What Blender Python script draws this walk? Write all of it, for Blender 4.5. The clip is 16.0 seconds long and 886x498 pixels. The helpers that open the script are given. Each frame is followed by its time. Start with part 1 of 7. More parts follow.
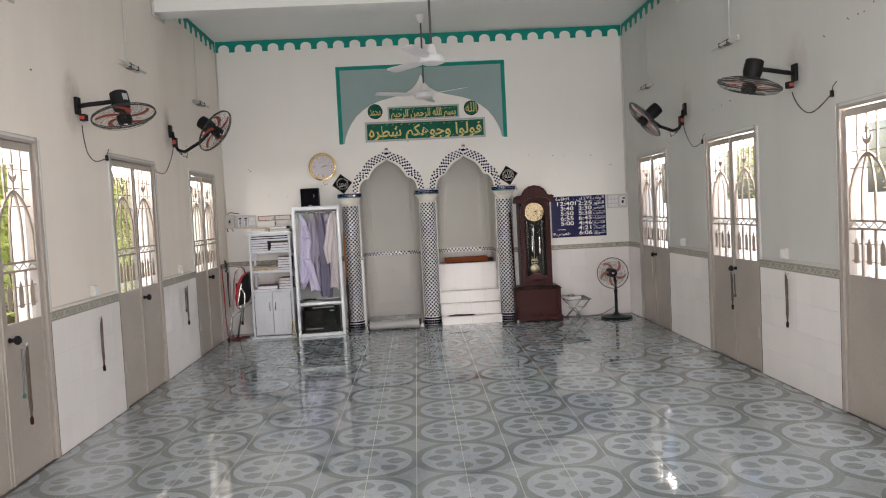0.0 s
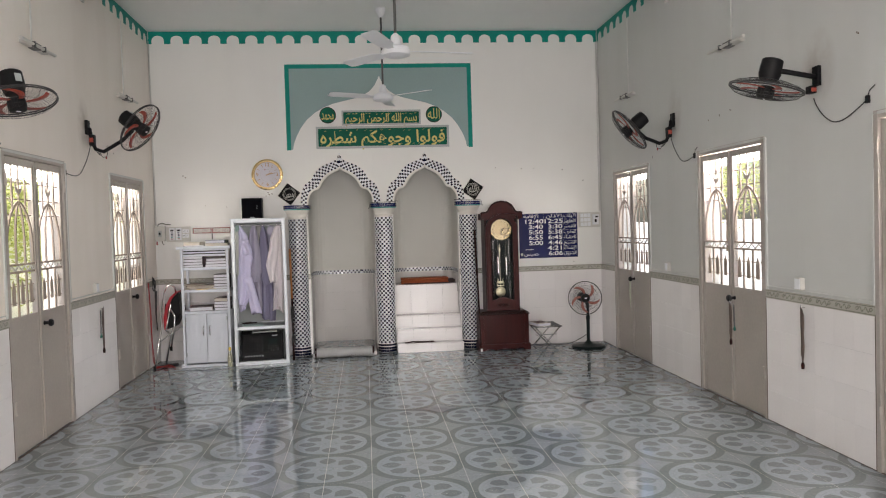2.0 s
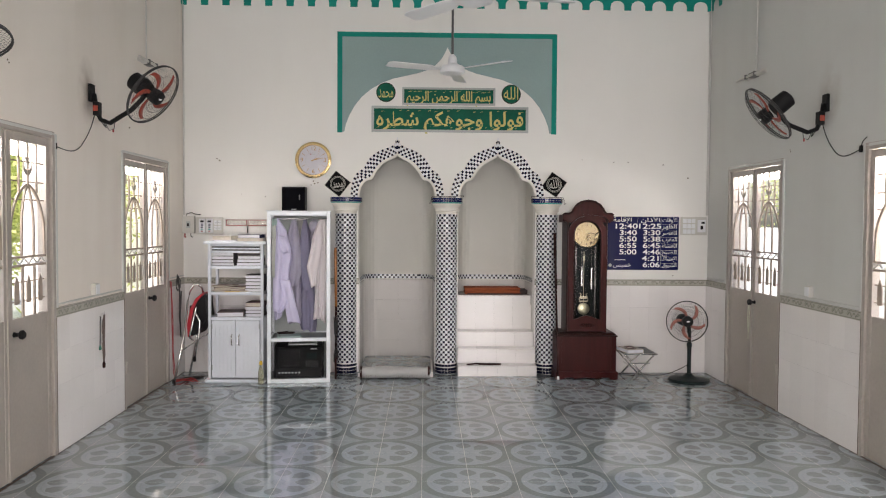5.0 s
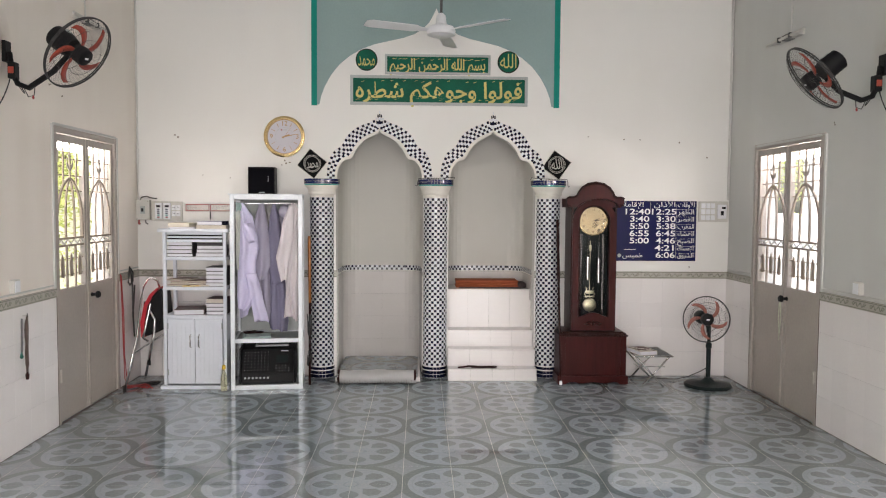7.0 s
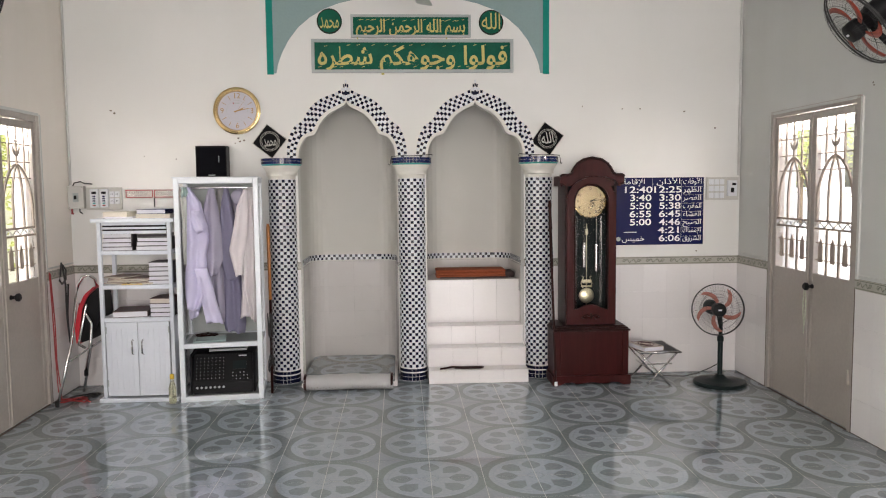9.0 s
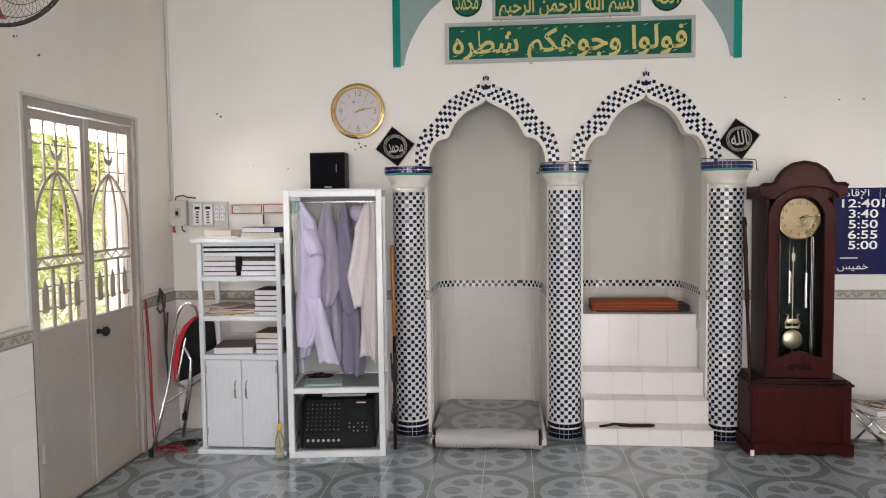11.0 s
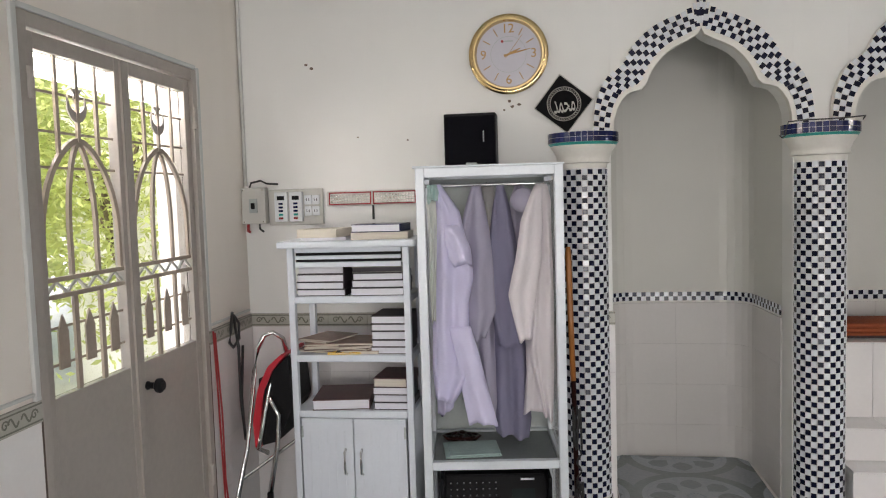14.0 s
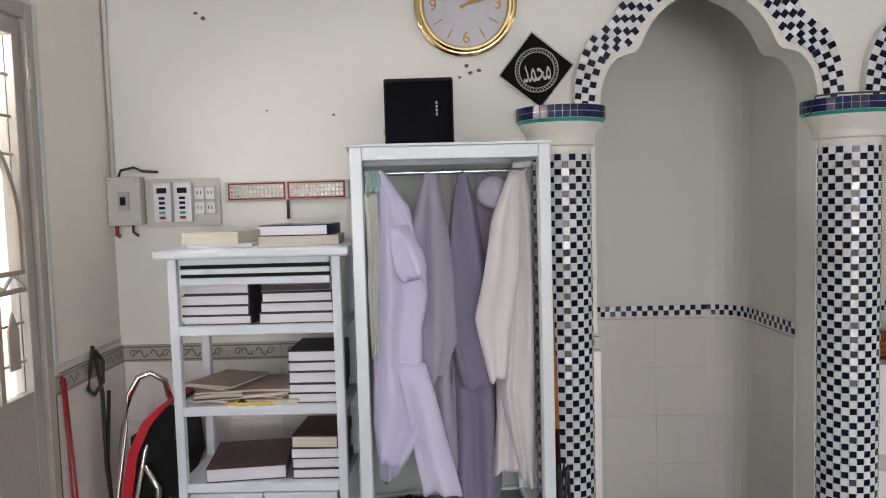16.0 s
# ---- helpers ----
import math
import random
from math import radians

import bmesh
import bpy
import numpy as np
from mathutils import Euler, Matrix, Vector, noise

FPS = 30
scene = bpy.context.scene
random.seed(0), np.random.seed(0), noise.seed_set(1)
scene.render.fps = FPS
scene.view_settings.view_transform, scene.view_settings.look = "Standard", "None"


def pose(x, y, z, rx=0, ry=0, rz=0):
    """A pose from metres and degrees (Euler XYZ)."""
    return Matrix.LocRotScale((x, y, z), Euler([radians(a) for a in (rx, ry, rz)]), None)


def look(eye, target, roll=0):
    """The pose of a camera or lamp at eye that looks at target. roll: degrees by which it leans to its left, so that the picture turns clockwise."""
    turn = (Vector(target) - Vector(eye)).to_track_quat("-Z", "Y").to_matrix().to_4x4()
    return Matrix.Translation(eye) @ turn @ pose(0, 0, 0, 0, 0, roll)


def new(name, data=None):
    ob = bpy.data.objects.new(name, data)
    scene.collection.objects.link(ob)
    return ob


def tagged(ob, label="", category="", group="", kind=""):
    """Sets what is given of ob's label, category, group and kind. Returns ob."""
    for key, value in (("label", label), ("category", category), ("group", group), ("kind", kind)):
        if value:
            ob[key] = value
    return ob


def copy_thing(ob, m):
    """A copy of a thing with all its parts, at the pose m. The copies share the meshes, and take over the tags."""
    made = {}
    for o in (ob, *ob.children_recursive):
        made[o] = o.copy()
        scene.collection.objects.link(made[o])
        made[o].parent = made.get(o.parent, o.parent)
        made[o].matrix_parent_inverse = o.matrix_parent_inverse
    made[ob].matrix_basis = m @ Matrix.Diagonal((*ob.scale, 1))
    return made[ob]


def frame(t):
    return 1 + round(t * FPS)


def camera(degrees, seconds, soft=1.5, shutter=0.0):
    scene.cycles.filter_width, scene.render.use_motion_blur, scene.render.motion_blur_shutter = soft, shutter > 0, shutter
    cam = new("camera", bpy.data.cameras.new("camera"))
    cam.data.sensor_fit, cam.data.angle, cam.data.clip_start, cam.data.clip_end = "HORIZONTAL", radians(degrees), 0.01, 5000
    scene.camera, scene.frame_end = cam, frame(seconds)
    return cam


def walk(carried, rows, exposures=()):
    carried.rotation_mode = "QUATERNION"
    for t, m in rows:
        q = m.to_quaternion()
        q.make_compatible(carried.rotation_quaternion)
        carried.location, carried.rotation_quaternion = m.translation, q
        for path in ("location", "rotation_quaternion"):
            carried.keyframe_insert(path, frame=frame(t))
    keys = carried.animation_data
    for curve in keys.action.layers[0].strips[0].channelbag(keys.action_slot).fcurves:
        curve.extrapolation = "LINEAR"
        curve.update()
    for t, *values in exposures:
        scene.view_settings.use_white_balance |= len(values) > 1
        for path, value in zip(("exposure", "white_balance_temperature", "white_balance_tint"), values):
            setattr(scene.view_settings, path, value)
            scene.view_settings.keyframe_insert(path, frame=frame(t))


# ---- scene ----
cam = camera(60.7, 16.0, soft=1.1)
PATH = [
    (0, (0.127, 0.047, 1.53), (0.194, 2.043, 1.43), -2.9),
    (0.5, (0.129, 0.266, 1.525), (0.285, 2.259, 1.462), -1.1),
    (1, (0.065, 0.533, 1.532), (0.359, 2.51, 1.475), -0.1),
    (1.5, (0.033, 0.757, 1.523), (0.374, 2.727, 1.45), -0.7),
    (2, (0.06, 1.0, 1.534), (0.263, 2.989, 1.471), -1.7),
    (2.5, (0.039, 1.227, 1.531), (0.175, 3.219, 1.42), -0.5),
    (3, (-0.033, 1.488, 1.534), (0.156, 3.474, 1.396), 0.4),
    (3.5, (-0.003, 1.77, 1.51), (0.223, 3.752, 1.37), -0.2),
    (4, (0.035, 2.057, 1.553), (0.185, 4.05, 1.473), -0.2),
    (4.2, (0.021, 2.143, 1.559), (0.139, 4.138, 1.49), 0.3),
    (6.3, (0.155, 3.043, 1.587), (0.139, 5.041, 1.493), -0.4),
    (6.5, (0.144, 3.148, 1.583), (0.141, 5.146, 1.482), 0.2),
    (7, (0.144, 3.345, 1.569), (0.206, 5.341, 1.46), 0.4),
    (7.5, (0.155, 3.53, 1.552), (0.25, 5.523, 1.411), -1.1),
    (8, (0.192, 3.772, 1.566), (0.3, 5.763, 1.412), -0.9),
    (8.2, (0.203, 3.833, 1.573), (0.327, 5.822, 1.41), -0.5),
    (10.3, (0.112, 4.854, 1.58), (0.034, 6.847, 1.435), -0.6),
    (10.5, (0.076, 4.972, 1.589), (-0.056, 6.963, 1.449), -0.5),
    (11, (-0.05, 5.24, 1.586), (-0.236, 7.228, 1.462), -0.7),
    (11.5, (-0.151, 5.509, 1.58), (-0.499, 7.472, 1.431), -0.8),
    (12, (-0.318, 5.767, 1.554), (-0.796, 7.702, 1.389), -0.1),
    (12.5, (-0.49, 6.005, 1.565), (-0.936, 7.949, 1.408), -1.0),
    (13, (-0.632, 6.249, 1.554), (-1.036, 8.201, 1.385), -1.8),
    (13.5, (-0.748, 6.483, 1.558), (-1.143, 8.437, 1.4), -1.4),
    (14, (-0.895, 6.719, 1.547), (-1.188, 8.693, 1.41), -1.7),
    (14.5, (-1.01, 6.93, 1.516), (-1.169, 8.92, 1.389), -2.4),
    (15, (-1.056, 7.143, 1.528), (-1.222, 9.132, 1.4), -2.6),
    (15.5, (-1.082, 7.316, 1.525), (-1.223, 9.304, 1.366), -1.7),
    (16, (-1.131, 7.535, 1.516), (-1.18, 9.529, 1.377), -1.6),
]
walk(cam, [(t, look(eye, target, roll)) for t, eye, target, roll in PATH],
     exposures=[(0.0, 0.83, 6600, 17), (4.0, 0.98, 6600, 17), (8.0, 1.22, 6600, 17), (12.0, 1.15, 6600, 17), (13.0, 1.08, 6600, 17), (14.0, 0.89, 6450, 15), (16.0, 0.94, 6380, 15)])

# ---- world, sun and daylight ----
world = bpy.data.worlds.new("daylight")
scene.world = world
world.use_nodes = True
wn = world.node_tree
sky = wn.nodes.new("ShaderNodeTexSky")
sky.sky_type, sky.sun_disc = "NISHITA", False
sky.sun_elevation, sky.sun_rotation = radians(62), radians(170)
sky.air_density, sky.dust_density = 1.2, 3.0
wn.nodes["Background"].inputs[1].default_value = 0.15
wn.links.new(sky.outputs[0], wn.nodes["Background"].inputs[0])
sun = new("sun", bpy.data.lights.new("sun", "SUN"))
sun.data.energy, sun.data.angle, sun.data.color = 4.8, radians(4), (1.0, 0.96, 0.9)
sun.matrix_world = look((0, 0, 20), (1.5, 8.5, 4.0))

BACK, LEFT, RIGHT, FRONT, TOP = 10.357, -2.437, 3.04, -2.6, 3.93
# the garden-side wall is slightly out of square: it turns about the end wall's corner
SKEW = math.degrees(math.atan(0.014))
LTURN = pose(LEFT, BACK, 0, 0, 0, SKEW) @ pose(-LEFT, -BACK, 0)
WALL = 0.2
BAND0, BAND1 = 0.92, 0.985     # tile border over the wainscot

# daylight through the entrance openings behind the walker
for cx, w in ((-1.0, 1.5), (1.6, 1.5)):
    la = new("entrance_daylight", bpy.data.lights.new("entrance_daylight", "AREA"))
    la.data.shape, la.data.size, la.data.size_y, la.data.energy = "RECTANGLE", w, 2.3, 68
    la.data.color = (1.0, 0.97, 0.93)
    la.matrix_world = look((cx, FRONT + 0.02, 1.3), (cx, 6, 2.3))


# the open yard's sky light, entering under the lintels of the six door windows
for cy, share in ((9.255, 0.25), (6.945, 1.3), (4.59, 1.6)):
    for sx, power in ((1, 19.0 * share), (-1, 6.5)):
        la = new("window_daylight", bpy.data.lights.new("window_daylight", "AREA"))
        la.data.shape, la.data.size, la.data.size_y, la.data.energy = "RECTANGLE", 1.1, 0.1, power
        la.data.color = (1.0, 0.95, 0.88)
        x0 = RIGHT + 0.15 if sx > 0 else LEFT - 0.15
        la.matrix_world = (LTURN if sx < 0 else Matrix()) @ look((x0, cy, 2.03), (x0 - 2.6 * sx, cy, 1.3 if sx > 0 else 0.8))


# ---- helpers of this scene ----
def nodes_of(name):
    m = bpy.data.materials.new(name)
    m.use_nodes = True
    return m, m.node_tree, m.node_tree.nodes["Principled BSDF"]


def math_node(nt, op, a, b=None, c=None):
    n = nt.nodes.new("ShaderNodeMath")
    n.operation = op
    for i, v in enumerate((a, b, c)):
        if v is None:
            continue
        if isinstance(v, (int, float)):
            n.inputs[i].default_value = v
        else:
            nt.links.new(v, n.inputs[i])
    return n.outputs[0]


def mix_node(nt, f, a, b):
    n = nt.nodes.new("ShaderNodeMix")
    n.data_type = "RGBA"
    for i, v in ((0, f), (6, a), (7, b)):
        if isinstance(v, (int, float)):
            n.inputs[i].default_value = v
        elif isinstance(v, tuple):
            n.inputs[i].default_value = (*v, 1)
        else:
            nt.links.new(v, n.inputs[i])
    return n.outputs[2]


def noise_node(nt, scale, detail=4.0, stretch=None):
    tc = nt.nodes.new("ShaderNodeNewGeometry").outputs["Position"]
    if stretch:
        vm = nt.nodes.new("ShaderNodeVectorMath")
        vm.operation = "MULTIPLY"
        vm.inputs[1].default_value = stretch
        nt.links.new(tc, vm.inputs[0])
        tc = vm.outputs[0]
    n = nt.nodes.new("ShaderNodeTexNoise")
    n.inputs["Scale"].default_value, n.inputs["Detail"].default_value = scale, detail
    nt.links.new(tc, n.inputs["Vector"])
    return n.outputs["Fac"]


def ramp(nt, v, lo, hi):
    n = nt.nodes.new("ShaderNodeMapRange")
    nt.links.new(v, n.inputs[0])
    n.inputs[1].default_value, n.inputs[2].default_value = lo, hi
    return n.outputs[0]


def bump_to(nt, bs, height, strength, dist=0.01):
    b = nt.nodes.new("ShaderNodeBump")
    b.inputs["Strength"].default_value, b.inputs["Distance"].default_value = strength, dist
    nt.links.new(height, b.inputs["Height"])
    nt.links.new(b.outputs[0], bs.inputs["Normal"])


def surface(name, col, rough=0.5, metal=0.0, var=0.12, scale=3.0, fine=60.0, bump=0.1, stretch=None, coat=0.0, vary=0.0, spec=0.5):
    """A painted, wooden, cloth or metal surface with stains at a large and grain at a small scale."""
    m, nt, bs = nodes_of(name)
    big = ramp(nt, noise_node(nt, scale, 5.0, stretch), 0.3, 0.7)
    small = ramp(nt, noise_node(nt, fine, 3.0, stretch), 0.3, 0.7)
    f = math_node(nt, "MULTIPLY_ADD", small, 0.35, math_node(nt, "MULTIPLY", big, 0.65))
    dark = tuple(c * (1 - var) for c in col)
    light = tuple(min(1.0, c * (1 + var * 0.6)) for c in col)
    c = mix_node(nt, f, dark, light)
    if vary:
        oi = nt.nodes.new("ShaderNodeObjectInfo").outputs["Random"]
        k = math_node(nt, "MULTIPLY_ADD", oi, vary, 1 - vary / 2)
        hs = nt.nodes.new("ShaderNodeHueSaturation")
        nt.links.new(c, hs.inputs["Color"])
        nt.links.new(k, hs.inputs["Value"])
        c = hs.outputs[0]
    nt.links.new(c, bs.inputs["Base Color"])
    r = math_node(nt, "MULTIPLY_ADD", big, 0.16 * rough, rough * 0.92)
    nt.links.new(r, bs.inputs["Roughness"])
    bs.inputs["Metallic"].default_value = metal
    bs.inputs["Coat Weight"].default_value = coat
    bs.inputs["Specular IOR Level"].default_value = spec
    if bump:
        bump_to(nt, bs, f, bump)
    return m


def obj(name, bm, material, smooth=False):
    me = bpy.data.meshes.new(name)
    bmesh.ops.recalc_face_normals(bm, faces=bm.faces)
    bm.to_mesh(me)
    bm.free()
    for m in (material if isinstance(material, (list, tuple)) else [material]):
        me.materials.append(m)
    if smooth:
        me.shade_smooth() if smooth is True else me.set_sharp_from_angle(angle=radians(smooth))
        if smooth is not True:
            for p in me.polygons:
                p.use_smooth = True
    return new(name, me)


def part(name, bm, material, parent, label="", smooth=False):
    ob = obj(name, bm, material, smooth)
    ob.parent = parent
    if label:
        ob["label"] = label
    return ob


def thing(name, label, category, at=(0, 0, 0), group="", kind="", rz=0):
    e = new(name)
    e.empty_display_size = 0.1
    e.matrix_basis = pose(*at, 0, 0, rz)
    return tagged(e, label, category, group, kind)


def box(bm, x0, x1, y0, y1, z0, z1, bevel=0.0, mi=0):
    r = bmesh.ops.create_cube(bm, size=1.0, matrix=Matrix.LocRotScale(((x0 + x1) / 2, (y0 + y1) / 2, (z0 + z1) / 2), None, (abs(x1 - x0), abs(y1 - y0), abs(z1 - z0))))
    vs = r["verts"]
    for f in {f for v in vs for f in v.link_faces}:
        f.material_index = mi
    if bevel:
        es = {e for v in vs for e in v.link_edges}
        bmesh.ops.bevel(bm, geom=list(es), offset=bevel, segments=2, affect="EDGES", profile=0.5)
    return bm


def boxm(*a, **k):
    return box(bmesh.new(), *a, **k)


def cyl(bm, p, q, r0, r1=None, seg=16, caps=True):
    p, q = Vector(p), Vector(q)
    d = q - p
    m = Matrix.Translation((p + q) / 2) @ d.to_track_quat("Z", "Y").to_matrix().to_4x4()
    bmesh.ops.create_cone(bm, cap_ends=caps, segments=seg, radius1=r0, radius2=r0 if r1 is None else r1, depth=d.length, matrix=m)
    return bm


def tube(bm, pts, r, seg=8, closed=False):
    """A round bar along the points."""
    pts = [Vector(p) for p in pts]
    n = len(pts)
    rings = []
    up = Vector((0.123, 0.234, 0.96)).normalized()
    for i, p in enumerate(pts):
        a = pts[(i - 1) % n] if (closed or i) else p
        b = pts[(i + 1) % n] if (closed or i < n - 1) else p
        t = (b - a).normalized()
        u = t.cross(up)
        if u.length < 0.05:
            u = t.cross(Vector((1, 0, 0)))
        u.normalize()
        w = t.cross(u)
        rr = r[i] if isinstance(r, (list, tuple)) else r
        rings.append([bm.verts.new(p + rr * (math.cos(2 * math.pi * k / seg) * u + math.sin(2 * math.pi * k / seg) * w)) for k in range(seg)])
    for i in range(n if closed else n - 1):
        a, b = rings[i], rings[(i + 1) % n]
        for k in range(seg):
            bm.faces.new((a[k], a[(k + 1) % seg], b[(k + 1) % seg], b[k]))
    if not closed:
        bm.faces.new(rings[0][::-1])
        bm.faces.new(rings[-1])
    return bm


def lathe(bm, prof, seg=32, at=(0, 0, 0), axis="Z", ring=False):
    """A turned shape from (radius, height) pairs."""
    rings = []
    for r, h in prof:
        loop = []
        for k in range(seg):
            a = 2 * math.pi * k / seg
            c = (r * math.cos(a), r * math.sin(a), h)
            if axis == "Y":
                c = (c[0], -c[2], c[1])
            loop.append(bm.verts.new(Vector(c) + Vector(at)))
        rings.append(loop)
    for a, b in zip(rings, rings[1:] + rings[:1] if ring else rings[1:]):
        for k in range(seg):
            bm.faces.new((a[k], a[(k + 1) % seg], b[(k + 1) % seg], b[k]))
    if not ring:
        bm.faces.new(rings[0][::-1])
        bm.faces.new(rings[-1])
    return bm


def slab(bm, poly, depth, to):
    """A plate: the outline (u, v) taken to space by to(u, v, w), w from 0 to depth."""
    a = [bm.verts.new(to(u, v, 0)) for u, v in poly]
    b = [bm.verts.new(to(u, v, depth)) for u, v in poly]
    bm.faces.new(a)
    bm.faces.new(b[::-1])
    n = len(poly)
    for i in range(n):
        bm.faces.new((a[i], b[i], b[(i + 1) % n], a[(i + 1) % n]))
    return bm


def strip(bm, outer, inner, depth, to):
    """A band between two open outlines of equal length."""
    n = len(outer)
    g = [[bm.verts.new(to(u, v, w)) for u, v in line] for line in (outer, inner) for w in (0, depth)]
    o0, o1, i0, i1 = g
    for k in range(n - 1):
        bm.faces.new((o0[k], o0[k + 1], i0[k + 1], i0[k]))
        bm.faces.new((o1[k], i1[k], i1[k + 1], o1[k + 1]))
        bm.faces.new((o0[k], o1[k], o1[k + 1], o0[k + 1]))
        bm.faces.new((i0[k], i0[k + 1], i1[k + 1], i1[k]))
    for k in (0, n - 1):
        bm.faces.new((o0[k], i0[k], i1[k], o1[k]))
    return bm


def arcp(cx, cy, r, a0, a1, n):
    return [(cx + r * math.cos(radians(a0 + (a1 - a0) * i / n)), cy + r * math.sin(radians(a0 + (a1 - a0) * i / n))) for i in range(n + 1)]


def letters(name, text, size, material, at, parent, extrude=0.001, align="CENTER", width=None, label="", rx=90, rz=0, bold=0.0):
    cu = bpy.data.curves.new(name, "FONT")
    cu.body, cu.size, cu.extrude, cu.align_x, cu.align_y = text, size, extrude, align, "CENTER"
    cu.offset = bold * size
    tmp = bpy.data.objects.new("tmp", cu)
    me = bpy.data.meshes.new_from_object(tmp)
    bpy.data.objects.remove(tmp)
    me.materials.clear()
    me.materials.append(material)
    ob = new(name, me)
    k = 1.0
    if width:
        xs = [v.co.x for v in me.vertices]
        k = width / max(1e-6, max(xs) - min(xs))
    for v in me.vertices:
        v.co = (v.co.x * k, v.co.y, v.co.z)
    ob.parent = parent
    ob.matrix_basis = pose(*at, rx, 0, rz)
    if label:
        ob["label"] = label
    return ob


# ---- materials ----
def wall_paint(name, col, stain, amount, smears=()):
    m, nt, bs = nodes_of(name)
    big = ramp(nt, noise_node(nt, 0.9, 6.0), 0.35, 0.75)
    streak = ramp(nt, noise_node(nt, 1.6, 5.0, (2.2, 2.2, 0.35)), 0.45, 0.8)
    fine = noise_node(nt, 90.0, 4.0)
    f = math_node(nt, "MULTIPLY", math_node(nt, "ADD", math_node(nt, "MULTIPLY", big, 0.5), math_node(nt, "MULTIPLY", streak, 0.5)), amount)
    c = mix_node(nt, f, col, stain)
    # brown and sooty smears: (y, z, width, height, strength)
    cloud = ramp(nt, noise_node(nt, 7.0, 5.0), 0.3, 0.7)
    for y, z, w, h, k in smears:
        s3 = nt.nodes.new("ShaderNodeSeparateXYZ")
        nt.links.new(nt.nodes.new("ShaderNodeNewGeometry").outputs["Position"], s3.inputs[0])
        dy = math_node(nt, "DIVIDE", math_node(nt, "SUBTRACT", s3.outputs[1], y), w)
        dz = math_node(nt, "DIVIDE", math_node(nt, "SUBTRACT", s3.outputs[2], z), h)
        d = math_node(nt, "ADD", math_node(nt, "MULTIPLY", dy, dy), math_node(nt, "MULTIPLY", dz, dz))
        near = math_node(nt, "MAXIMUM", math_node(nt, "SUBTRACT", 1.0, d), 0.0)
        c = mix_node(nt, math_node(nt, "MULTIPLY", math_node(nt, "MULTIPLY", near, cloud), k), c, (0.27, 0.20, 0.15))
    nt.links.new(c, bs.inputs["Base Color"])
    bs.inputs["Roughness"].default_value = 0.55
    bump_to(nt, bs, math_node(nt, "ADD", fine, math_node(nt, "MULTIPLY", big, 2.0)), 0.06)
    return m


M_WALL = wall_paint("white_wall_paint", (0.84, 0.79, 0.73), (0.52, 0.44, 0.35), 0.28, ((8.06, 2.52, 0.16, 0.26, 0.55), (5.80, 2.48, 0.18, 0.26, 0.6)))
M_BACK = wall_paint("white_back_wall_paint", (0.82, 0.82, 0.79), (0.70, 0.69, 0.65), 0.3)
# the right wall's weaker light is mixed into this greyer colour; trims reuse it
M_GREY = wall_paint("right_wall_shade_grey", (0.60, 0.61, 0.59), (0.47, 0.47, 0.44), 0.4, ((8.0, 2.55, 0.18, 0.26, 0.4), (5.7, 2.50, 0.20, 0.26, 0.45)))
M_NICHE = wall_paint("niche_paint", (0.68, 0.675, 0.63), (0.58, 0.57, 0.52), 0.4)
M_CEIL = wall_paint("ceiling_paint", (0.80, 0.82, 0.81), (0.68, 0.70, 0.69), 0.3)
M_GREEN = surface("green_paint", (0.002, 0.27, 0.215), 0.45, var=0.15, spec=0.15)
M_SLATE = surface("grey_green_paint", (0.285, 0.395, 0.39), 0.55, var=0.08, scale=1.5, spec=0.25)
M_TILE = surface("white_glazed_tile", (0.83, 0.805, 0.795), 0.14, var=0.04, scale=2.0, bump=0.02, vary=0.05)
# wall tile greyed so that its colour holds the shade inside the niches
M_NTILE = surface("recess_shaded_niche_tile", (0.66, 0.64, 0.62), 0.22, var=0.04, scale=2.0, bump=0.02, vary=0.04, spec=0.2)
M_GROUT = surface("pale_grout", (0.80, 0.79, 0.77), 0.8, var=0.2, scale=8.0)
M_DOOR = surface("warm_grey_door_paint", (0.40, 0.362, 0.325), 0.42, var=0.12, scale=2.5, fine=40, bump=0.04)
# the tan that backlight lends the grille bars is put into their colour
M_BAR = surface("backlit_tan_bar", (0.40, 0.33, 0.27), 0.45, var=0.15, scale=6)
M_GLASS, gnt, gbs = nodes_of("window_glass")
gbs.inputs["Transmission Weight"].default_value, gbs.inputs["Roughness"].default_value, gbs.inputs["IOR"].default_value = 1.0, 0.0, 1.05
gbs.inputs["Base Color"].default_value = (0.96, 0.98, 0.97, 1)
M_BLACK = surface("black_plastic", (0.010, 0.010, 0.011), 0.5, var=0.2, spec=0.18)
M_CHROME = surface("chrome", (0.75, 0.74, 0.72), 0.15, 1.0, var=0.05, bump=0)
M_WHITEPL = surface("white_plastic", (0.60, 0.59, 0.55), 0.4, var=0.06)
M_WHITEMET = surface("white_enamelled_metal", (0.78, 0.80, 0.82), 0.3, var=0.05)
M_PALEBRASS = surface("pale_brass", (0.55, 0.52, 0.36), 0.35, 1.0, var=0.1, bump=0)
M_PLAQUE = surface("black_plaque", (0.005, 0.005, 0.006), 0.6, var=0.2, bump=0, spec=0.08)
M_BRASS = surface("polished_brass", (0.72, 0.54, 0.27), 0.18, 1.0, var=0.08, bump=0)

# floor: printed tiles whose rings and eight-petalled flowers run over four tiles
PITCH, CX, CY = 0.577, 0.342, 7.57
M_FLOOR, nt, bs = nodes_of("printed_floor_tile")
sep = nt.nodes.new("ShaderNodeSeparateXYZ")
nt.links.new(nt.nodes.new("ShaderNodeNewGeometry").outputs["Position"], sep.inputs[0])


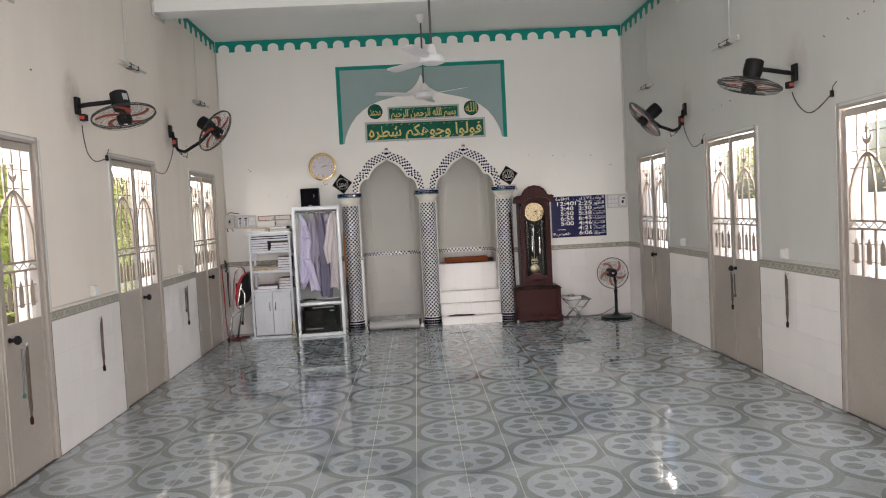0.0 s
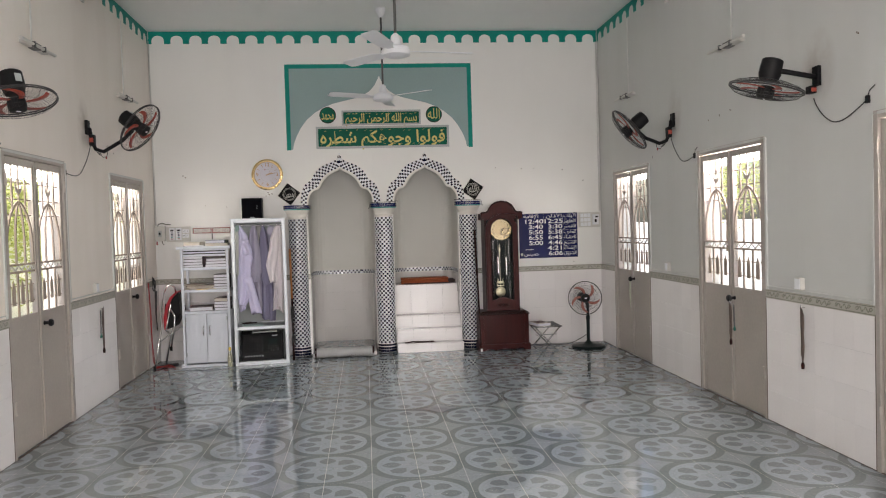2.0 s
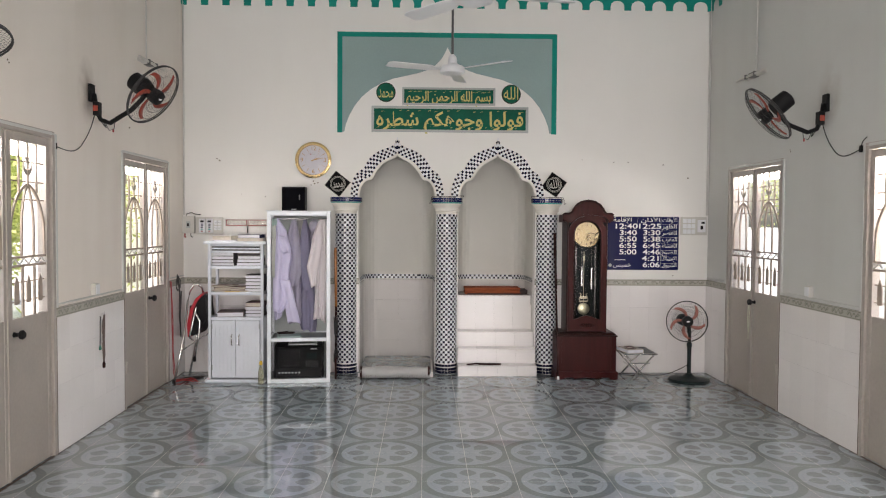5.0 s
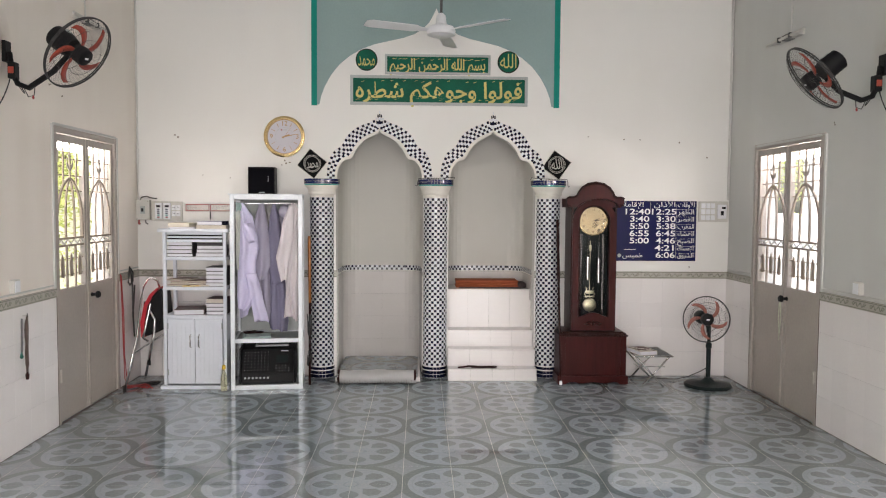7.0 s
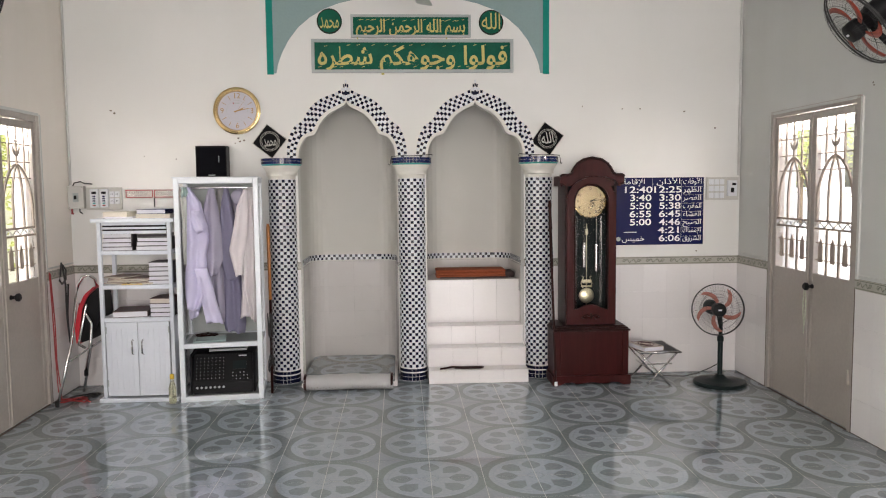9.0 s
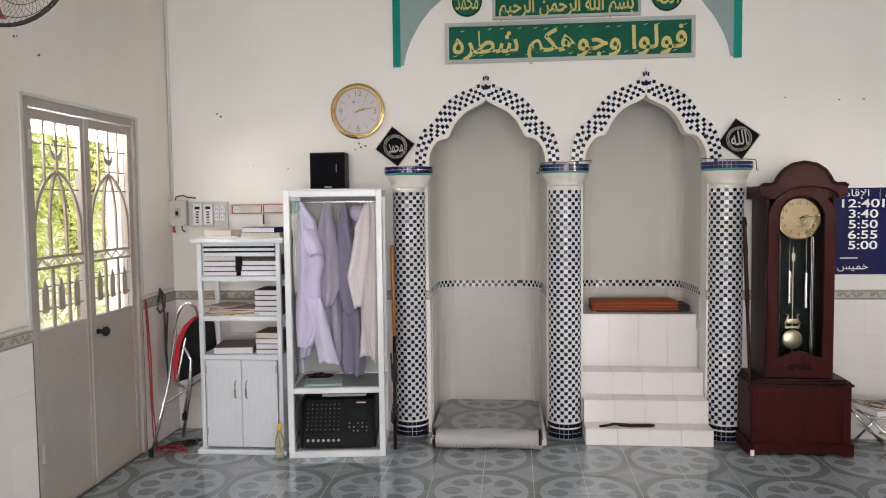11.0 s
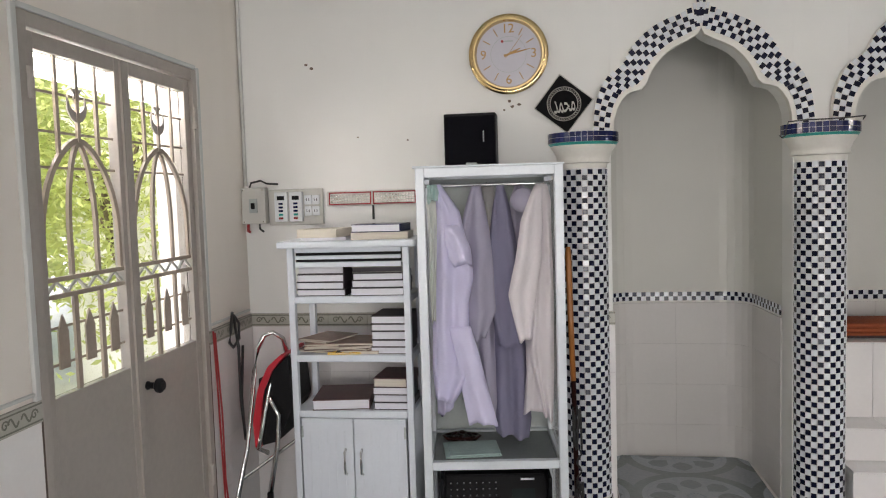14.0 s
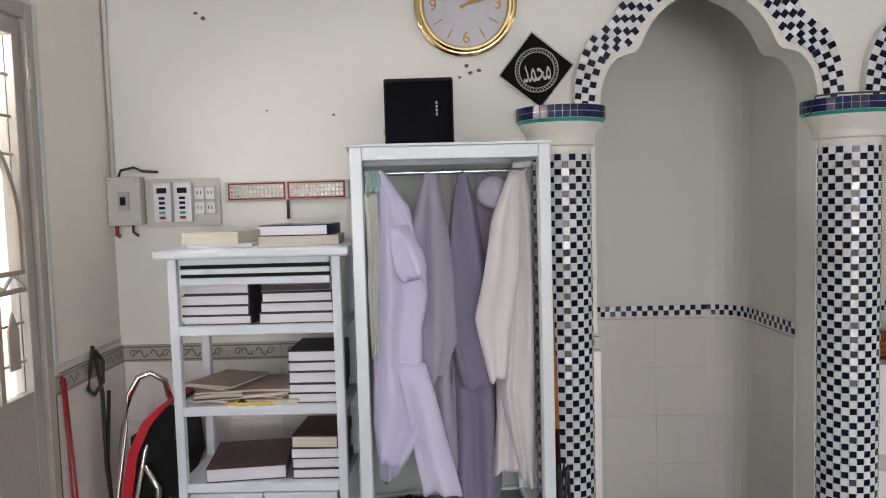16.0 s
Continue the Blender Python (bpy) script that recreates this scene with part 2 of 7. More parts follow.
def cell(v, c):
    a = math_node(nt, "ADD", math_node(nt, "DIVIDE", math_node(nt, "SUBTRACT", v, c), PITCH), 100.5)
    return math_node(nt, "SUBTRACT", math_node(nt, "FRACT", a), 0.5)


def soft(v, edge, w=0.006):
    n = nt.nodes.new("ShaderNodeMapRange")
    n.interpolation_type = "SMOOTHSTEP"
    nt.links.new(v, n.inputs[0])
    n.inputs[1].default_value, n.inputs[2].default_value = edge - w, edge + w
    return n.outputs[0]


fu, fv = cell(sep.outputs[0], CX), cell(sep.outputs[1], CY)
fr = math_node(nt, "SQRT", math_node(nt, "ADD", math_node(nt, "MULTIPLY", fu, fu), math_node(nt, "MULTIPLY", fv, fv)))
fa = math_node(nt, "ARCTAN2", fv, fu)
fseg = math_node(nt, "SUBTRACT", math_node(nt, "FRACT", math_node(nt, "ADD", math_node(nt, "DIVIDE", fa, math.pi / 4), 8.5)), 0.5)
fw = math_node(nt, "MULTIPLY", math_node(nt, "MULTIPLY", fseg, math.pi / 4), fr)
fs_ = math_node(nt, "MINIMUM", math_node(nt, "MAXIMUM", math_node(nt, "DIVIDE", math_node(nt, "SUBTRACT", fr, 0.165), 0.225), 0.0), 1.0)
# leaves on the axes run to a point, those between are cut blunt by the rim
almond = math_node(nt, "MULTIPLY", math_node(nt, "POWER", math_node(nt, "MAXIMUM", math_node(nt, "SINE", math_node(nt, "MULTIPLY", math_node(nt, "POWER", fs_, 1.15), math.pi)), 0.0), 0.8), 0.098)
blunt = math_node(nt, "MULTIPLY", math_node(nt, "MINIMUM", math_node(nt, "MULTIPLY", fs_, 2.0), math_node(nt, "MULTIPLY", math_node(nt, "SUBTRACT", 1.0, fs_), 7.0)), 0.092)
blunt = math_node(nt, "MINIMUM", blunt, 0.090)
diag = math_node(nt, "GREATER_THAN", math_node(nt, "ABSOLUTE", math_node(nt, "SINE", math_node(nt, "MULTIPLY", fa, 2.0))), 0.7071)
eye_w = math_node(nt, "ADD", math_node(nt, "MULTIPLY", diag, blunt), math_node(nt, "MULTIPLY", math_node(nt, "SUBTRACT", 1.0, diag), almond))
leafd = math_node(nt, "SUBTRACT", math_node(nt, "ABSOLUTE", fw), math_node(nt, "SUBTRACT", eye_w, 0.004))
in_ring = math_node(nt, "SUBTRACT", soft(fr, 0.447), soft(fr, 0.545))
in_dark = math_node(nt, "SUBTRACT", 1.0, soft(leafd, 0.0, 0.006))
in_thin = math_node(nt, "MULTIPLY", math_node(nt, "SUBTRACT", soft(fr, 0.398), soft(fr, 0.408)), 0.22)
dash = math_node(nt, "GREATER_THAN", math_node(nt, "SINE", math_node(nt, "MULTIPLY", fa, 16.0)), 0.1)
in_heart = math_node(nt, "MULTIPLY", math_node(nt, "MULTIPLY", math_node(nt, "SUBTRACT", soft(fr, 0.058), soft(fr, 0.082)), dash), 0.6)
in_disc = math_node(nt, "SUBTRACT", 1.0, soft(fr, 0.447))
mott = ramp(nt, noise_node(nt, 55.0, 5.0), 0.35, 0.65)
ground_c = mix_node(nt, mott, (0.235, 0.268, 0.295), (0.288, 0.317, 0.344))
pale_c = mix_node(nt, mott, (0.28, 0.328, 0.362), (0.335, 0.383, 0.422))
dark_c = mix_node(nt, mott, (0.128, 0.162, 0.168), (0.168, 0.20, 0.208))
leaf_c = mix_node(nt, mott, (0.148, 0.176, 0.196), (0.192, 0.22, 0.243))
col = mix_node(nt, in_ring, ground_c, dark_c)
col = mix_node(nt, in_disc, col, pale_c)
col = mix_node(nt, math_node(nt, "MULTIPLY", in_dark, in_disc), col, leaf_c)
col = mix_node(nt, math_node(nt, "ADD", in_thin, in_heart), col, dark_c)
dust = ramp(nt, noise_node(nt, 1.3, 6.0), 0.4, 0.8)
col = mix_node(nt, math_node(nt, "MULTIPLY", dust, 0.15), col, (0.33, 0.36, 0.35))
nt.links.new(col, bs.inputs["Base Color"])
nt.links.new(math_node(nt, "MULTIPLY_ADD", dust, 0.03, 0.012), bs.inputs["Roughness"])
bs.inputs["IOR"].default_value = 1.95
wavy = math_node(nt, "ADD", noise_node(nt, 14.0, 2.0), math_node(nt, "MULTIPLY", noise_node(nt, 5.0, 1.0), 1.5))
bump_to(nt, bs, wavy, 0.042, 0.01)
M_FGROUT = surface("pale_floor_grout", (0.46, 0.47, 0.46), 0.7, var=0.3, scale=10)

# ---- structure ----
SIDE_DOORS = (9.255, 6.945, 4.59)          # middles of the door openings
DW, DH = 1.13, 2.10
LEFT_OFF, LEFT_TALL = 0.03, 1.012           # the garden side sits slightly further in and taller


def side_wall(name, x0, x1):
    """A long wall with its door openings; the right one greyed for dimmer light."""
    bm = bmesh.new()
    off, head = (LEFT_OFF, DH * LEFT_TALL) if x0 < 0 else (0.0, DH)
    ys = [FRONT - WALL]
    for c in sorted(q + off for q in SIDE_DOORS):
        ys += [c - DW / 2, c + DW / 2]
    ys.append(BACK + 0.9)
    for i in range(0, len(ys), 2):
        box(bm, x0, x1, ys[i], ys[i + 1], 0, TOP + 0.1)
    for c in (q + off for q in SIDE_DOORS):
        box(bm, x0, x1, c - DW / 2, c + DW / 2, head, TOP + 0.1)
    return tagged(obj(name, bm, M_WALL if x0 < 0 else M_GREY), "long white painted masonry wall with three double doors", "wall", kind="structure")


wall_left = side_wall("wall_left", LEFT - WALL, LEFT)
wall_left.matrix_basis = LTURN
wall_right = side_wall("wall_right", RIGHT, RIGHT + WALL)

# front wall behind the walker, with two entrance openings
bm = bmesh.new()
for x0, x1 in ((LEFT - WALL, -1.8), (-0.2, 0.8), (2.4, RIGHT + WALL)):
    box(bm, x0, x1, FRONT - WALL, FRONT, 0, TOP + 0.1)
for x0, x1 in ((-1.8, -0.2), (0.8, 2.4)):
    box(bm, x0, x1, FRONT - WALL, FRONT, 2.5, TOP + 0.1)
tagged(obj("wall_front", bm, M_WALL), "white painted wall with two entrance openings", "wall", kind="structure")

bm = bmesh.new()
box(bm, LEFT, RIGHT, FRONT, BACK + 0.9, TOP, TOP + 0.15)
tagged(obj("ceiling", bm, M_CEIL), "flat white painted ceiling", "ceiling", kind="structure")
bm = bmesh.new()
box(bm, LEFT, RIGHT, 7.82, 8.10, 3.66, TOP - 0.002)
tagged(obj("ceiling_beam", bm, M_CEIL), "white painted concrete beam across the ceiling", "beam", kind="structure")

# back wall with two lobed arches
COLS = (-0.756, 0.290, 1.336)
ARCHES = (-0.226, 0.814)
MOUTH = 0.403             # half width of an arch at its spring
SPRING = 1.826


def lobed(grow):
    """Half outline of the arch, (offset from the middle, height), from spring to tip."""
    if grow == "in":
        low = [(0.392, SPRING), (0.388, 1.89), (0.375, 1.94), (0.352, 1.98), (0.328, 2.006), (0.300, 2.016), (0.268, 2.022), (0.250, 2.040)]
        up = [(0.236, 2.075), (0.215, 2.115), (0.185, 2.155), (0.148, 2.19), (0.105, 2.215), (0.060, 2.236), (0.025, 2.256), (0.0, 2.285)]
    else:
        low = [(0.470, SPRING), (0.468, 1.90), (0.458, 1.965), (0.440, 2.02), (0.418, 2.064), (0.386, 2.096), (0.350, 2.115), (0.330, 2.140)]
        up = [(0.312, 2.178), (0.286, 2.220), (0.248, 2.260), (0.202, 2.294), (0.150, 2.320), (0.088, 2.340), (0.035, 2.372), (0.0, 2.445)]
    return [(u * 1.027, v) for u, v in low + up]


IN_HALF, OUT_HALF = lobed("in"), lobed("out")


def whole(half, cx):
    return [(cx - u, v) for u, v in half] + [(cx + u, v) for u, v in half[-2::-1]]


bm = bmesh.new()
to_back = lambda u, v, w: (u, BACK + w, v)
WT = 0.16
box(bm, LEFT - WALL, ARCHES[0] - MOUTH, BACK, BACK + WT, 0, SPRING)
box(bm, ARCHES[0] + MOUTH, ARCHES[1] - MOUTH, BACK, BACK + WT, 0, SPRING)
box(bm, ARCHES[1] + MOUTH, RIGHT + WALL, BACK, BACK + WT, 0, SPRING)
box(bm, LEFT - WALL, RIGHT + WALL, BACK, BACK + WT, 2.46, TOP + 0.1)
box(bm, LEFT - WALL, ARCHES[0] - MOUTH, BACK, BACK + WT, SPRING, 2.46)
box(bm, ARCHES[0] + MOUTH, ARCHES[1] - MOUTH, BACK, BACK + WT, SPRING, 2.46)
box(bm, ARCHES[1] + MOUTH, RIGHT + WALL, BACK, BACK + WT, SPRING, 2.46)
for cx in ARCHES:
    w = whole(IN_HALF, cx)
    strip(bm, [(u, 2.46) for u, v in w], w, WT, to_back)
tagged(obj("wall_back", bm, M_BACK), "white end wall with two lobed prayer-niche arches", "wall", kind="structure")

# niches: flat back with slanted cheeks, closed above
NY = 11.06
def niche_plan(cx, g=0.0):
    """Inner outline of a niche, grown outwards by g."""
    r = 0.16 + g
    left = [(cx - 0.245 - r * math.cos(radians(a)), NY - 0.16 + r * math.sin(radians(a))) for a in range(0, 91, 15)]
    right = [(cx + 0.225 + r * math.sin(radians(a)), NY - 0.16 + r * math.cos(radians(a))) for a in range(0, 91, 15)]
    return [(cx - 0.407 - g, BACK + WT)] + left + right + [(cx + 0.405 + g, BACK + WT)]


for k, cx in enumerate(ARCHES):
    bm = bmesh.new()
    plan, out = niche_plan(cx), niche_plan(cx, 0.07)
    strip(bm, out, plan, 2.6, lambda u, v, w: (u, v, w))
    box(bm, cx - 0.48, cx + 0.48, BACK + WT, NY + 0.09, 2.6, 2.68)
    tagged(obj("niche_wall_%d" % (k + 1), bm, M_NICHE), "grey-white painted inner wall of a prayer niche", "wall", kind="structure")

# ---- floor bed, ground outside ----
floor = tagged(obj("floor", boxm(LEFT - WALL, RIGHT + WALL, FRONT - WALL, NY + 0.1, -0.12, -0.0008), M_FGROUT), "glossy grey-green patterned tile floor", "floor", kind="structure")

# ---- outside ----
M_CONC = surface("sunlit_concrete", (0.62, 0.60, 0.56), 0.8, var=0.15, scale=1.5)
M_LEAF = surface("garden_leaf", (0.24, 0.30, 0.10), 0.5, var=0.45, scale=1.2, fine=20, bump=0)
lnt = M_LEAF.node_tree
lbs = lnt.nodes["Principled BSDF"]
ltr = lnt.nodes.new("ShaderNodeBsdfTranslucent")
ltr.inputs[0].default_value = (0.62, 0.66, 0.26, 1)
lmx = lnt.nodes.new("ShaderNodeMixShader")
lmx.inputs[0].default_value = 0.68
lnt.links.new(lbs.outputs[0], lmx.inputs[1])
lnt.links.new(ltr.outputs[0], lmx.inputs[2])
lnt.links.new(lmx.outputs[0], lnt.nodes["Material Output"].inputs[0])
M_BARK = surface("bark", (0.16, 0.12, 0.08), 0.85, var=0.3)
bm = bmesh.new()
bmesh.ops.create_grid(bm, x_segments=2, y_segments=2, size=400)
gr = tagged(obj("ground", bm, M_CONC), "pale concrete yard round the building", "ground", kind="structure")
gr.location.z = -0.14


def shrub(name, x, y, h, r, n, label, seed, group, leaf=1.0):
    """A garden tree: tapered trunk, limbs and a crown of many single leaves."""
    rnd = random.Random(seed)
    t = thing(name, label, "tree", (x, y, -0.14), group)
    bm = bmesh.new()
    top = Vector((rnd.uniform(-.2, .2), rnd.uniform(-.2, .2), h * 0.55))
    tube(bm, [(0, 0, 0), top * 0.5, top], [0.09, 0.07, 0.05], 8)
    tips = []
    for i in range(7):
        a = i * 0.9 + rnd.random()
        tip = top + Vector((math.cos(a) * r * 0.6, math.sin(a) * r * 0.6, rnd.uniform(-0.1, 0.4) * h))
        tube(bm, [top * rnd.uniform(0.6, 0.95), (top + tip) / 2 + Vector((0, 0, 0.1)), tip], [0.035, 0.025, 0.01], 6)
        tips.append(tip)
    part("trunk", bm, M_BARK, t)
    bm = bmesh.new()
    for i in range(n):
        c = rnd.choice(tips) + Vector((rnd.gauss(0, r * 0.33), rnd.gauss(0, r * 0.33), rnd.gauss(0, h * 0.16)))
        if c.z < 0.15:
            continue
        a = Vector((rnd.gauss(0, 1), rnd.gauss(0, 1), rnd.gauss(-0.2, 0.6))).normalized()
        s = a.cross(Vector((rnd.gauss(0, 1), rnd.gauss(0, 1), rnd.gauss(0, 1)))).normalized()
        L, w = leaf * rnd.uniform(0.14, 0.3), leaf * rnd.uniform(0.02, 0.045)
        v = [bm.verts.new(c), bm.verts.new(c + a * L * 0.5 + s * w), bm.verts.new(c + a * L), bm.verts.new(c + a * L * 0.5 - s * w)]
        bm.faces.new(v)
    part("crown", bm, M_LEAF, t, "yellowish green leaves")
    return t


for i, (x, y, h, r) in enumerate(((-6.2, 10.2, 3.4, 1.3), (-6.6, 12.6, 3.8, 1.5), (-7.0, 14.8, 3.6, 1.5), (-6.4, 7.6, 3.2, 1.1), (-8.2, 17.5, 4.2, 1.8))):
    shrub("garden_tree", x, y, h, r, 4600, "leafy green garden tree beside the yard", 11 + i, "garden trees")

shrub("garden_shrub", -4.35, 12.5, 2.7, 0.66, 5200, "yellowish green shrub beside the yard wall", 51, "", 0.42)

for i, (x, y, h, r) in enumerate(((17.0, 15.0, 3.8, 1.6), (18.5, 25.0, 4.2, 1.9), (17.5, 36.0, 4.8, 2.2))):
    shrub("garden_tree", x, y, h, r, 2600, "leafy green tree beyond the bright yard", 31 + i, "yard trees")

# white rendered wall of the neighbouring yard
M_RENDER = surface("white_rendered_wall", (0.82, 0.81, 0.76), 0.8, var=0.12, scale=1.2)
gw = thing("garden_wall", "white rendered yard wall in the sun with a coping", "wall", (-4.1, 13.2, -0.14), kind="structure")
part("wall_face", boxm(-1.3, 1.3, 0, 0.2, 0, 3.6, 0.01), M_RENDER, gw)
part("coping", boxm(-1.36, 1.36, -0.05, 0.25, 3.6, 3.68, 0.01), M_CONC, gw)

# porch posts of the sunny side
for k, y in enumerate((6.4, 9.6, 12.8, 16.0)):
    pp = thing("porch_post", "white rendered square porch post in the sunlight", "post", (5.2, y, -0.14), "porch posts", kind="structure")
    part("shaft", boxm(-0.14, 0.14, -0.14, 0.14, 0.06, 3.6, 0.01), M_RENDER, pp)
    part("plinth", boxm(-0.18, 0.18, -0.18, 0.18, 0, 0.06, 0.01), M_CONC, pp)

# ---- double doors ----
def star(bm, cx, cz, r, to, depth):
    pts = []
    for i in range(10):
        a = math.pi / 2 + i * math.pi / 5
        q = r if i % 2 == 0 else r * 0.42
        pts.append((cx + q * math.cos(a), cz + q * math.sin(a)))
    slab(bm, pts, depth, to)


def flat_bar(pts, w, depth, to):
    """A flat bar of width w along the outline."""
    o, n_ = [], []
    for i, (u, v) in enumerate(pts):
        a, b = pts[max(0, i - 1)], pts[min(len(pts) - 1, i + 1)]
        d = Vector((b[0] - a[0], b[1] - a[1])).normalized()
        o.append((u - d.y * w / 2, v + d.x * w / 2))
        n_.append((u + d.y * w / 2, v - d.x * w / 2))
    return strip(bmesh.new(), o, n_, depth, to)


def build_door():
    """Local axes: x along the wall, y to the outside, z up; the origin in the wall's inner face."""
    d = thing("door_1", "closed warm-grey steel double door with glazed grilles", "door", kind="structure")
    h = DW / 2
    bm = bmesh.new()
    for s in (-1, 1):
        box(bm, s * h, s * (h - 0.04), -0.012, 0.09, 0, DH, 0.003)
    box(bm, -h + 0.04, h - 0.04, -0.010, 0.09, DH - 0.045, DH, 0.003)
    part("door_frame", bm, M_DOOR, d)
    for s in (-1, 1):
        x0, x1 = (-h + 0.043, -0.003) if s < 0 else (0.003, h - 0.043)
        gx0, gx1 = x0 + 0.045, x1 - 0.045
        z0, z1 = 0.95, 2.0
        bm = bmesh.new()
        box(bm, x0, gx0, 0.005, 0.045, 0.008, DH - 0.05, 0.003)
        box(bm, gx1, x1, 0.005, 0.045, 0.008, DH - 0.05, 0.003)
        box(bm, gx0, gx1, 0.005, 0.045, z1, DH - 0.05, 0.003)
        box(bm, gx0, gx1, 0.007, 0.043, 0.008, z0, 0.002)
        leaf = part("door_leaf", bm, M_DOOR, d)
        W_, cx = gx1 - gx0, (gx0 + gx1) / 2
        to = lambda u, v, w: (u, 0.014 + w, v)
        fn = lambda f: gx0 + W_ * f
        for f in (0.25, 0.5, 0.75):
            part("vertical_bar", boxm(fn(f) - 0.0075, fn(f) + 0.0075, 0.012, 0.022, 1.70 if f != 0.5 else 1.74, z1), M_BAR, leaf)
        for f in (1 / 3, 2 / 3):
            part("vertical_bar", boxm(fn(f) - 0.011, fn(f) + 0.011, 0.012, 0.022, z0, 1.262), M_BAR, leaf)
        for z in (1.885, 1.765, 1.655, 1.16, 1.045):
            part("horizontal_bar", boxm(gx0, gx1, 0.023, 0.027, z - 0.004, z + 0.004), M_BAR, leaf)
        apex, base = 1.745, 1.31
        for sg in (-1, 1):
            pts = [(cx + sg * W_ * 0.49 * math.sin(math.pi / 2 * i / 12) ** 1.0, apex - (apex - base - 0.12) * (1 - math.cos(math.pi / 2 * i / 12)) ** 0.85) for i in range(13)] + [(cx + sg * W_ * 0.49, base)]
            part("arch_bar", flat_bar(pts, 0.019, 0.012, to), M_BAR, leaf)
            pts = [(cx + sg * W_ * 0.17 * math.sin(math.pi / 2 * i / 10), apex - 0.01 - (apex - base - 0.16) * (1 - math.cos(math.pi / 2 * i / 10)) ** 0.85) for i in range(11)] + [(cx + sg * W_ * 0.17, base)]
            part("arch_bar", flat_bar(pts, 0.016, 0.012, to), M_BAR, leaf)
        for z in (1.31, 1.258):
            part("lattice_rail", boxm(gx0, gx1, 0.010, 0.026, z - 0.007, z + 0.007), M_BAR, leaf)
        zz = [(gx0 + W_ * i / 8, 1.265 if i % 2 == 0 else 1.303) for i in range(9)]
        part("lattice_zigzag", flat_bar(zz, 0.010, 0.008, to), M_WHITEPL, leaf)
        for f in (1 / 6, 0.5, 5 / 6):
            c = fn(f)
            part("picket", slab(bmesh.new(), [(c - 0.026, 1.03), (c + 0.026, 1.03), (c + 0.026, 1.145), (c, 1.20), (c - 0.026, 1.145)], 0.006, to), M_BAR, leaf)
        # crescent and star
        cz = 1.855
        o = arcp(cx, cz, 0.052, 150, 390, 20)
        i_ = arcp(cx, cz + 0.026, 0.046, 168, 372, 20)
        bm = strip(bmesh.new(), o, i_, 0.006, to)
        part("crescent", bm, M_DOOR, leaf)
        bm = bmesh.new()
        star(bm, cx, cz + 0.045, 0.032, to, 0.006)
        part("star", bm, M_DOOR, leaf)
        g = part("pane", boxm(gx0, gx1, 0.030, 0.034, z0, z1), M_GLASS, leaf)
        g.visible_shadow = False
        for z in (0.3, 1.85):
            bm = bmesh.new()
            cyl(bm, (s * (h - 0.038), -0.012, z), (s * (h - 0.038), -0.012, z + 0.09), 0.011, seg=10)
            part("hinge", bm, M_DOOR, leaf)
    bm = bmesh.new()
    lathe(bm, [(0.016, 0.0), (0.016, 0.006), (0.012, 0.01), (0.012, 0.03), (0.026, 0.04), (0.028, 0.055), (0.018, 0.066)], 20, (0.055, 0.005, 0.86), "Y")
    part("door_knob", bm, M_BLACK, d, "dark round door knob", 40)
    bm = bmesh.new()
    box(bm, -0.02, 0.0, -0.004, 0.006, 0.008, 2.04)
    part("meeting_strip", bm, M_DOOR, d)
    return d


door_a = build_door()
TALL = Matrix.Diagonal((1, 1, LEFT_TALL, 1))
door_a.matrix_basis = LTURN @ pose(LEFT, SIDE_DOORS[0] + LEFT_OFF, 0, 0, 0, 90) @ TALL
k = 2
for side in (-1, 1):
    for c in SIDE_DOORS:
        if side < 0 and c == SIDE_DOORS[0]:
            continue
        m = LTURN @ pose(LEFT, c + LEFT_OFF, 0, 0, 0, 90) @ TALL if side < 0 else pose(RIGHT, c, 0, 0, 0, -90)
        q = copy_thing(door_a, m)
        q.name = "door_%d" % k
        k += 1

# ---- writing: joined letter forms, laid from right to left ----
FORMS = {"ا": (0xFE8D, 2), "أ": (0xFE83, 2), "إ": (0xFE87, 2), "ب": (0xFE8F, 4), "ة": (0xFE93, 2), "ت": (0xFE95, 4), "ج": (0xFE9D, 4), "ح": (0xFEA1, 4), "خ": (0xFEA5, 4), "د": (0xFEA9, 2), "ذ": (0xFEAB, 2), "ر": (0xFEAD, 2), "س": (0xFEB1, 4), "ش": (0xFEB5, 4), "ص": (0xFEB9, 4), "ط": (0xFEC1, 4), "ظ": (0xFEC5, 4), "ع": (0xFEC9, 4), "غ": (0xFECD, 4), "ف": (0xFED1, 4), "ق": (0xFED5, 4), "ك": (0xFED9, 4), "ل": (0xFEDD, 4), "م": (0xFEE1, 4), "ن": (0xFEE5, 4), "ه": (0xFEE9, 4), "و": (0xFEED, 2), "ي": (0xFEF1, 4), "ء": (0xFE80, 1)}
LIGA = {"لا": 0xFEFB, "لأ": 0xFEF7, "لإ": 0xFEF9}


def shaped(text):
    out, i, joined = [], 0, False
    while i < len(text):
        two = text[i:i + 2]
        if two in LIGA:
            out.append(chr(LIGA[two] + (1 if joined else 0)))
            joined, i = False, i + 2
            continue
        ch = text[i]
        if ch not in FORMS:
            out.append(ch)
            joined, i = False, i + 1
            continue
        code, n = FORMS[ch]
        nxt = text[i + 1] if i + 1 < len(text) else " "
        on = n == 4 and nxt in FORMS and FORMS[nxt][1] > 1
        if n == 1:
            out.append(chr(code))
        elif n == 2:
            out.append(chr(code + (1 if joined else 0)))
        else:
            out.append(chr(code + ((3 if on else 1) if joined else (2 if on else 0))))
        joined, i = on, i + 1
    return "".join(out[::-1])


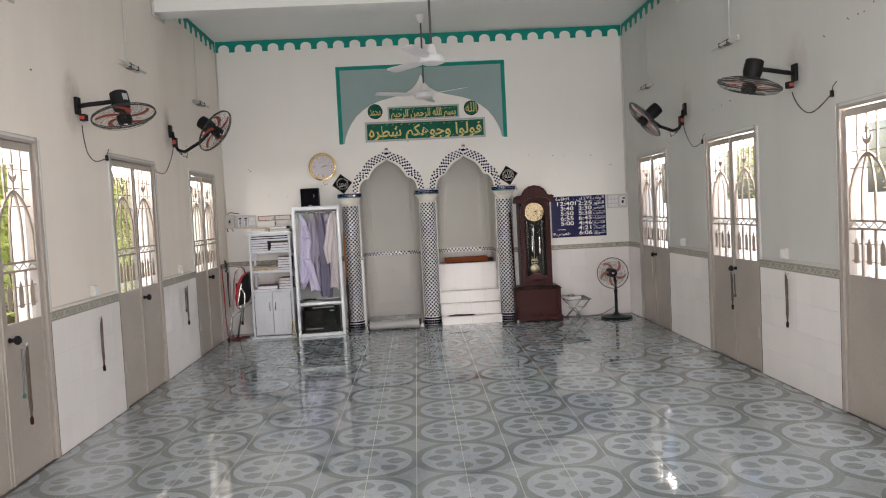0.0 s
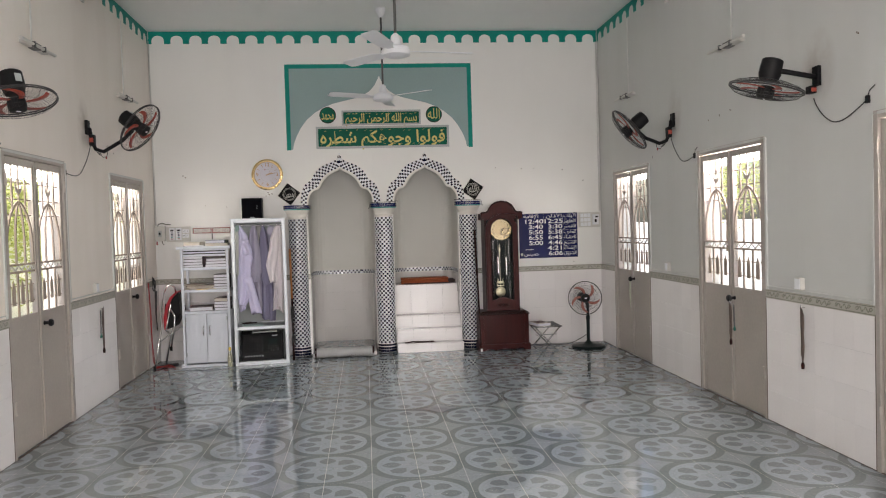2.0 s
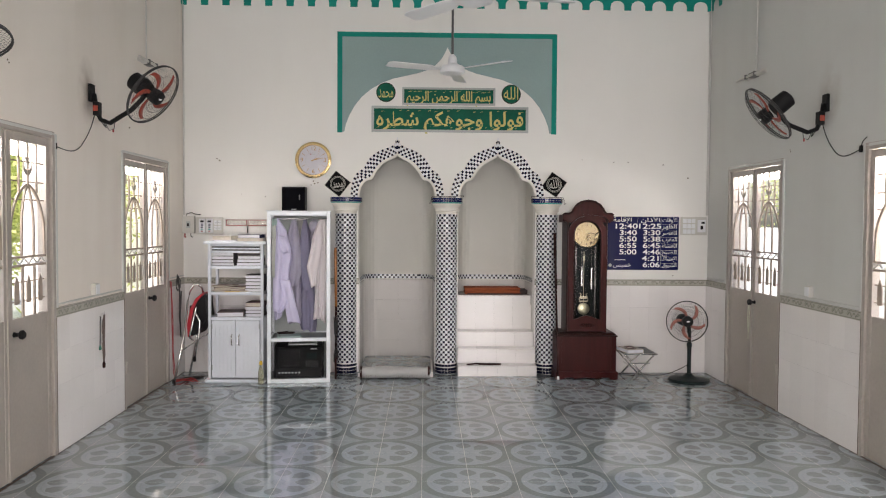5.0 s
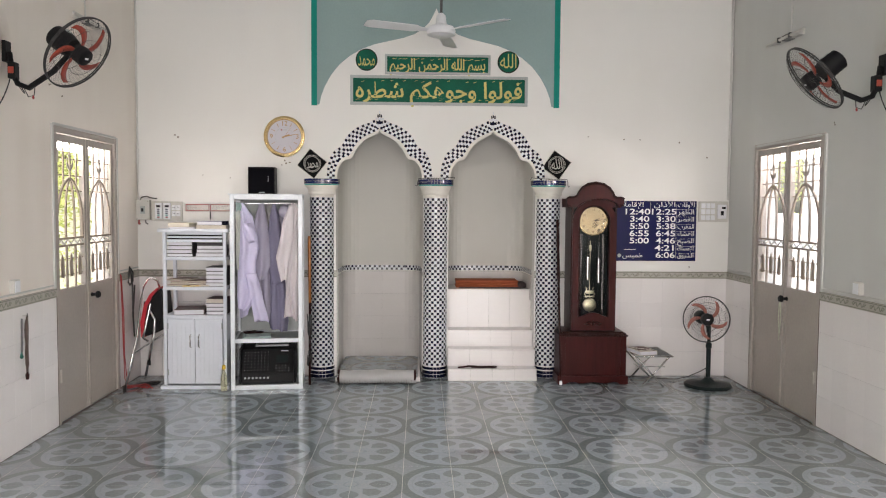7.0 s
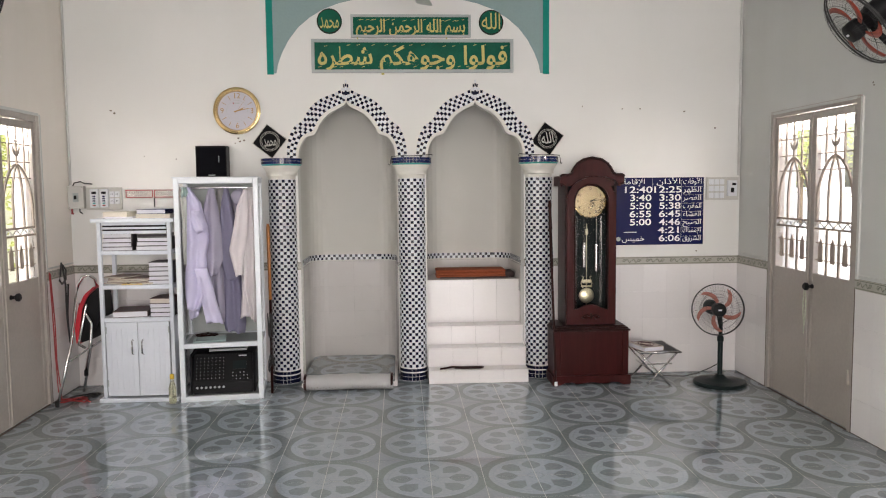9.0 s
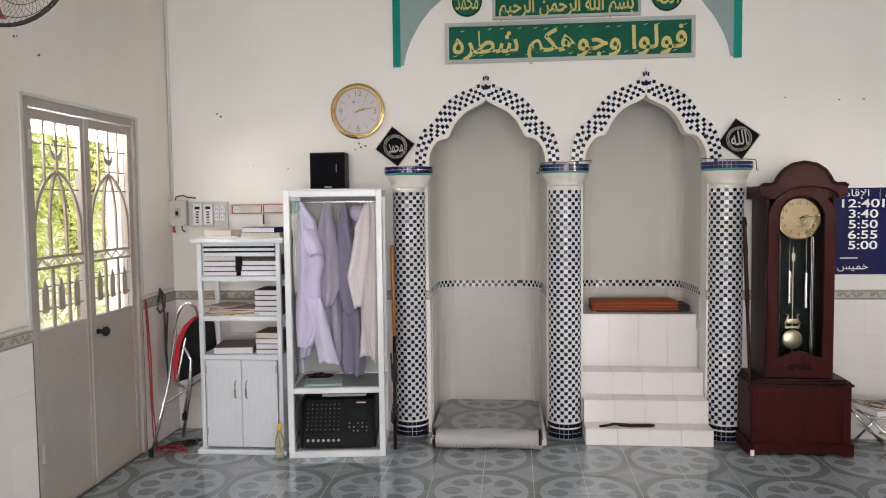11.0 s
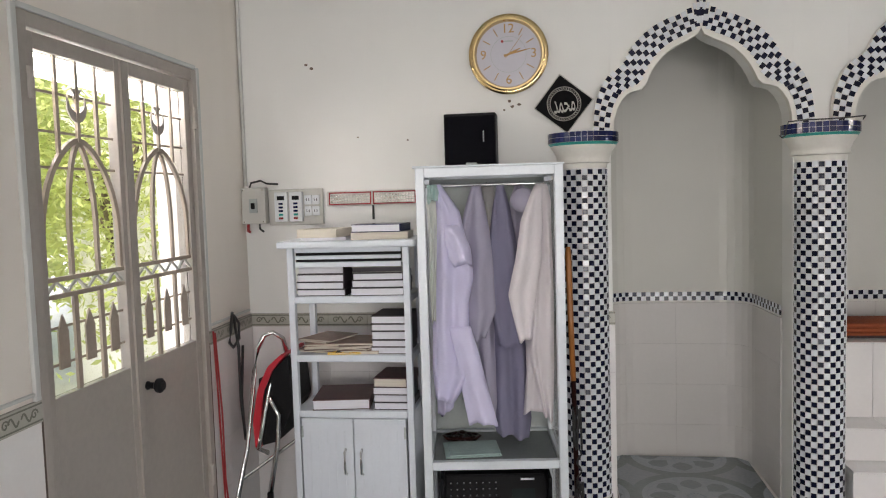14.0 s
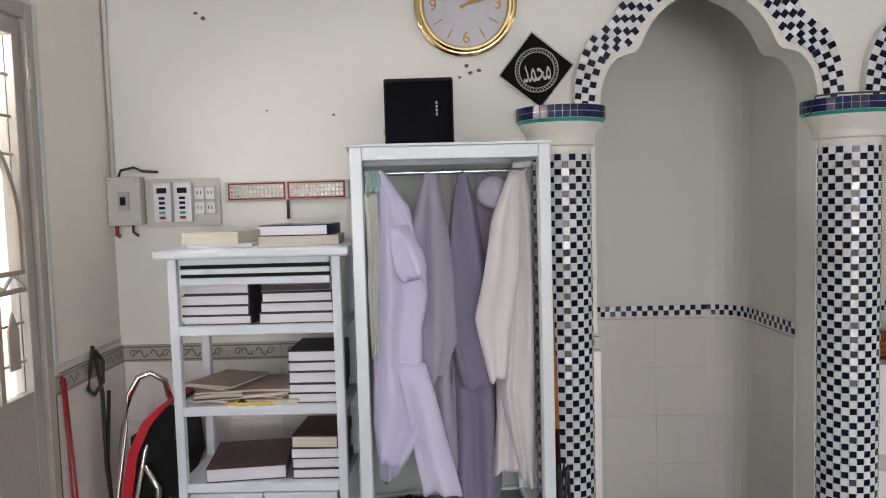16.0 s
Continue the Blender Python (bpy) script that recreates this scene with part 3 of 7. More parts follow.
# ---- materials of the things ----
M_MWHITE = surface("white_mosaic_glaze", (0.74, 0.77, 0.80), 0.12, var=0.06, scale=4, bump=0.02, vary=0.16)
M_MNAVY = surface("navy_mosaic_glaze", (0.006, 0.008, 0.026), 0.12, var=0.2, scale=4, bump=0.02, vary=0.5, spec=0.22)
M_MBLUE = surface("deep_blue_mosaic_glaze", (0.012, 0.020, 0.095), 0.1, var=0.2, scale=4, bump=0.02, vary=0.5, spec=0.4)
M_CREAM = surface("cream_plaster", (0.76, 0.74, 0.68), 0.45, var=0.08)
M_BORDER = surface("cream_border_tile", (0.46, 0.445, 0.39), 0.25, var=0.1, scale=5)
M_OLIVE = surface("olive_scroll_print", (0.15, 0.15, 0.115), 0.3, var=0.2)
M_WOOD = surface("dark_red_varnished_wood", (0.046, 0.0065, 0.006), 0.3, var=0.4, scale=2, fine=25, stretch=(14, 14, 1.2), bump=0.03, spec=0.14)
M_WOODD = surface("dark_brown_varnished_wood", (0.024, 0.006, 0.005), 0.34, var=0.4, scale=2, fine=25, stretch=(14, 14, 1.2), bump=0.03, spec=0.14)
M_ORANGEW = surface("orange_cane_wood", (0.42, 0.16, 0.035), 0.35, var=0.25, scale=6, stretch=(8, 8, 1))
M_GOLD = surface("gold_lettering", (0.60, 0.53, 0.16), 0.45, 0.0, var=0.12, scale=8)
M_SIGN = surface("green_sign_board", (0.002, 0.115, 0.068), 0.5, var=0.25, scale=6, spec=0.15)
M_SIGNF = surface("grey_sign_frame", (0.42, 0.46, 0.45), 0.5, var=0.1)
M_BLUE = surface("navy_printed_board", (0.009, 0.012, 0.075), 0.18, var=0.1, scale=3, bump=0.02, spec=0.3)
M_WPRINT = surface("white_print", (0.85, 0.86, 0.88), 0.4, var=0.03)
M_PAPER = surface("page_block", (0.74, 0.74, 0.79), 0.8, var=0.08, scale=10, fine=200, stretch=(1, 1, 30))
M_PAPERY = surface("yellowed_pages", (0.62, 0.57, 0.49), 0.8, var=0.12, scale=10, fine=200, stretch=(1, 1, 30))
M_COVERK = surface("dark_book_cover", (0.03, 0.022, 0.028), 0.5, var=0.2, vary=0.4)
M_COVERM = surface("maroon_book_cover", (0.07, 0.018, 0.02), 0.45, var=0.25)
M_COVERB = surface("dull_pink_magazine", (0.35, 0.24, 0.20), 0.5, var=0.35, scale=14, vary=0.6)
M_CABWHITE = surface("white_painted_wood", (0.71, 0.75, 0.81), 0.35, var=0.05, scale=3)
M_CABGREY = surface("aged_white_aluminium", (0.70, 0.745, 0.78), 0.35, 0.1, var=0.07, scale=3)
M_FANR = surface("orange_fan_blade", (0.38, 0.055, 0.03), 0.45, var=0.1)
M_FANP = surface("dusty_salmon_blade", (0.46, 0.17, 0.13), 0.4, var=0.1)
M_WIRE = surface("black_wire", (0.03, 0.03, 0.03), 0.45, var=0.1, bump=0)
M_GREENPL = surface("dark_green_plastic", (0.008, 0.016, 0.016), 0.4, var=0.2, spec=0.2)
M_RED = surface("red_rubber_cable", (0.33, 0.02, 0.022), 0.4, var=0.1)
M_REDV = surface("red_vinyl", (0.52, 0.02, 0.035), 0.35, var=0.1)
M_MAT = surface("pale_grey_mat_back", (0.44, 0.44, 0.44), 0.8, var=0.1, scale=6, fine=120, bump=0.3)
M_RUG = surface("rust_orange_rug", (0.36, 0.085, 0.03), 0.9, var=0.25, scale=6, fine=150, bump=0.5)
M_RUGD = surface("dark_rug_fringe", (0.05, 0.035, 0.035), 0.9, var=0.3)
M_TEAL = surface("teal_paint_line", (0.02, 0.38, 0.33), 0.4)
M_DIAL = surface("silver_gold_dial", (0.38, 0.31, 0.19), 0.28, 0.85, var=0.12, scale=9)
M_PEARL = surface("pale_clock_face", (0.56, 0.55, 0.61), 0.4, var=0.04)
M_CONDUIT = surface("white_plastic_conduit", (0.66, 0.66, 0.63), 0.45, var=0.1)
M_DARKROD = surface("dark_grey_rod", (0.10, 0.10, 0.10), 0.4, 0.4)
M_FOLDER = surface("pale_green_folder", (0.36, 0.50, 0.47), 0.35, var=0.1)
M_OIL, ont, obs = nodes_of("yellow_oil_bottle")
obs.inputs["Base Color"].default_value, obs.inputs["Transmission Weight"].default_value, obs.inputs["Roughness"].default_value = (0.86, 0.84, 0.62, 1), 0.85, 0.1
M_YELLOW = surface("yellow_cap", (0.75, 0.50, 0.03), 0.4)
M_CLEAR, cnt, cbs = nodes_of("clear_glass")
cbs.inputs["Transmission Weight"].default_value, cbs.inputs["Roughness"].default_value, cbs.inputs["IOR"].default_value = 1.0, 0.01, 1.14
M_STAIN = surface("brown_wall_stain", (0.16, 0.12, 0.09), 0.8, var=0.4)

M_SILVER = surface("silver_print", (0.50, 0.49, 0.44), 0.4, 0.0, var=0.2, scale=30)
M_CLOCKG = surface("bronze_gold_numeral", (0.42, 0.24, 0.07), 0.4, 0.3, var=0.1, bump=0)

# ---- painted scallop frieze, beam, conduits ----
def scallops(length, n):
    """Outline along the wall, top edge straight, lower edge cut by round-headed gaps."""
    p = length / n
    low = [(0.0, 0.0)]
    for i in range(n):
        c = (i + 0.5) * p
        low += [(c - p * 0.33, 0.0), (c - p * 0.33, 0.045)] + [(c + a, 0.045 + b) for a, b in [(p * 0.33 * math.cos(radians(q)), 0.055 * math.sin(radians(q))) for q in range(150, 0, -30)]] + [(c + p * 0.33, 0.045), (c + p * 0.33, 0.0)]
    low.append((length, 0.0))
    return low


def frieze(name, length, n, to):
    low = scallops(length, n)
    bm = strip(bmesh.new(), [(u, 0.145) for u, v in low], low, 0.005, to)
    return tagged(obj(name, bm, M_GREEN), "green scalloped frieze below the ceiling", "trim", kind="structure")


ZF = TOP - 0.147
frieze("trim_back", RIGHT - LEFT - 0.02, 25, lambda u, v, w: (LEFT + 0.01 + u, BACK - w, ZF + v))
frieze("trim_left", BACK - 0.01 - 8.105, 10, lambda u, v, w: (LEFT + w, 8.105 + u, ZF + v)).matrix_basis = LTURN
frieze("trim_right", BACK - 0.01 - 8.105, 10, lambda u, v, w: (RIGHT - w, 8.105 + u, ZF + v))
frieze("trim_beam", RIGHT - LEFT - 0.02, 25, lambda u, v, w: (LEFT + 0.01 + u, 7.818 - w, ZF + v))


def pipe(name, pts, r, material, label, cat="conduit", smooth=True):
    ob = obj(name, tube(bmesh.new(), pts, r, 8), material, smooth)
    return tagged(ob, label, cat)


pipe("wall_conduit", [(LEFT + 0.012, BACK - 0.012, 1.63), (LEFT + 0.012, BACK - 0.012, ZF)], 0.009, M_CONDUIT, "thin white plastic conduit in the wall corner")
pipe("wall_conduit", [(RIGHT - 0.02, BACK - 0.012, 1.66), (RIGHT - 0.02, BACK - 0.012, ZF)], 0.009, M_CONDUIT, "thin white plastic conduit in the wall corner")
pipe("wall_conduit", [(LEFT + 0.02, 7.78, TOP - 0.15), (LEFT + 0.02, 7.78, 3.63), (LEFT + 0.02, 8.13, 3.63), (LEFT + 0.02, 8.13, TOP - 0.15)], 0.012, M_CONDUIT, "white conduit bent round the ceiling beam").matrix_basis = LTURN
pipe("wall_conduit", [(RIGHT - 0.02, 7.78, TOP - 0.15), (RIGHT - 0.02, 7.78, 3.63), (RIGHT - 0.02, 8.13, 3.63), (RIGHT - 0.02, 8.13, TOP - 0.15)], 0.012, M_CONDUIT, "white conduit bent round the ceiling beam")

# ---- painted panel and signs over the arches ----
PX0, PX1, PZ0, PZ1, PC = -0.85, 1.425, 2.495, 3.53, 0.2875
half = [(1.087, 2.503), (1.065, 2.505), (1.05, 2.58), (1.015, 2.67), (0.96, 2.77), (0.885, 2.865), (0.79, 2.945), (0.68, 3.01), (0.56, 3.055), (0.43, 3.085), (0.30, 3.115), (0.20, 3.15), (0.12, 3.20), (0.06, 3.265), (0.025, 3.33), (0.0, 3.385)]
ogee = [(PC - u, v) for u, v in half] + [(PC + u, v) for u, v in half[-2::-1]]
panel = thing("painted_panel", "grey-green painted ogee panel with green border on the wall", "wall panel", (0, 0, 0), kind="structure")
bm = strip(bmesh.new(), [(u, PZ1 - 0.05) for u, v in ogee], ogee, 0.004, lambda u, v, w: (u, BACK - w, v))
part("field", bm, M_SLATE, panel)
bm = bmesh.new()
box(bm, PX0, PX0 + 0.052, BACK - 0.007, BACK, PZ0, PZ1)
box(bm, PX1 - 0.052, PX1, BACK - 0.007, BACK, PZ0, PZ1)
box(bm, PX0 + 0.052, PX1 - 0.052, BACK - 0.007, BACK, PZ1 - 0.05, PZ1)
part("border", bm, M_GREEN, panel)


def sign_board(label, x0, x1, z0, z1, text, size, f=0.026):
    s = thing("calligraphy_sign", label, "sign", ((x0 + x1) / 2, BACK, z0))
    w, h = (x1 - x0) / 2, z1 - z0
    bm = bmesh.new()
    box(bm, -w, w, -0.022, 0, 0, f, 0.002), box(bm, -w, w, -0.022, 0, h - f, h, 0.002)
    box(bm, -w, -w + f, -0.022, 0, f, h - f, 0.002), box(bm, w - f, w, -0.022, 0, f, h - f, 0.002)
    part("frame", bm, M_SIGNF, s, "grey painted frame")
    part("board", boxm(-w + f, w - f, -0.012, -0.001, f, h - f), M_SIGN, s)
    letters("lettering", shaped(text), size, M_GOLD, (0, -0.013, h / 2 - 0.005), s, 0.002, "CENTER", 2 * w - 2 * f - 0.05, "gold raised calligraphy", bold=0.018)
    # small vowel strokes over and under the words
    rnd = random.Random(int(size * 1000))
    n = 26
    for i in range(n):
        bm = bmesh.new()
        u = -w + 0.07 + (2 * w - 0.14) * (i + rnd.uniform(-0.3, 0.3)) / (n - 1)
        v = rnd.choice((h - f - 0.022, h - f - 0.030, f + 0.022))
        slab(bm, [(u - 0.014, v - 0.004), (u + 0.012, v + 0.003), (u + 0.014, v + 0.007), (u - 0.012, v + 0.0)], 0.002, lambda a, b, c: (a, -0.0125 - c, b))
        part("vowel_mark", bm, M_GOLD, s)
    return s


sign_board("green sign board with gold calligraphy in a grey frame", -0.496, 1.130, 2.505, 2.772, "فولوا وجوهكم شطره", 0.205)
sign_board("narrow green sign with small gold calligraphy in a grey frame", -0.180, 0.785, 2.785, 2.965, "بسم الله الرحمن الرحيم", 0.14, 0.020)


def roundel(x, z, text):
    s = thing("calligraphy_roundel", "round green plaque with gold calligraphy", "plaque", (x, BACK, z), "round plaques")
    part("disc", lathe(bmesh.new(), [(0.098, 0.0), (0.100, 0.006), (0.100, 0.012), (0.094, 0.016)], 40, (0, 0, 0), "Y"), M_SIGN, s)
    bm = bmesh.new()
    tube(bm, [(0.094 * math.cos(2 * math.pi * k / 36), -0.015, 0.094 * math.sin(2 * math.pi * k / 36)) for k in range(36)], 0.004, 6, True)
    part("rim", bm, M_WOODD, s)
    letters("lettering", shaped(text), 0.18, M_GOLD, (0, -0.0165, 0.0), s, 0.002, "CENTER", 0.15)
    return s


roundel(-0.348, 2.912, "محمد")
roundel(0.950, 2.905, "الله")


def diamond(x, z, tilt, text):
    s = thing("calligraphy_plaque", "black square plaque with silver calligraphy, standing on its corner", "plaque", (x, BACK, z), "square plaques")
    s.matrix_basis = pose(x, BACK - 0.012, z, 6, 0, 0) @ pose(0, 0, 0, 0, tilt, 0)
    a = 0.097
    part("plate", boxm(-a, a, -0.014, 0.0, -a, a, 0.002), M_PLAQUE, s)
    bm = bmesh.new()
    for q in (-1, 1):
        box(bm, -a, a, -0.018, -0.0135, q * a - 0.004, q * a + 0.001)
        box(bm, q * a - 0.004, q * a + 0.001, -0.0178, -0.0135, -a, a)
    part("rim", bm, M_SILVER, s, "thin silver edge")
    bm = bmesh.new()
    for r in (0.078, 0.064):
        tube(bm, [(r * math.cos(2 * math.pi * k / 40), -0.0145, r * math.sin(2 * math.pi * k / 40)) for k in range(40)], 0.0016, 5, True)
    for k in range(40):
        c, sn = math.cos(2 * math.pi * k / 40), math.sin(2 * math.pi * k / 40)
        tube(bm, [(0.067 * c, -0.0145, 0.067 * sn), (0.075 * math.cos(2 * math.pi * k / 40 + 0.07), -0.0145, 0.075 * math.sin(2 * math.pi * k / 40 + 0.07))], 0.0016, 4)
    part("ring", bm, M_SILVER, s, "silver printed ring")
    t = letters("lettering", shaped(text), 0.125, M_SILVER, (0, -0.0145, 0.0), s, 0.001, "CENTER", 0.100, bold=0.006)
    t.matrix_basis = pose(0, -0.0145, 0, 0, -45, 0) @ pose(0, 0, 0, 90, 0, 0)
    return s


diamond(-0.841, 1.965, 38.5, "محمد")
diamond(1.408, 1.972, 34.5, "الله")

# ---- wall clock ----
wc = thing("wall_clock", "round wall clock with polished gold rim and pale face", "clock", (-1.094, BACK, 2.206))
part("back", lathe(bmesh.new(), [(0.165, 0.0), (0.165, 0.02)], 48, (0, 0, 0), "Y"), M_BLACK, wc)
part("rim", lathe(bmesh.new(), [(0.150, 0.012), (0.178, 0.012), (0.186, 0.02), (0.186, 0.03), (0.178, 0.036), (0.172, 0.036), (0.165, 0.042), (0.158, 0.042), (0.153, 0.030), (0.150, 0.022)], 64, (0, 0, 0), "Y", True), M_BRASS, wc, "polished gold rim", 40)
part("face", lathe(bmesh.new(), [(0.154, 0.012), (0.154, 0.022)], 64, (0, 0, 0), "Y"), M_PEARL, wc)
bm = bmesh.new()
tube(bm, [(0.083 * math.cos(2 * math.pi * k / 48), -0.0225, 0.083 * math.sin(2 * math.pi * k / 48)) for k in range(48)], 0.001, 5, True)
part("inner_ring", bm, M_SIGNF, wc)
for hh in range(12):
    a = radians(90 - hh * 30)
    if hh % 3 == 0:
        letters("numeral", str(hh or 12), 0.060, M_CLOCKG, (0.118 * math.cos(a), -0.0225, 0.118 * math.sin(a)), wc, 0.001)
    else:
        bm = bmesh.new()
        tube(bm, [(0.098 * math.cos(a), -0.0235, 0.098 * math.sin(a)), (0.136 * math.cos(a), -0.0235, 0.136 * math.sin(a))], 0.0022, 6)
        part("hour_mark", bm, M_CLOCKG, wc)
for nm, ang, ln, wd in (("hour_hand", 90 - 66, 0.062, 0.0045), ("minute_hand", 90 - 78, 0.105, 0.0035), ("second_hand", 90 - 37, 0.11, 0.0012)):
    a = radians(ang)
    bm = bmesh.new()
    tube(bm, [(-0.022 * math.cos(a), -0.026, -0.022 * math.sin(a)), (ln * 0.5 * math.cos(a), -0.026, ln * 0.5 * math.sin(a)), (ln * math.cos(a), -0.026, ln * math.sin(a))], [wd, wd, wd * 0.4], 6)
    part(nm, bm, M_CLOCKG, wc)
part("logo_bar", boxm(-0.022, 0.022, -0.0235, -0.022, 0.058, 0.064), M_SIGNF, wc)
part("logo_dot", lathe(bmesh.new(), [(0.006, 0.022), (0.006, 0.0235)], 12, (-0.028, 0, 0.061), "Y"), M_RED, wc)

# ---- timetable board ----
tb = thing("prayer_timetable", "dark blue printed timetable board with white figures", "sign board", (2.355, BACK, 1.085))
part("board", boxm(-0.375, 0.375, -0.008, 0, 0, 0.56, 0.001), M_BLUE, tb)
bm = bmesh.new()
for k in range(1, 9):
    z = 0.56 * k / 9 + 0.06 * (k / 9)
    if z < 0.55:
        box(bm, 0.19, 0.365, -0.0088, -0.008, z - 0.0007, z + 0.0007)
box(bm, 0.185, 0.1862, -0.0088, -0.008, 0.02, 0.54), box(bm, -0.0606, -0.0594, -0.0088, -0.008, 0.47, 0.55)
part("rules", bm, M_WPRINT, tb)
left, mid, right = -0.22, 0.075, 0.278
for k, (a, b, c) in enumerate((("الإقامة", "الأذان", "الأوقات"), ("12:40", "12:25", "الظهر"), ("3:40", "3:30", "العصر"), ("5:50", "5:38", "المغرب"), ("6:55", "6:45", "العشاء"), ("5:00", "4:46", "الصبح"), ("", "4:21", "الإمساك"), ("خميس", "6:06", "الشروق"))):
    z = 0.56 - 0.035 - k * 0.0675
    for u, s, w in ((left, a, 0.19), (mid, b, 0.20), (right, c, 0.155)):
        if not s:
            continue
        num = s[0].isdigit()
        if num:
            nw = 0.232 if len(s) > 4 else 0.180
            edge = 0.178 if u > 0 else -0.071
            letters("figure", s, 0.075, M_WPRINT, (edge - nw / 2, -0.0082, z), tb, 0.0004, "CENTER", nw, bold=0.012)
        else:
            letters("word", shaped(s), 0.062, M_WPRINT, (u, -0.0082, z), tb, 0.0004, "CENTER", w)
part("small_print", boxm(-0.30, -0.19, -0.009, -0.008, 0.104, 0.110), M_WPRINT, tb)
part("emblem", lathe(bmesh.new(), [(0.018, 0.008), (0.018, 0.009)], 16, (-0.345, 0, 0.05), "Y"), M_SIGNF, tb)

# ---- columns ----
def mosaic_tile(w, h, d):
    bm = boxm(-w / 2, w / 2, -d, 0, -h / 2, h / 2)
    return bm


TILE = 0.0262
N_ROUND, N_ROWS = 26, 59
SHAFT_R = 0.107
tile_mesh = []
for nm, mt in (("white_mosaic", M_MWHITE), ("navy_mosaic", M_MNAVY)):
    me = bpy.data.meshes.new(nm)
    w = 0.0245 if nm == "white_mosaic" else 0.0224
    bm = mosaic_tile(w, w, 0.0035)
    bm.to_mesh(me)
    bm.free()
    me.materials.append(mt)
    tile_mesh.append(me)
columns, loose_tiles = [], []
for k, cx in enumerate(COLS):
    col_ = thing("column_%d" % (k + 1), "round column covered in navy and white checked mosaic", "column", (cx, 10.350, 0), kind="structure")
    bm = lathe(bmesh.new(), [(0.112, 0.0), (0.112, 0.10), (0.105, 0.104), (0.105, 1.664)], 54)
    part("shaft", bm, M_GROUT, col_, "pale mosaic grout", 40)
    bm = lathe(bmesh.new(), [(0.108, 1.660), (0.110, 1.682), (0.124, 1.686), (0.125, 1.693), (0.122, 1.700), (0.124, 1.715), (0.133, 1.737), (0.149, 1.758), (0.151, 1.767)], 54)
    part("capital", bm, M_CREAM, col_, "cream flared plaster capital", 40)
    part("capital_line", lathe(bmesh.new(), [(0.148, 1.765), (0.152, 1.766), (0.161, 1.777), (0.148, 1.780)], 54), M_TEAL, col_, "teal painted line", 40)
    part("capital_disc", lathe(bmesh.new(), [(0.14, 1.776), (0.160, 1.778), (0.160, 1.824), (0.14, 1.826)], 54), M_GROUT, col_)
    columns.append(col_)

for cx, s_ in ((COLS[1], 1), (COLS[2], -1)):
    line = [(cx + s_ * x, 10.350 - y, z) for x, y, z in ((-0.185, 0.050, 1.775), (-0.178, 0.060, 1.765), (-0.168, 0.070, 1.772), (-0.166, 0.078, 1.800), (-0.158, 0.085, 1.832), (-0.09, 0.110, 1.836), (0.0, 0.135, 1.834), (0.10, 0.115, 1.840), (0.168, 0.060, 1.848), (0.170, 0.030, 1.835))]
    tagged(obj("capital_wire", tube(bmesh.new(), line, 0.0032, 6), M_WIRE, True), "thin bent black wire lying over a column capital", "wire", "capital wires")

# ---- steps of the pulpit niche ----
st = thing("pulpit_steps", "white tiled steps rising to a raised seat in the niche", "steps", (0.812, 10.13, 0), kind="structure")
for z, y0, y1 in ((0.11, 0.0, 0.935), (0.265, 0.13, 0.935), (0.42, 0.275, 0.935), (0.79, 0.45, 0.935)):
    zb = {0.11: 0, 0.265: 0.11, 0.42: 0.265, 0.79: 0.42}[z]
    part("step_core", boxm(-0.402, 0.402, y0 + 0.008, y1, zb, z - 0.008), M_GROUT, st)
for z, zb, y0, y1 in ((0.11, 0, 0, 0.14), (0.265, 0.11, 0.13, 0.285), (0.42, 0.265, 0.275, 0.46), (0.79, 0.42, 0.45, 0.93)):
    for i in range(4):
        a, b = -0.404 + i * 0.202 + 0.001, -0.404 + (i + 1) * 0.202 - 0.001
        part("riser_tile", boxm(a, b, y0, y0 + 0.008, zb + 0.001, z - 0.009), M_TILE, st)
        part("tread_tile", boxm(a, b, y0 - 0.006, y1, z - 0.008, z, 0.0015), M_TILE, st)

rug = thing("folded_rug", "folded rust-orange prayer rug lying on the niche seat", "rug", (0.83, 10.80, 0.79))
bm = bmesh.new()
for k, (h0, dx) in enumerate(((0.002, 0.33), (0.026, 0.325), (0.05, 0.33))):
    box(bm, -dx, dx - 0.05, -0.12, 0.12, h0, h0 + 0.023, 0.009)
part("folds", bm, M_RUG, rug, "", 50)
bm = bmesh.new()
box(bm, 0.27, 0.36, -0.11, 0.11, 0.001, 0.05, 0.012), box(bm, -0.30, 0.30, -0.128, -0.115, 0.0, 0.012, 0.004)
part("fringe", bm, M_RUGD, rug, "dark end of the rug")

strap = pipe("leather_strap", [(0.50, 10.16, 0.116), (0.54, 10.17, 0.118), (0.60, 10.20, 0.122), (0.70, 10.19, 0.118), (0.83, 10.20, 0.117), (0.85, 10.185, 0.118), (0.83, 10.17, 0.118), (0.70, 10.165, 0.118), (0.62, 10.185, 0.117)], 0.008, M_WOODD, "dark brown leather strap lying on the step", "strap")

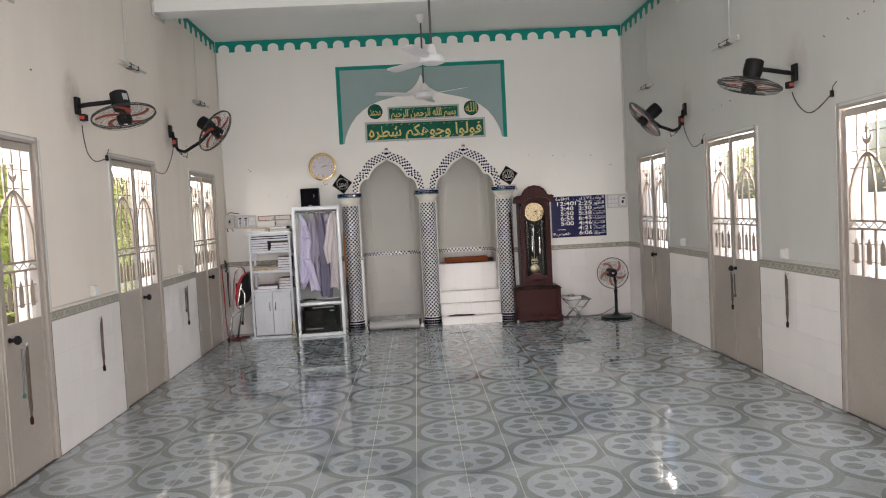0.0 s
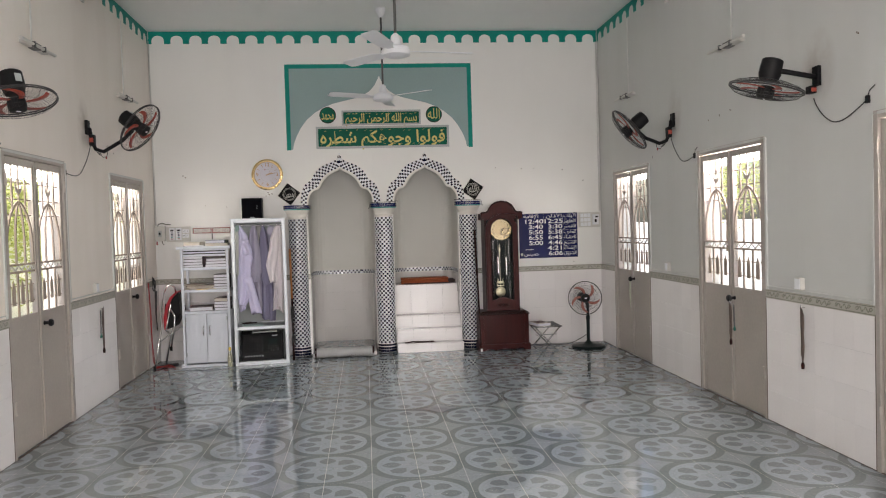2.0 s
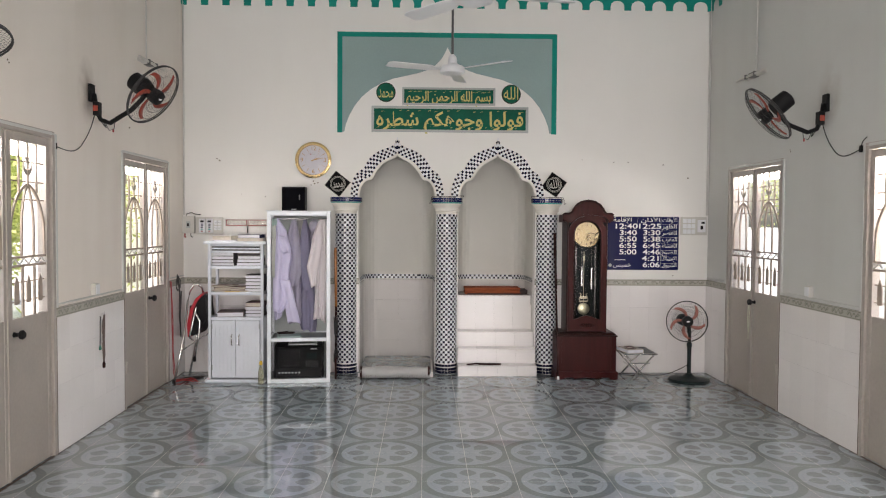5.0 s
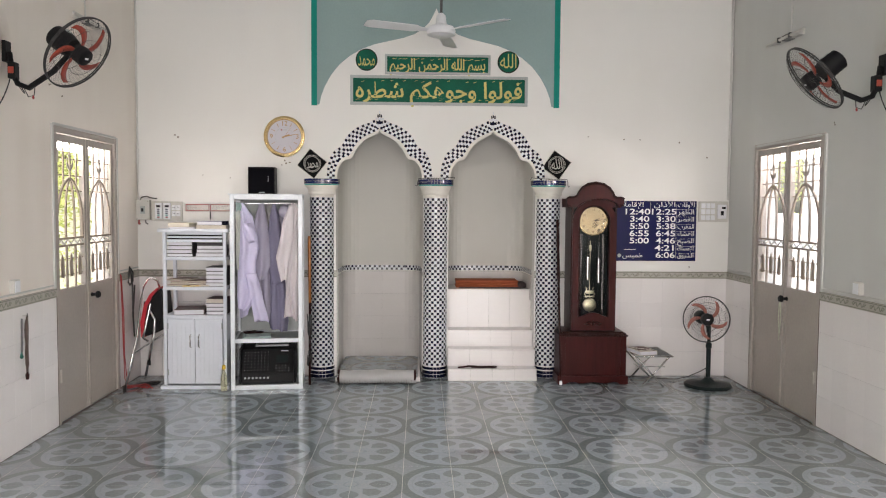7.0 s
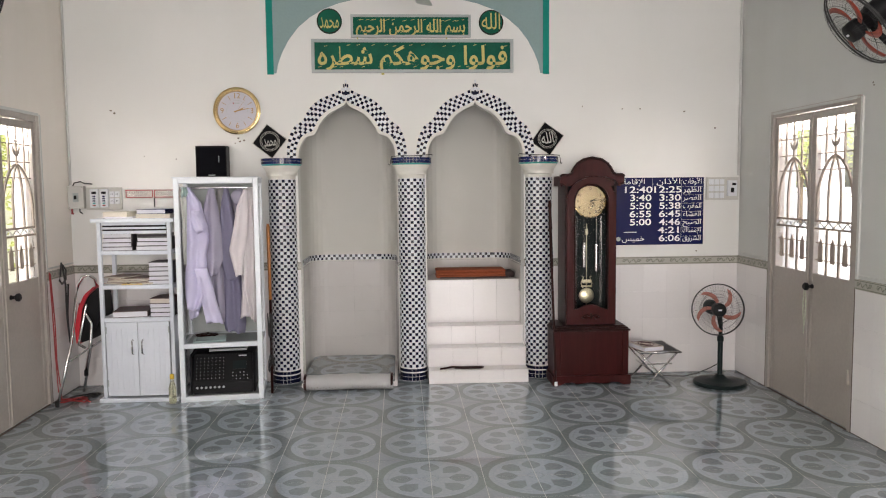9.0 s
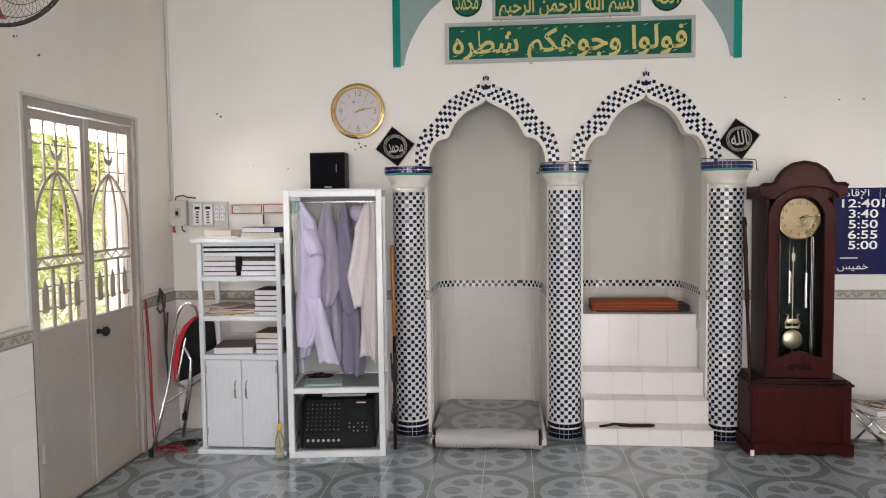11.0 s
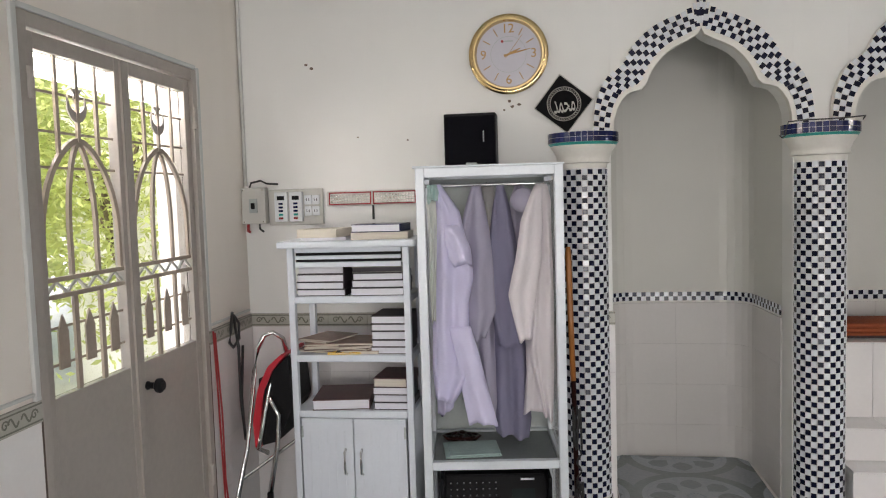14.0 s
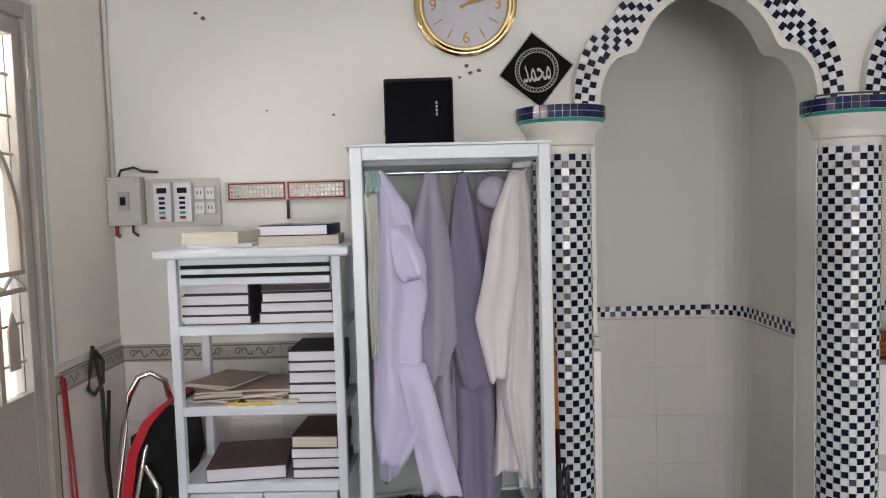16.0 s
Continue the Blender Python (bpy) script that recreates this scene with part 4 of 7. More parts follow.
# rolled mat in the mouth of the niche
mat_ = thing("rolled_mat", "pale grey dotted prayer mat rolled up on the floor", "mat", (-0.228, 10.05, 0))
rnd = random.Random(4)
bm = bmesh.new()
rings = []
for i in range(15):
    u = -0.35 + 0.70 * i / 14
    ring = []
    for k in range(20):
        a = 2 * math.pi * k / 20
        r = 1 + 0.05 * math.sin(3 * a + i * 0.6) + 0.035 * math.sin(1.7 * i + a) + rnd.uniform(-0.012, 0.012)
        ring.append(bm.verts.new((u, 0.085 * r * math.cos(a), max(0.001, 0.058 + 0.058 * r * math.sin(a)))))
    rings.append(ring)
for a, b in zip(rings, rings[1:]):
    for k in range(20):
        bm.faces.new((a[k], a[(k + 1) % 20], b[(k + 1) % 20], b[k]))
bm.faces.new(rings[0][::-1]), bm.faces.new(rings[-1])
part("roll", bm, M_MAT, mat_, "", True)
part("sheet", boxm(-0.375, 0.36, 0.02, 0.985, 0.046, 0.052, 0.002), M_FLOOR, mat_, "printed grey-green vinyl laid into the niche")
tagged(obj("niche_platform", boxm(-0.226 - 0.38, -0.226 + 0.38, 10.10, NY - 0.012, 0, 0.045, 0.004), M_TILE), "low white tiled platform in the prayer niche", "step", kind="structure")
for s in (-1, 1):
    part("edge_binding", lathe(bmesh.new(), [(0.05, -0.011), (0.0615, -0.010), (0.0615, 0.010), (0.05, 0.011)], 20), M_WOODD, mat_, "dark bound edge", 40).matrix_basis = pose(s * 0.338, 0, 0.0615, 0, 90, 0) @ Matrix.Diagonal((1, 1.4, 1, 1))
bm = bmesh.new()
for i in range(30):
    for j in range(5):
        a = radians(200 + j * 28 + (i % 2) * 14)
        x = -0.33 + 0.66 * i / 29
        n = Vector((0, math.cos(a), math.sin(a)))
        c = Vector((x, 0.0875 * n.y, 0.058 + 0.0605 * n.z))
        if c.z > 0.006:
            box(bm, c.x - 0.003, c.x + 0.003, c.y - 0.002, c.y + 0.002, c.z - 0.003, c.z + 0.003)
tagged(part("dots", bm, M_STAIN, mat_), kind="stuff")

# raised plaster moulding of each arch
def seg_points(line, step):
    """Points every step along an open outline, with the direction there."""
    out, carry = [], step / 2
    for (a, b), (c, d) in zip(line, line[1:]):
        v = Vector((c - a, d - b))
        L = v.length
        while carry <= L:
            out.append((a + v.x * carry / L, b + v.y * carry / L, math.atan2(v.y, v.x)))
            carry += step
        carry -= L
    return out


mouldings = []
for k, cx in enumerate(ARCHES):
    mo = thing("arch_moulding_%d" % (k + 1), "raised lobed arch edge with navy and white mosaic", "arch", (cx, BACK, 0), kind="structure")
    inn = whole([(u - 0.012 if u > 0.02 else 0, v - 0.010) for u, v in IN_HALF], 0)
    out = whole(OUT_HALF, 0)
    part("plaster_edge", strip(bmesh.new(), out, inn, -0.040, lambda u, v, w: (u, w, v)), M_CREAM, mo, "white rounded plaster lip")
    mouldings.append((mo, inn, out))

# ---- grandfather clock ----
gc = thing("grandfather_clock", "tall dark red wooden longcase clock with glazed door", "clock", (1.70, 10.0, 0))
D = BACK - 0.03 - 10.0
bm = bmesh.new()
box(bm, -0.285, 0.285, 0.012, D, 0.055, 0.43, 0.004)
box(bm, -0.300, -0.25, 0.004, D, 0.055, 0.43, 0.004), box(bm, 0.25, 0.300, 0.004, D, 0.055, 0.43, 0.004)
part("base_box", bm, M_WOOD, gc)
bm = bmesh.new()
foot = [(-0.315, 0.075), (-0.315, 0.0), (-0.25, 0.0), (-0.22, 0.018), (-0.16, 0.022), (-0.12, 0.008), (-0.06, 0.014), (0.0, 0.022), (0.06, 0.014), (0.12, 0.008), (0.16, 0.022), (0.22, 0.018), (0.25, 0.0), (0.315, 0.0), (0.315, 0.075)]
slab(bm, foot, 0.02, lambda u, v, w: (u, -0.01 + w, v))
box(bm, -0.315, -0.295, 0.01, D, 0, 0.075, 0.003), box(bm, 0.295, 0.315, 0.01, D, 0, 0.075, 0.003)
part("plinth", bm, M_WOOD, gc, "scalloped plinth")
bm = bmesh.new()
box(bm, -0.310, 0.310, -0.012, D, 0.43, 0.445, 0.004), box(bm, -0.295, 0.295, 0.0, D, 0.445, 0.46, 0.004), box(bm, -0.275, 0.275, 0.012, D, 0.46, 0.472, 0.004)
part("base_moulding", bm, M_WOODD, gc)
X0, X1 = -0.205, 0.205
for x in (X0, X1 - 0.018):
    part("case_side", boxm(x, x + 0.018, 0.05, D - 0.021, 0.47, 1.62), M_WOODD, gc)
part("case_back", boxm(X0, X1, D - 0.02, D, 0.47, 1.62), M_WOODD, gc)
# arched door frame
AC, AR = 1.46, 0.135
inner = [(-AR, 0.60)] + [(-AR, AC)] + arcp(0, AC, AR, 180, 0, 24)[1:-1] + [(AR, AC), (AR, 0.60)]
outer = [(-0.195, 0.48)] + [(-0.195, AC)] + [(0.195 * math.cos(radians(a)), AC + 0.185 * math.sin(radians(a))) for a in [180 - 180 * i / 24 for i in range(1, 24)]] + [(0.195, AC), (0.195, 0.48)]
bm = strip(bmesh.new(), outer, inner, 0.03, lambda u, v, w: (u, 0.03 + w, v))
low = [(-AR, 0.60), (-0.09, 0.612), (-0.05, 0.632), (0, 0.64), (0.05, 0.632), (0.09, 0.612), (AR, 0.60)]
strip(bm, low, [(-0.195, 0.48), (-0.12, 0.48), (-0.05, 0.48), (0, 0.48), (0.05, 0.48), (0.12, 0.48), (0.195, 0.48)], 0.03, lambda u, v, w: (u, 0.03 + w, v))
dr = part("door", bm, M_WOOD, gc, "arched glazed door frame")
bm = bmesh.new()
tube(bm, [(u, 0.028, v) for u, v in inner], 0.006, 6)
part("door_bead", bm, M_WOODD, dr)
bm = bmesh.new()
for s in (-1, 1):
    tube(bm, [(s * 0.01, 0.027, 0.545), (s * 0.035, 0.026, 0.56), (s * 0.055, 0.026, 0.55), (s * 0.075, 0.027, 0.54), (s * 0.05, 0.026, 0.53), (s * 0.03, 0.026, 0.535)], 0.007, 6)
tube(bm, [(0, 0.026, 0.525), (0, 0.025, 0.545), (0, 0.026, 0.57)], [0.006, 0.013, 0.004], 8)
part("carving", bm, M_WOODD, dr, "carved leaf ornament")
gp = part("pane", slab(bmesh.new(), inner, 0.003, lambda u, v, w: (u, 0.045 + w, v)), M_CLEAR, dr)
gp.visible_shadow = False
# hood with arched crest
bm = bmesh.new()
crest = [(-0.255, 1.60), (-0.255, 1.655), (-0.235, 1.668), (-0.19, 1.668), (-0.165, 1.682), (-0.15, 1.715), (-0.12, 1.755), (-0.07, 1.787), (0, 1.80), (0.07, 1.787), (0.12, 1.755), (0.15, 1.715), (0.165, 1.682), (0.19, 1.668), (0.235, 1.668), (0.255, 1.655), (0.255, 1.60)]
base = [(-0.21, 1.58)] + [(-0.205, 1.59)] * 1 + [(-0.203, 1.60), (-0.19, 1.62), (-0.16, 1.635), (-0.14, 1.642), (-0.10, 1.65), (-0.05, 1.655), (0, 1.656), (0.05, 1.655), (0.10, 1.65), (0.14, 1.642), (0.16, 1.635), (0.19, 1.62), (0.203, 1.60), (0.205, 1.59), (0.21, 1.58)]
strip(bm, crest, base, 0.05, lambda u, v, w: (u, 0.01 + w, v))
box(bm, -0.24, 0.24, 0.06, D, 1.58, 1.66)
part("hood", bm, M_WOOD, gc, "arched moulded hood")
bm = bmesh.new()
tube(bm, [(u, 0.008, v) for u, v in crest[1:-1]], 0.011, 8)
tube(bm, [(-0.255, 0.012, 1.602), (-0.205, 0.02, 1.595)], 0.009, 6), tube(bm, [(0.205, 0.02, 1.595), (0.255, 0.012, 1.602)], 0.009, 6)
part("hood_moulding", bm, M_WOODD, gc)
part("back_board", boxm(-0.19, 0.19, D - 0.03, D - 0.021, 0.48, 1.6), M_GREENPL, gc, "dark inner back board")
dial = part("dial", lathe(bmesh.new(), [(0.128, -0.09), (0.128, -0.084)], 48, (0, 0, AC), "Y"), M_DIAL, gc, "gold and silver dial")
part("dial_rim", lathe(bmesh.new(), [(0.122, -0.084), (0.131, -0.084), (0.131, -0.078), (0.122, -0.076)], 48, (0, 0, AC), "Y", True), M_BRASS, dial)
for hh in range(12):
    a = radians(90 - 30 * hh)
    letters("numeral", str(hh or 12), 0.03, M_WOODD, (0.098 * math.cos(a), 0.083, AC + 0.098 * math.sin(a)), dial, 0.0005)
for ang, ln, nm in ((90 - 68, 0.06, "hour_hand"), (90 - 82, 0.09, "minute_hand")):
    a = radians(ang)
    part(nm, tube(bmesh.new(), [(0, 0.08, AC), (ln * math.cos(a), 0.08, AC + ln * math.sin(a))], [0.004, 0.0015], 6), M_BLACK, dial)
for dx, z0, z1 in ((-0.035, 0.93, 1.13), (0.066, 0.90, 1.115)):
    bm = bmesh.new()
    cyl(bm, (dx, 0.13, z0), (dx, 0.13, z1), 0.014), cyl(bm, (dx, 0.13, z1), (dx, 0.13, 1.36), 0.002, seg=6)
    part("weight", bm, M_CHROME, gc, "silvery hanging weight", 40)
bm = bmesh.new()
lathe(bm, [(0.004, -0.008), (0.05, -0.007), (0.062, 0.0), (0.05, 0.008), (0.004, 0.010)], 32, (-0.015, 0.12, 0.70), "Y")
cyl(bm, (-0.015, 0.125, 0.60), (-0.015, 0.125, 1.28), 0.003, seg=8)
box(bm, -0.06, 0.03, 0.118, 0.124, 0.77, 0.782, 0.002), box(bm, -0.05, 0.02, 0.118, 0.124, 0.80, 0.83, 0.004), box(bm, -0.025, -0.005, 0.116, 0.126, 1.19, 1.24, 0.003)
tube(bm, [(-0.045, 0.12, 0.765), (-0.06, 0.12, 0.80), (-0.04, 0.12, 0.85), (-0.055, 0.12, 0.86)], 0.004, 6), tube(bm, [(0.015, 0.12, 0.765), (0.03, 0.12, 0.80), (0.01, 0.12, 0.85), (0.025, 0.12, 0.86)], 0.004, 6)
part("pendulum", bm, M_PALEBRASS, gc, "brass pendulum", 40)
bm = bmesh.new()
for dx in (-0.10, -0.09, 0.10, 0.11):
    cyl(bm, (dx, 0.14, 0.56), (dx, 0.14, 1.34), 0.003, seg=8)
part("chime_rod", bm, M_CHROME, gc)

staff = thing("turned_staff", "dark turned wooden staff leaning by the clock", "staff", (1.410, 9.985, 0))
pts = [(-0.033 * z / 1.47, 0.105 * z / 1.47, z) for z in (0.012, 0.25, 0.5, 0.9, 0.95, 1.22, 1.25, 1.40, 1.43, 1.47)]
part("shaft", tube(bmesh.new(), pts, [0.008, 0.009, 0.010, 0.010, 0.014, 0.012, 0.015, 0.011, 0.016, 0.010], 12), M_WOODD, staff, "", True)
part("tip", lathe(bmesh.new(), [(0.013, 0.0), (0.013, 0.028), (0.009, 0.034)], 12), M_WPRINT, staff, "white rubber tip", 40)

cane = thing("walking_cane", "orange-brown wooden cane leaning beside the wardrobe", "cane", (-0.818, 9.98, 0))
part("shaft", tube(bmesh.new(), [(0, 0, 0), (-0.004, 0.04, 0.45), (-0.008, 0.08, 0.72)], 0.011, 10), M_WOODD, cane, "dark lower shaft", True)
part("grip", tube(bmesh.new(), [(-0.008, 0.08, 0.72), (-0.015, 0.11, 1.0), (-0.02, 0.13, 1.28), (-0.02, 0.13, 1.31)], [0.012, 0.013, 0.014, 0.010], 10), M_ORANGEW, cane, "glossy orange grip", True)
rnd = random.Random(9)
pts = []
for i in range(70):
    a = i * 0.55
    pts.append((-0.815 + 0.018 * math.cos(a * 0.3 + 1), 9.955 + 0.02 * math.sin(a * 0.37), 0.53 + 0.09 * math.sin(a) + 0.015 * rnd.random()) if i < 50 else (-0.810 + 0.01 * math.sin(i), 9.955, 0.45 - (i - 50) * 0.012))
pipe("coiled_cable", pts, 0.004, M_WIRE, "coil of black cable hanging on the cane", "cable")
pipe("coiled_cable", [(-0.812 + 0.02 * math.cos(a * 0.6), 9.95 + 0.012 * math.sin(a * 0.9), 0.24 + 0.07 * math.sin(a * 1.1)) for a in range(24)], 0.004, M_WIRE, "coil of black cable hanging by the wardrobe", "cable")

# ---- stool and book, pedestal fan ----
fs = thing("folding_stool", "folding metal stool with a slatted grey top", "stool", (2.20, 9.95, 0))
bm = bmesh.new()
H, X, Y0, Y1 = 0.285, 0.16, -0.12, 0.30
tube(bm, [(-X, Y0, H), (X, Y0, H), (X, Y1, H), (-X, Y1, H)], 0.008, 8, True)
part("seat_frame", bm, M_CHROME, fs, "", True)
for k in range(11):
    y = Y0 + 0.02 + (Y1 - Y0 - 0.04) * k / 10
    part("slat", boxm(-X, X, y - 0.007, y + 0.007, H - 0.002, H + 0.004, 0.001), M_DARKROD, fs)
for s in (Y0 + 0.03, Y1 - 0.03):
    part("leg", tube(bmesh.new(), [(-X + 0.01, s, H - 0.01), (X - 0.06, s + 0.01, 0.0)], 0.008, 8), M_CHROME, fs, "", True)
    part("leg", tube(bmesh.new(), [(X - 0.01, s + 0.018, H - 0.01), (-X + 0.06, s + 0.018, 0.0)], 0.008, 8), M_CHROME, fs, "", True)
part("stretcher", tube(bmesh.new(), [(-X + 0.09, Y0 + 0.03, 0.14), (-X + 0.09, Y1 - 0.03, 0.14)], 0.006, 8), M_CHROME, fs)
part("stretcher", tube(bmesh.new(), [(-0.10, Y0 + 0.03, 0.19), (0.10, Y0 + 0.03, 0.19)], 0.006, 8), M_CHROME, fs)


def book(w, d, h, at, rz, cover, label, pages=None, group="", name="book"):
    b = thing(name, label, "book", at, group, rz=rz)
    part("page_block", boxm(-w / 2 + 0.003, w / 2 - 0.004, -d / 2 + 0.003, d / 2 - 0.003, 0.003, h - 0.003), pages or M_PAPER, b)
    bm = bmesh.new()
    box(bm, -w / 2, w / 2, -d / 2, d / 2, 0, 0.003), box(bm, -w / 2, w / 2, -d / 2, d / 2, h - 0.003, h)
    box(bm, w / 2 - 0.004, w / 2, -d / 2, d / 2, 0.003, h - 0.003)
    part("cover", bm, cover, b)
    return b


sb = book(0.17, 0.24, 0.035, (2.13, 9.98, 0.2895), 14, M_PAPERY, "closed ornate holy book lying on the folding stool", M_PAPER)
bm = bmesh.new()
for r in (0.035, 0.055):
    tube(bm, [(r * math.cos(2 * math.pi * k / 24), r * 1.4 * math.sin(2 * math.pi * k / 24), 0.0355) for k in range(24)], 0.004, 5, True)
box(bm, -0.075, 0.075, 0.10, 0.108, 0.034, 0.0365), box(bm, -0.075, 0.075, -0.108, -0.10, 0.034, 0.0365), box(bm, -0.075, -0.068, -0.10, 0.10, 0.034, 0.0365), box(bm, 0.065, 0.072, -0.10, 0.10, 0.034, 0.0365)
part("ornament", bm, M_COVERM, sb, "dark oval cover ornament")


def fan_head(parent, r, blade_mat, n_blades, centre):
    """Cage, hub and blades facing -y; built round the local origin of a part."""
    bm = bmesh.new()
    for rr, y, t in ((r, 0, 0.005), (r * 0.995, 0.012, 0.004)):
        tube(bm, [(rr * math.cos(2 * math.pi * k / 48), y, rr * math.sin(2 * math.pi * k / 48)) for k in range(48)], t, 6, True)
    for k in range(56):
        a = 2 * math.pi * k / 56
        c, s = math.cos(a), math.sin(a)
        for q, sk in ((-1, 0.25), (1, -0.25)):
            p = []
            for f in (0.22, 0.6, 0.88, 1.0):
                aa = a + sk * (1 - f)
                p.append((r * f * math.cos(aa), q * 0.055 * math.sqrt(max(0, 1 - f ** 3)), r * f * math.sin(aa)))
            tube(bm, p, 0.0007, 3)
    for rr, y in ((0.5, -0.05), (0.75, -0.04), (0.6, 0.05)):
        tube(bm, [(r * rr * math.cos(2 * math.pi * k / 36), y, r * rr * math.sin(2 * math.pi * k / 36)) for k in range(36)], 0.0015, 4, True)
    cage = part("cage", bm, M_WIRE, parent, "black wire guard")
    blades = []
    for b in range(n_blades):
        bm = bmesh.new()
        a0 = 2 * math.pi * b / n_blades + 0.35
        o, i_ = [], []
        for k in range(9):
            f = 0.16 + 0.72 * k / 8
            a = a0 + 0.95 * f * f
            w = 0.19 * math.sin(math.pi * min(1, 0.25 + 0.7 * f)) ** 0.8
            for lst, da in ((o, w), (i_, -w)):
                lst.append((r * f * math.cos(a + da), r * f * math.sin(a + da)))
        strip(bm, o, i_, 0.003, lambda u, v, w: (u, w + 0.12 * (math.hypot(u, v)) * 0.1 * math.sin(3 * math.atan2(v, u)), v))
        blades.append(part("blade", bm, blade_mat, parent, "", True))
    hub = part("hub", lathe(bmesh.new(), [(0.04, -0.02), (0.052, -0.015), (0.055, 0.03), (0.050, 0.056), (0.03, 0.062)], 24, (0, 0, 0), "Y"), centre, parent, "", 40)
    part("hub_mark", boxm(-0.014, 0.014, -0.0645, -0.0615, -0.006, 0.006, 0.001), M_WPRINT, hub, "small white printed mark")
    return [cage, hub] + blades


pf = thing("pedestal_fan", "short pedestal fan with salmon blades and dark green base", "fan", (2.715, 9.93, 0))
bm = lathe(bmesh.new(), [(0.20, 0.0), (0.205, 0.012), (0.195, 0.028), (0.15, 0.038), (0.06, 0.048), (0.035, 0.07), (0.028, 0.08)], 40)
part("base", bm, M_GREENPL, pf, "", 40)
part("pole", lathe(bmesh.new(), [(0.020, 0.07), (0.020, 0.34), (0.026, 0.345), (0.026, 0.38), (0.015, 0.39), (0.015, 0.50)], 20), M_GREENPL, pf, "", 40)
bm = bmesh.new()
tube(bm, [(0, 0, 0.48), (0, 0.02, 0.53), (-0.02, 0.02, 0.60)], 0.022, 10)
lathe(bm, [(0.03, -0.14), (0.055, -0.13), (0.06, -0.06), (0.05, -0.04)], 20, (-0.04, 0, 0.605), "Y")
part("motor", bm, M_GREENPL, pf, "", 40)
hd = new("fan_head")
hd.parent = pf
hd.matrix_basis = pose(-0.045, -0.05, 0.605, -4, 0, -8)
fan_head(hd, 0.200, M_FANP, 5, M_BLACK)
pipe("power_cable", [(2.705, 9.945, 0.16), (2.66, 9.98, 0.12), (2.58, 10.05, 0.060), (2.50, 10.12, 0.020), (2.42, 10.18, 0.008), (2.25, 10.24, 0.008), (2.0, 10.30, 0.008)], 0.004, M_WIRE, "black power cable trailing along the wall foot", "cable")


# ---- wall fans ----
def on_left(y):
    """Where the garden-side wall's face stands at y."""
    return (LTURN @ Vector((LEFT, y, 0))).x


def wall_fan(centre, normal, mount, low, label, plug):
    """normal: the way the air goes; mount: middle of the bracket on the wall."""
    c, n, mt = Vector(centre), Vector(normal).normalized(), Vector(mount)
    s = 1 if mt.x < 0 else -1
    f = thing("wall_fan", label, "fan", mount, "wall fans")
    bm = bmesh.new()
    box(bm, 0, s * 0.025, -0.035, 0.035, -0.06, 0.07, 0.005)
    part("bracket", bm, M_BLACK, f)
    motor = c - n * 0.13 - mt
    if low:
        pts = [(s * 0.03, 0, 0.0), (s * 0.045, 0, -0.12), (s * 0.08, -0.005, -0.19), (s * 0.15, -0.01, -0.215), motor * 0.75 + Vector((s * 0.03, 0, -0.16)), motor + Vector((s * 0.02, 0, -0.09)), motor - n * -0.02]
    else:
        pts = [(s * 0.02, 0, 0.0), (s * 0.08, 0.0, 0.01), motor * 0.6, motor]
    part("arm", tube(bmesh.new(), pts, 0.017, 10), M_BLACK, f, "", True)
    part("switch_box", boxm(s * 0.03, s * 0.075, -0.03, 0.03, -0.16 if low else -0.11, -0.06, 0.006), M_BLACK, f)
    h = new("fan_head")
    h.parent = f
    h.matrix_basis = Matrix.Translation(c - mt) @ n.to_track_quat("-Y", "Z").to_matrix().to_4x4()
    fan_head(h, 0.232, M_FANR, 5, M_BLACK)
    bm = lathe(bmesh.new(), [(0.05, -0.20), (0.066, -0.19), (0.070, -0.10), (0.058, -0.055)], 24, (0, 0, 0), "Y")
    part("motor", bm, M_BLACK, h, "", 40)
    part("label_plate", boxm(-0.02, 0.02, 0.11, 0.16, 0.068, 0.072), M_SIGNF, h)
    # the cord sags along the wall to a plug box at the door's upper corner
    py, pz = plug[0] - mt.y, plug[1] - mt.z
    pts = []
    for k in range(19):
        q = k / 18
        pts.append((s * (0.035 - 0.023 * min(1, 3 * q)), py * q ** 1.3, -0.14 + (pz + 0.14) * q - 0.16 * math.sin(math.pi * q) * (1 - 0.3 * q)))
    part("power_cord", tube(bmesh.new(), pts, 0.0038, 6), M_WIRE, f, "", True)
    part("plug_box", boxm(s * 0.001, s * 0.022, py - 0.012, py + 0.012, pz - 0.022, pz + 0.024, 0.003), M_BLACK, f)
    part("plug_lead", tube(bmesh.new(), [(s * 0.01, py, pz + 0.02), (s * 0.014, py * 1.04, pz + 0.05), (s * 0.008, py * 1.12, pz + 0.075)], 0.003, 6), M_WIRE, f)
    if low:
        bm = bmesh.new()
        tube(bm, [(s * (0.06 + 0.05 * math.sin(q * 0.35)), 0.01 + 0.0015 * q, -0.155 - 0.09 * math.sin(q * math.pi / 10)) for q in range(11)], 0.003, 6)
        tube(bm, [(s * 0.10, 0.02, -0.205), (s * 0.13, 0.02, -0.265), (s * 0.165, 0.02, -0.255), (s * 0.18, 0.0, -0.215)], 0.003, 6)
        part("switch_cord", bm, M_WIRE, f)
        part("pull_bead", lathe(bmesh.new(), [(0.003, 0.0), (0.007, -0.012), (0.005, -0.024)], 8, (s * 0.16, 0.02, -0.255)), M_RED, f, "red pull bead")
    part("indicator", boxm(s * 0.035, s * 0.07, -0.034, -0.029, -0.13 if low else -0.10, -0.09 if low else -0.075, 0.002), M_FANR, f, "orange rocker switch")
    return f


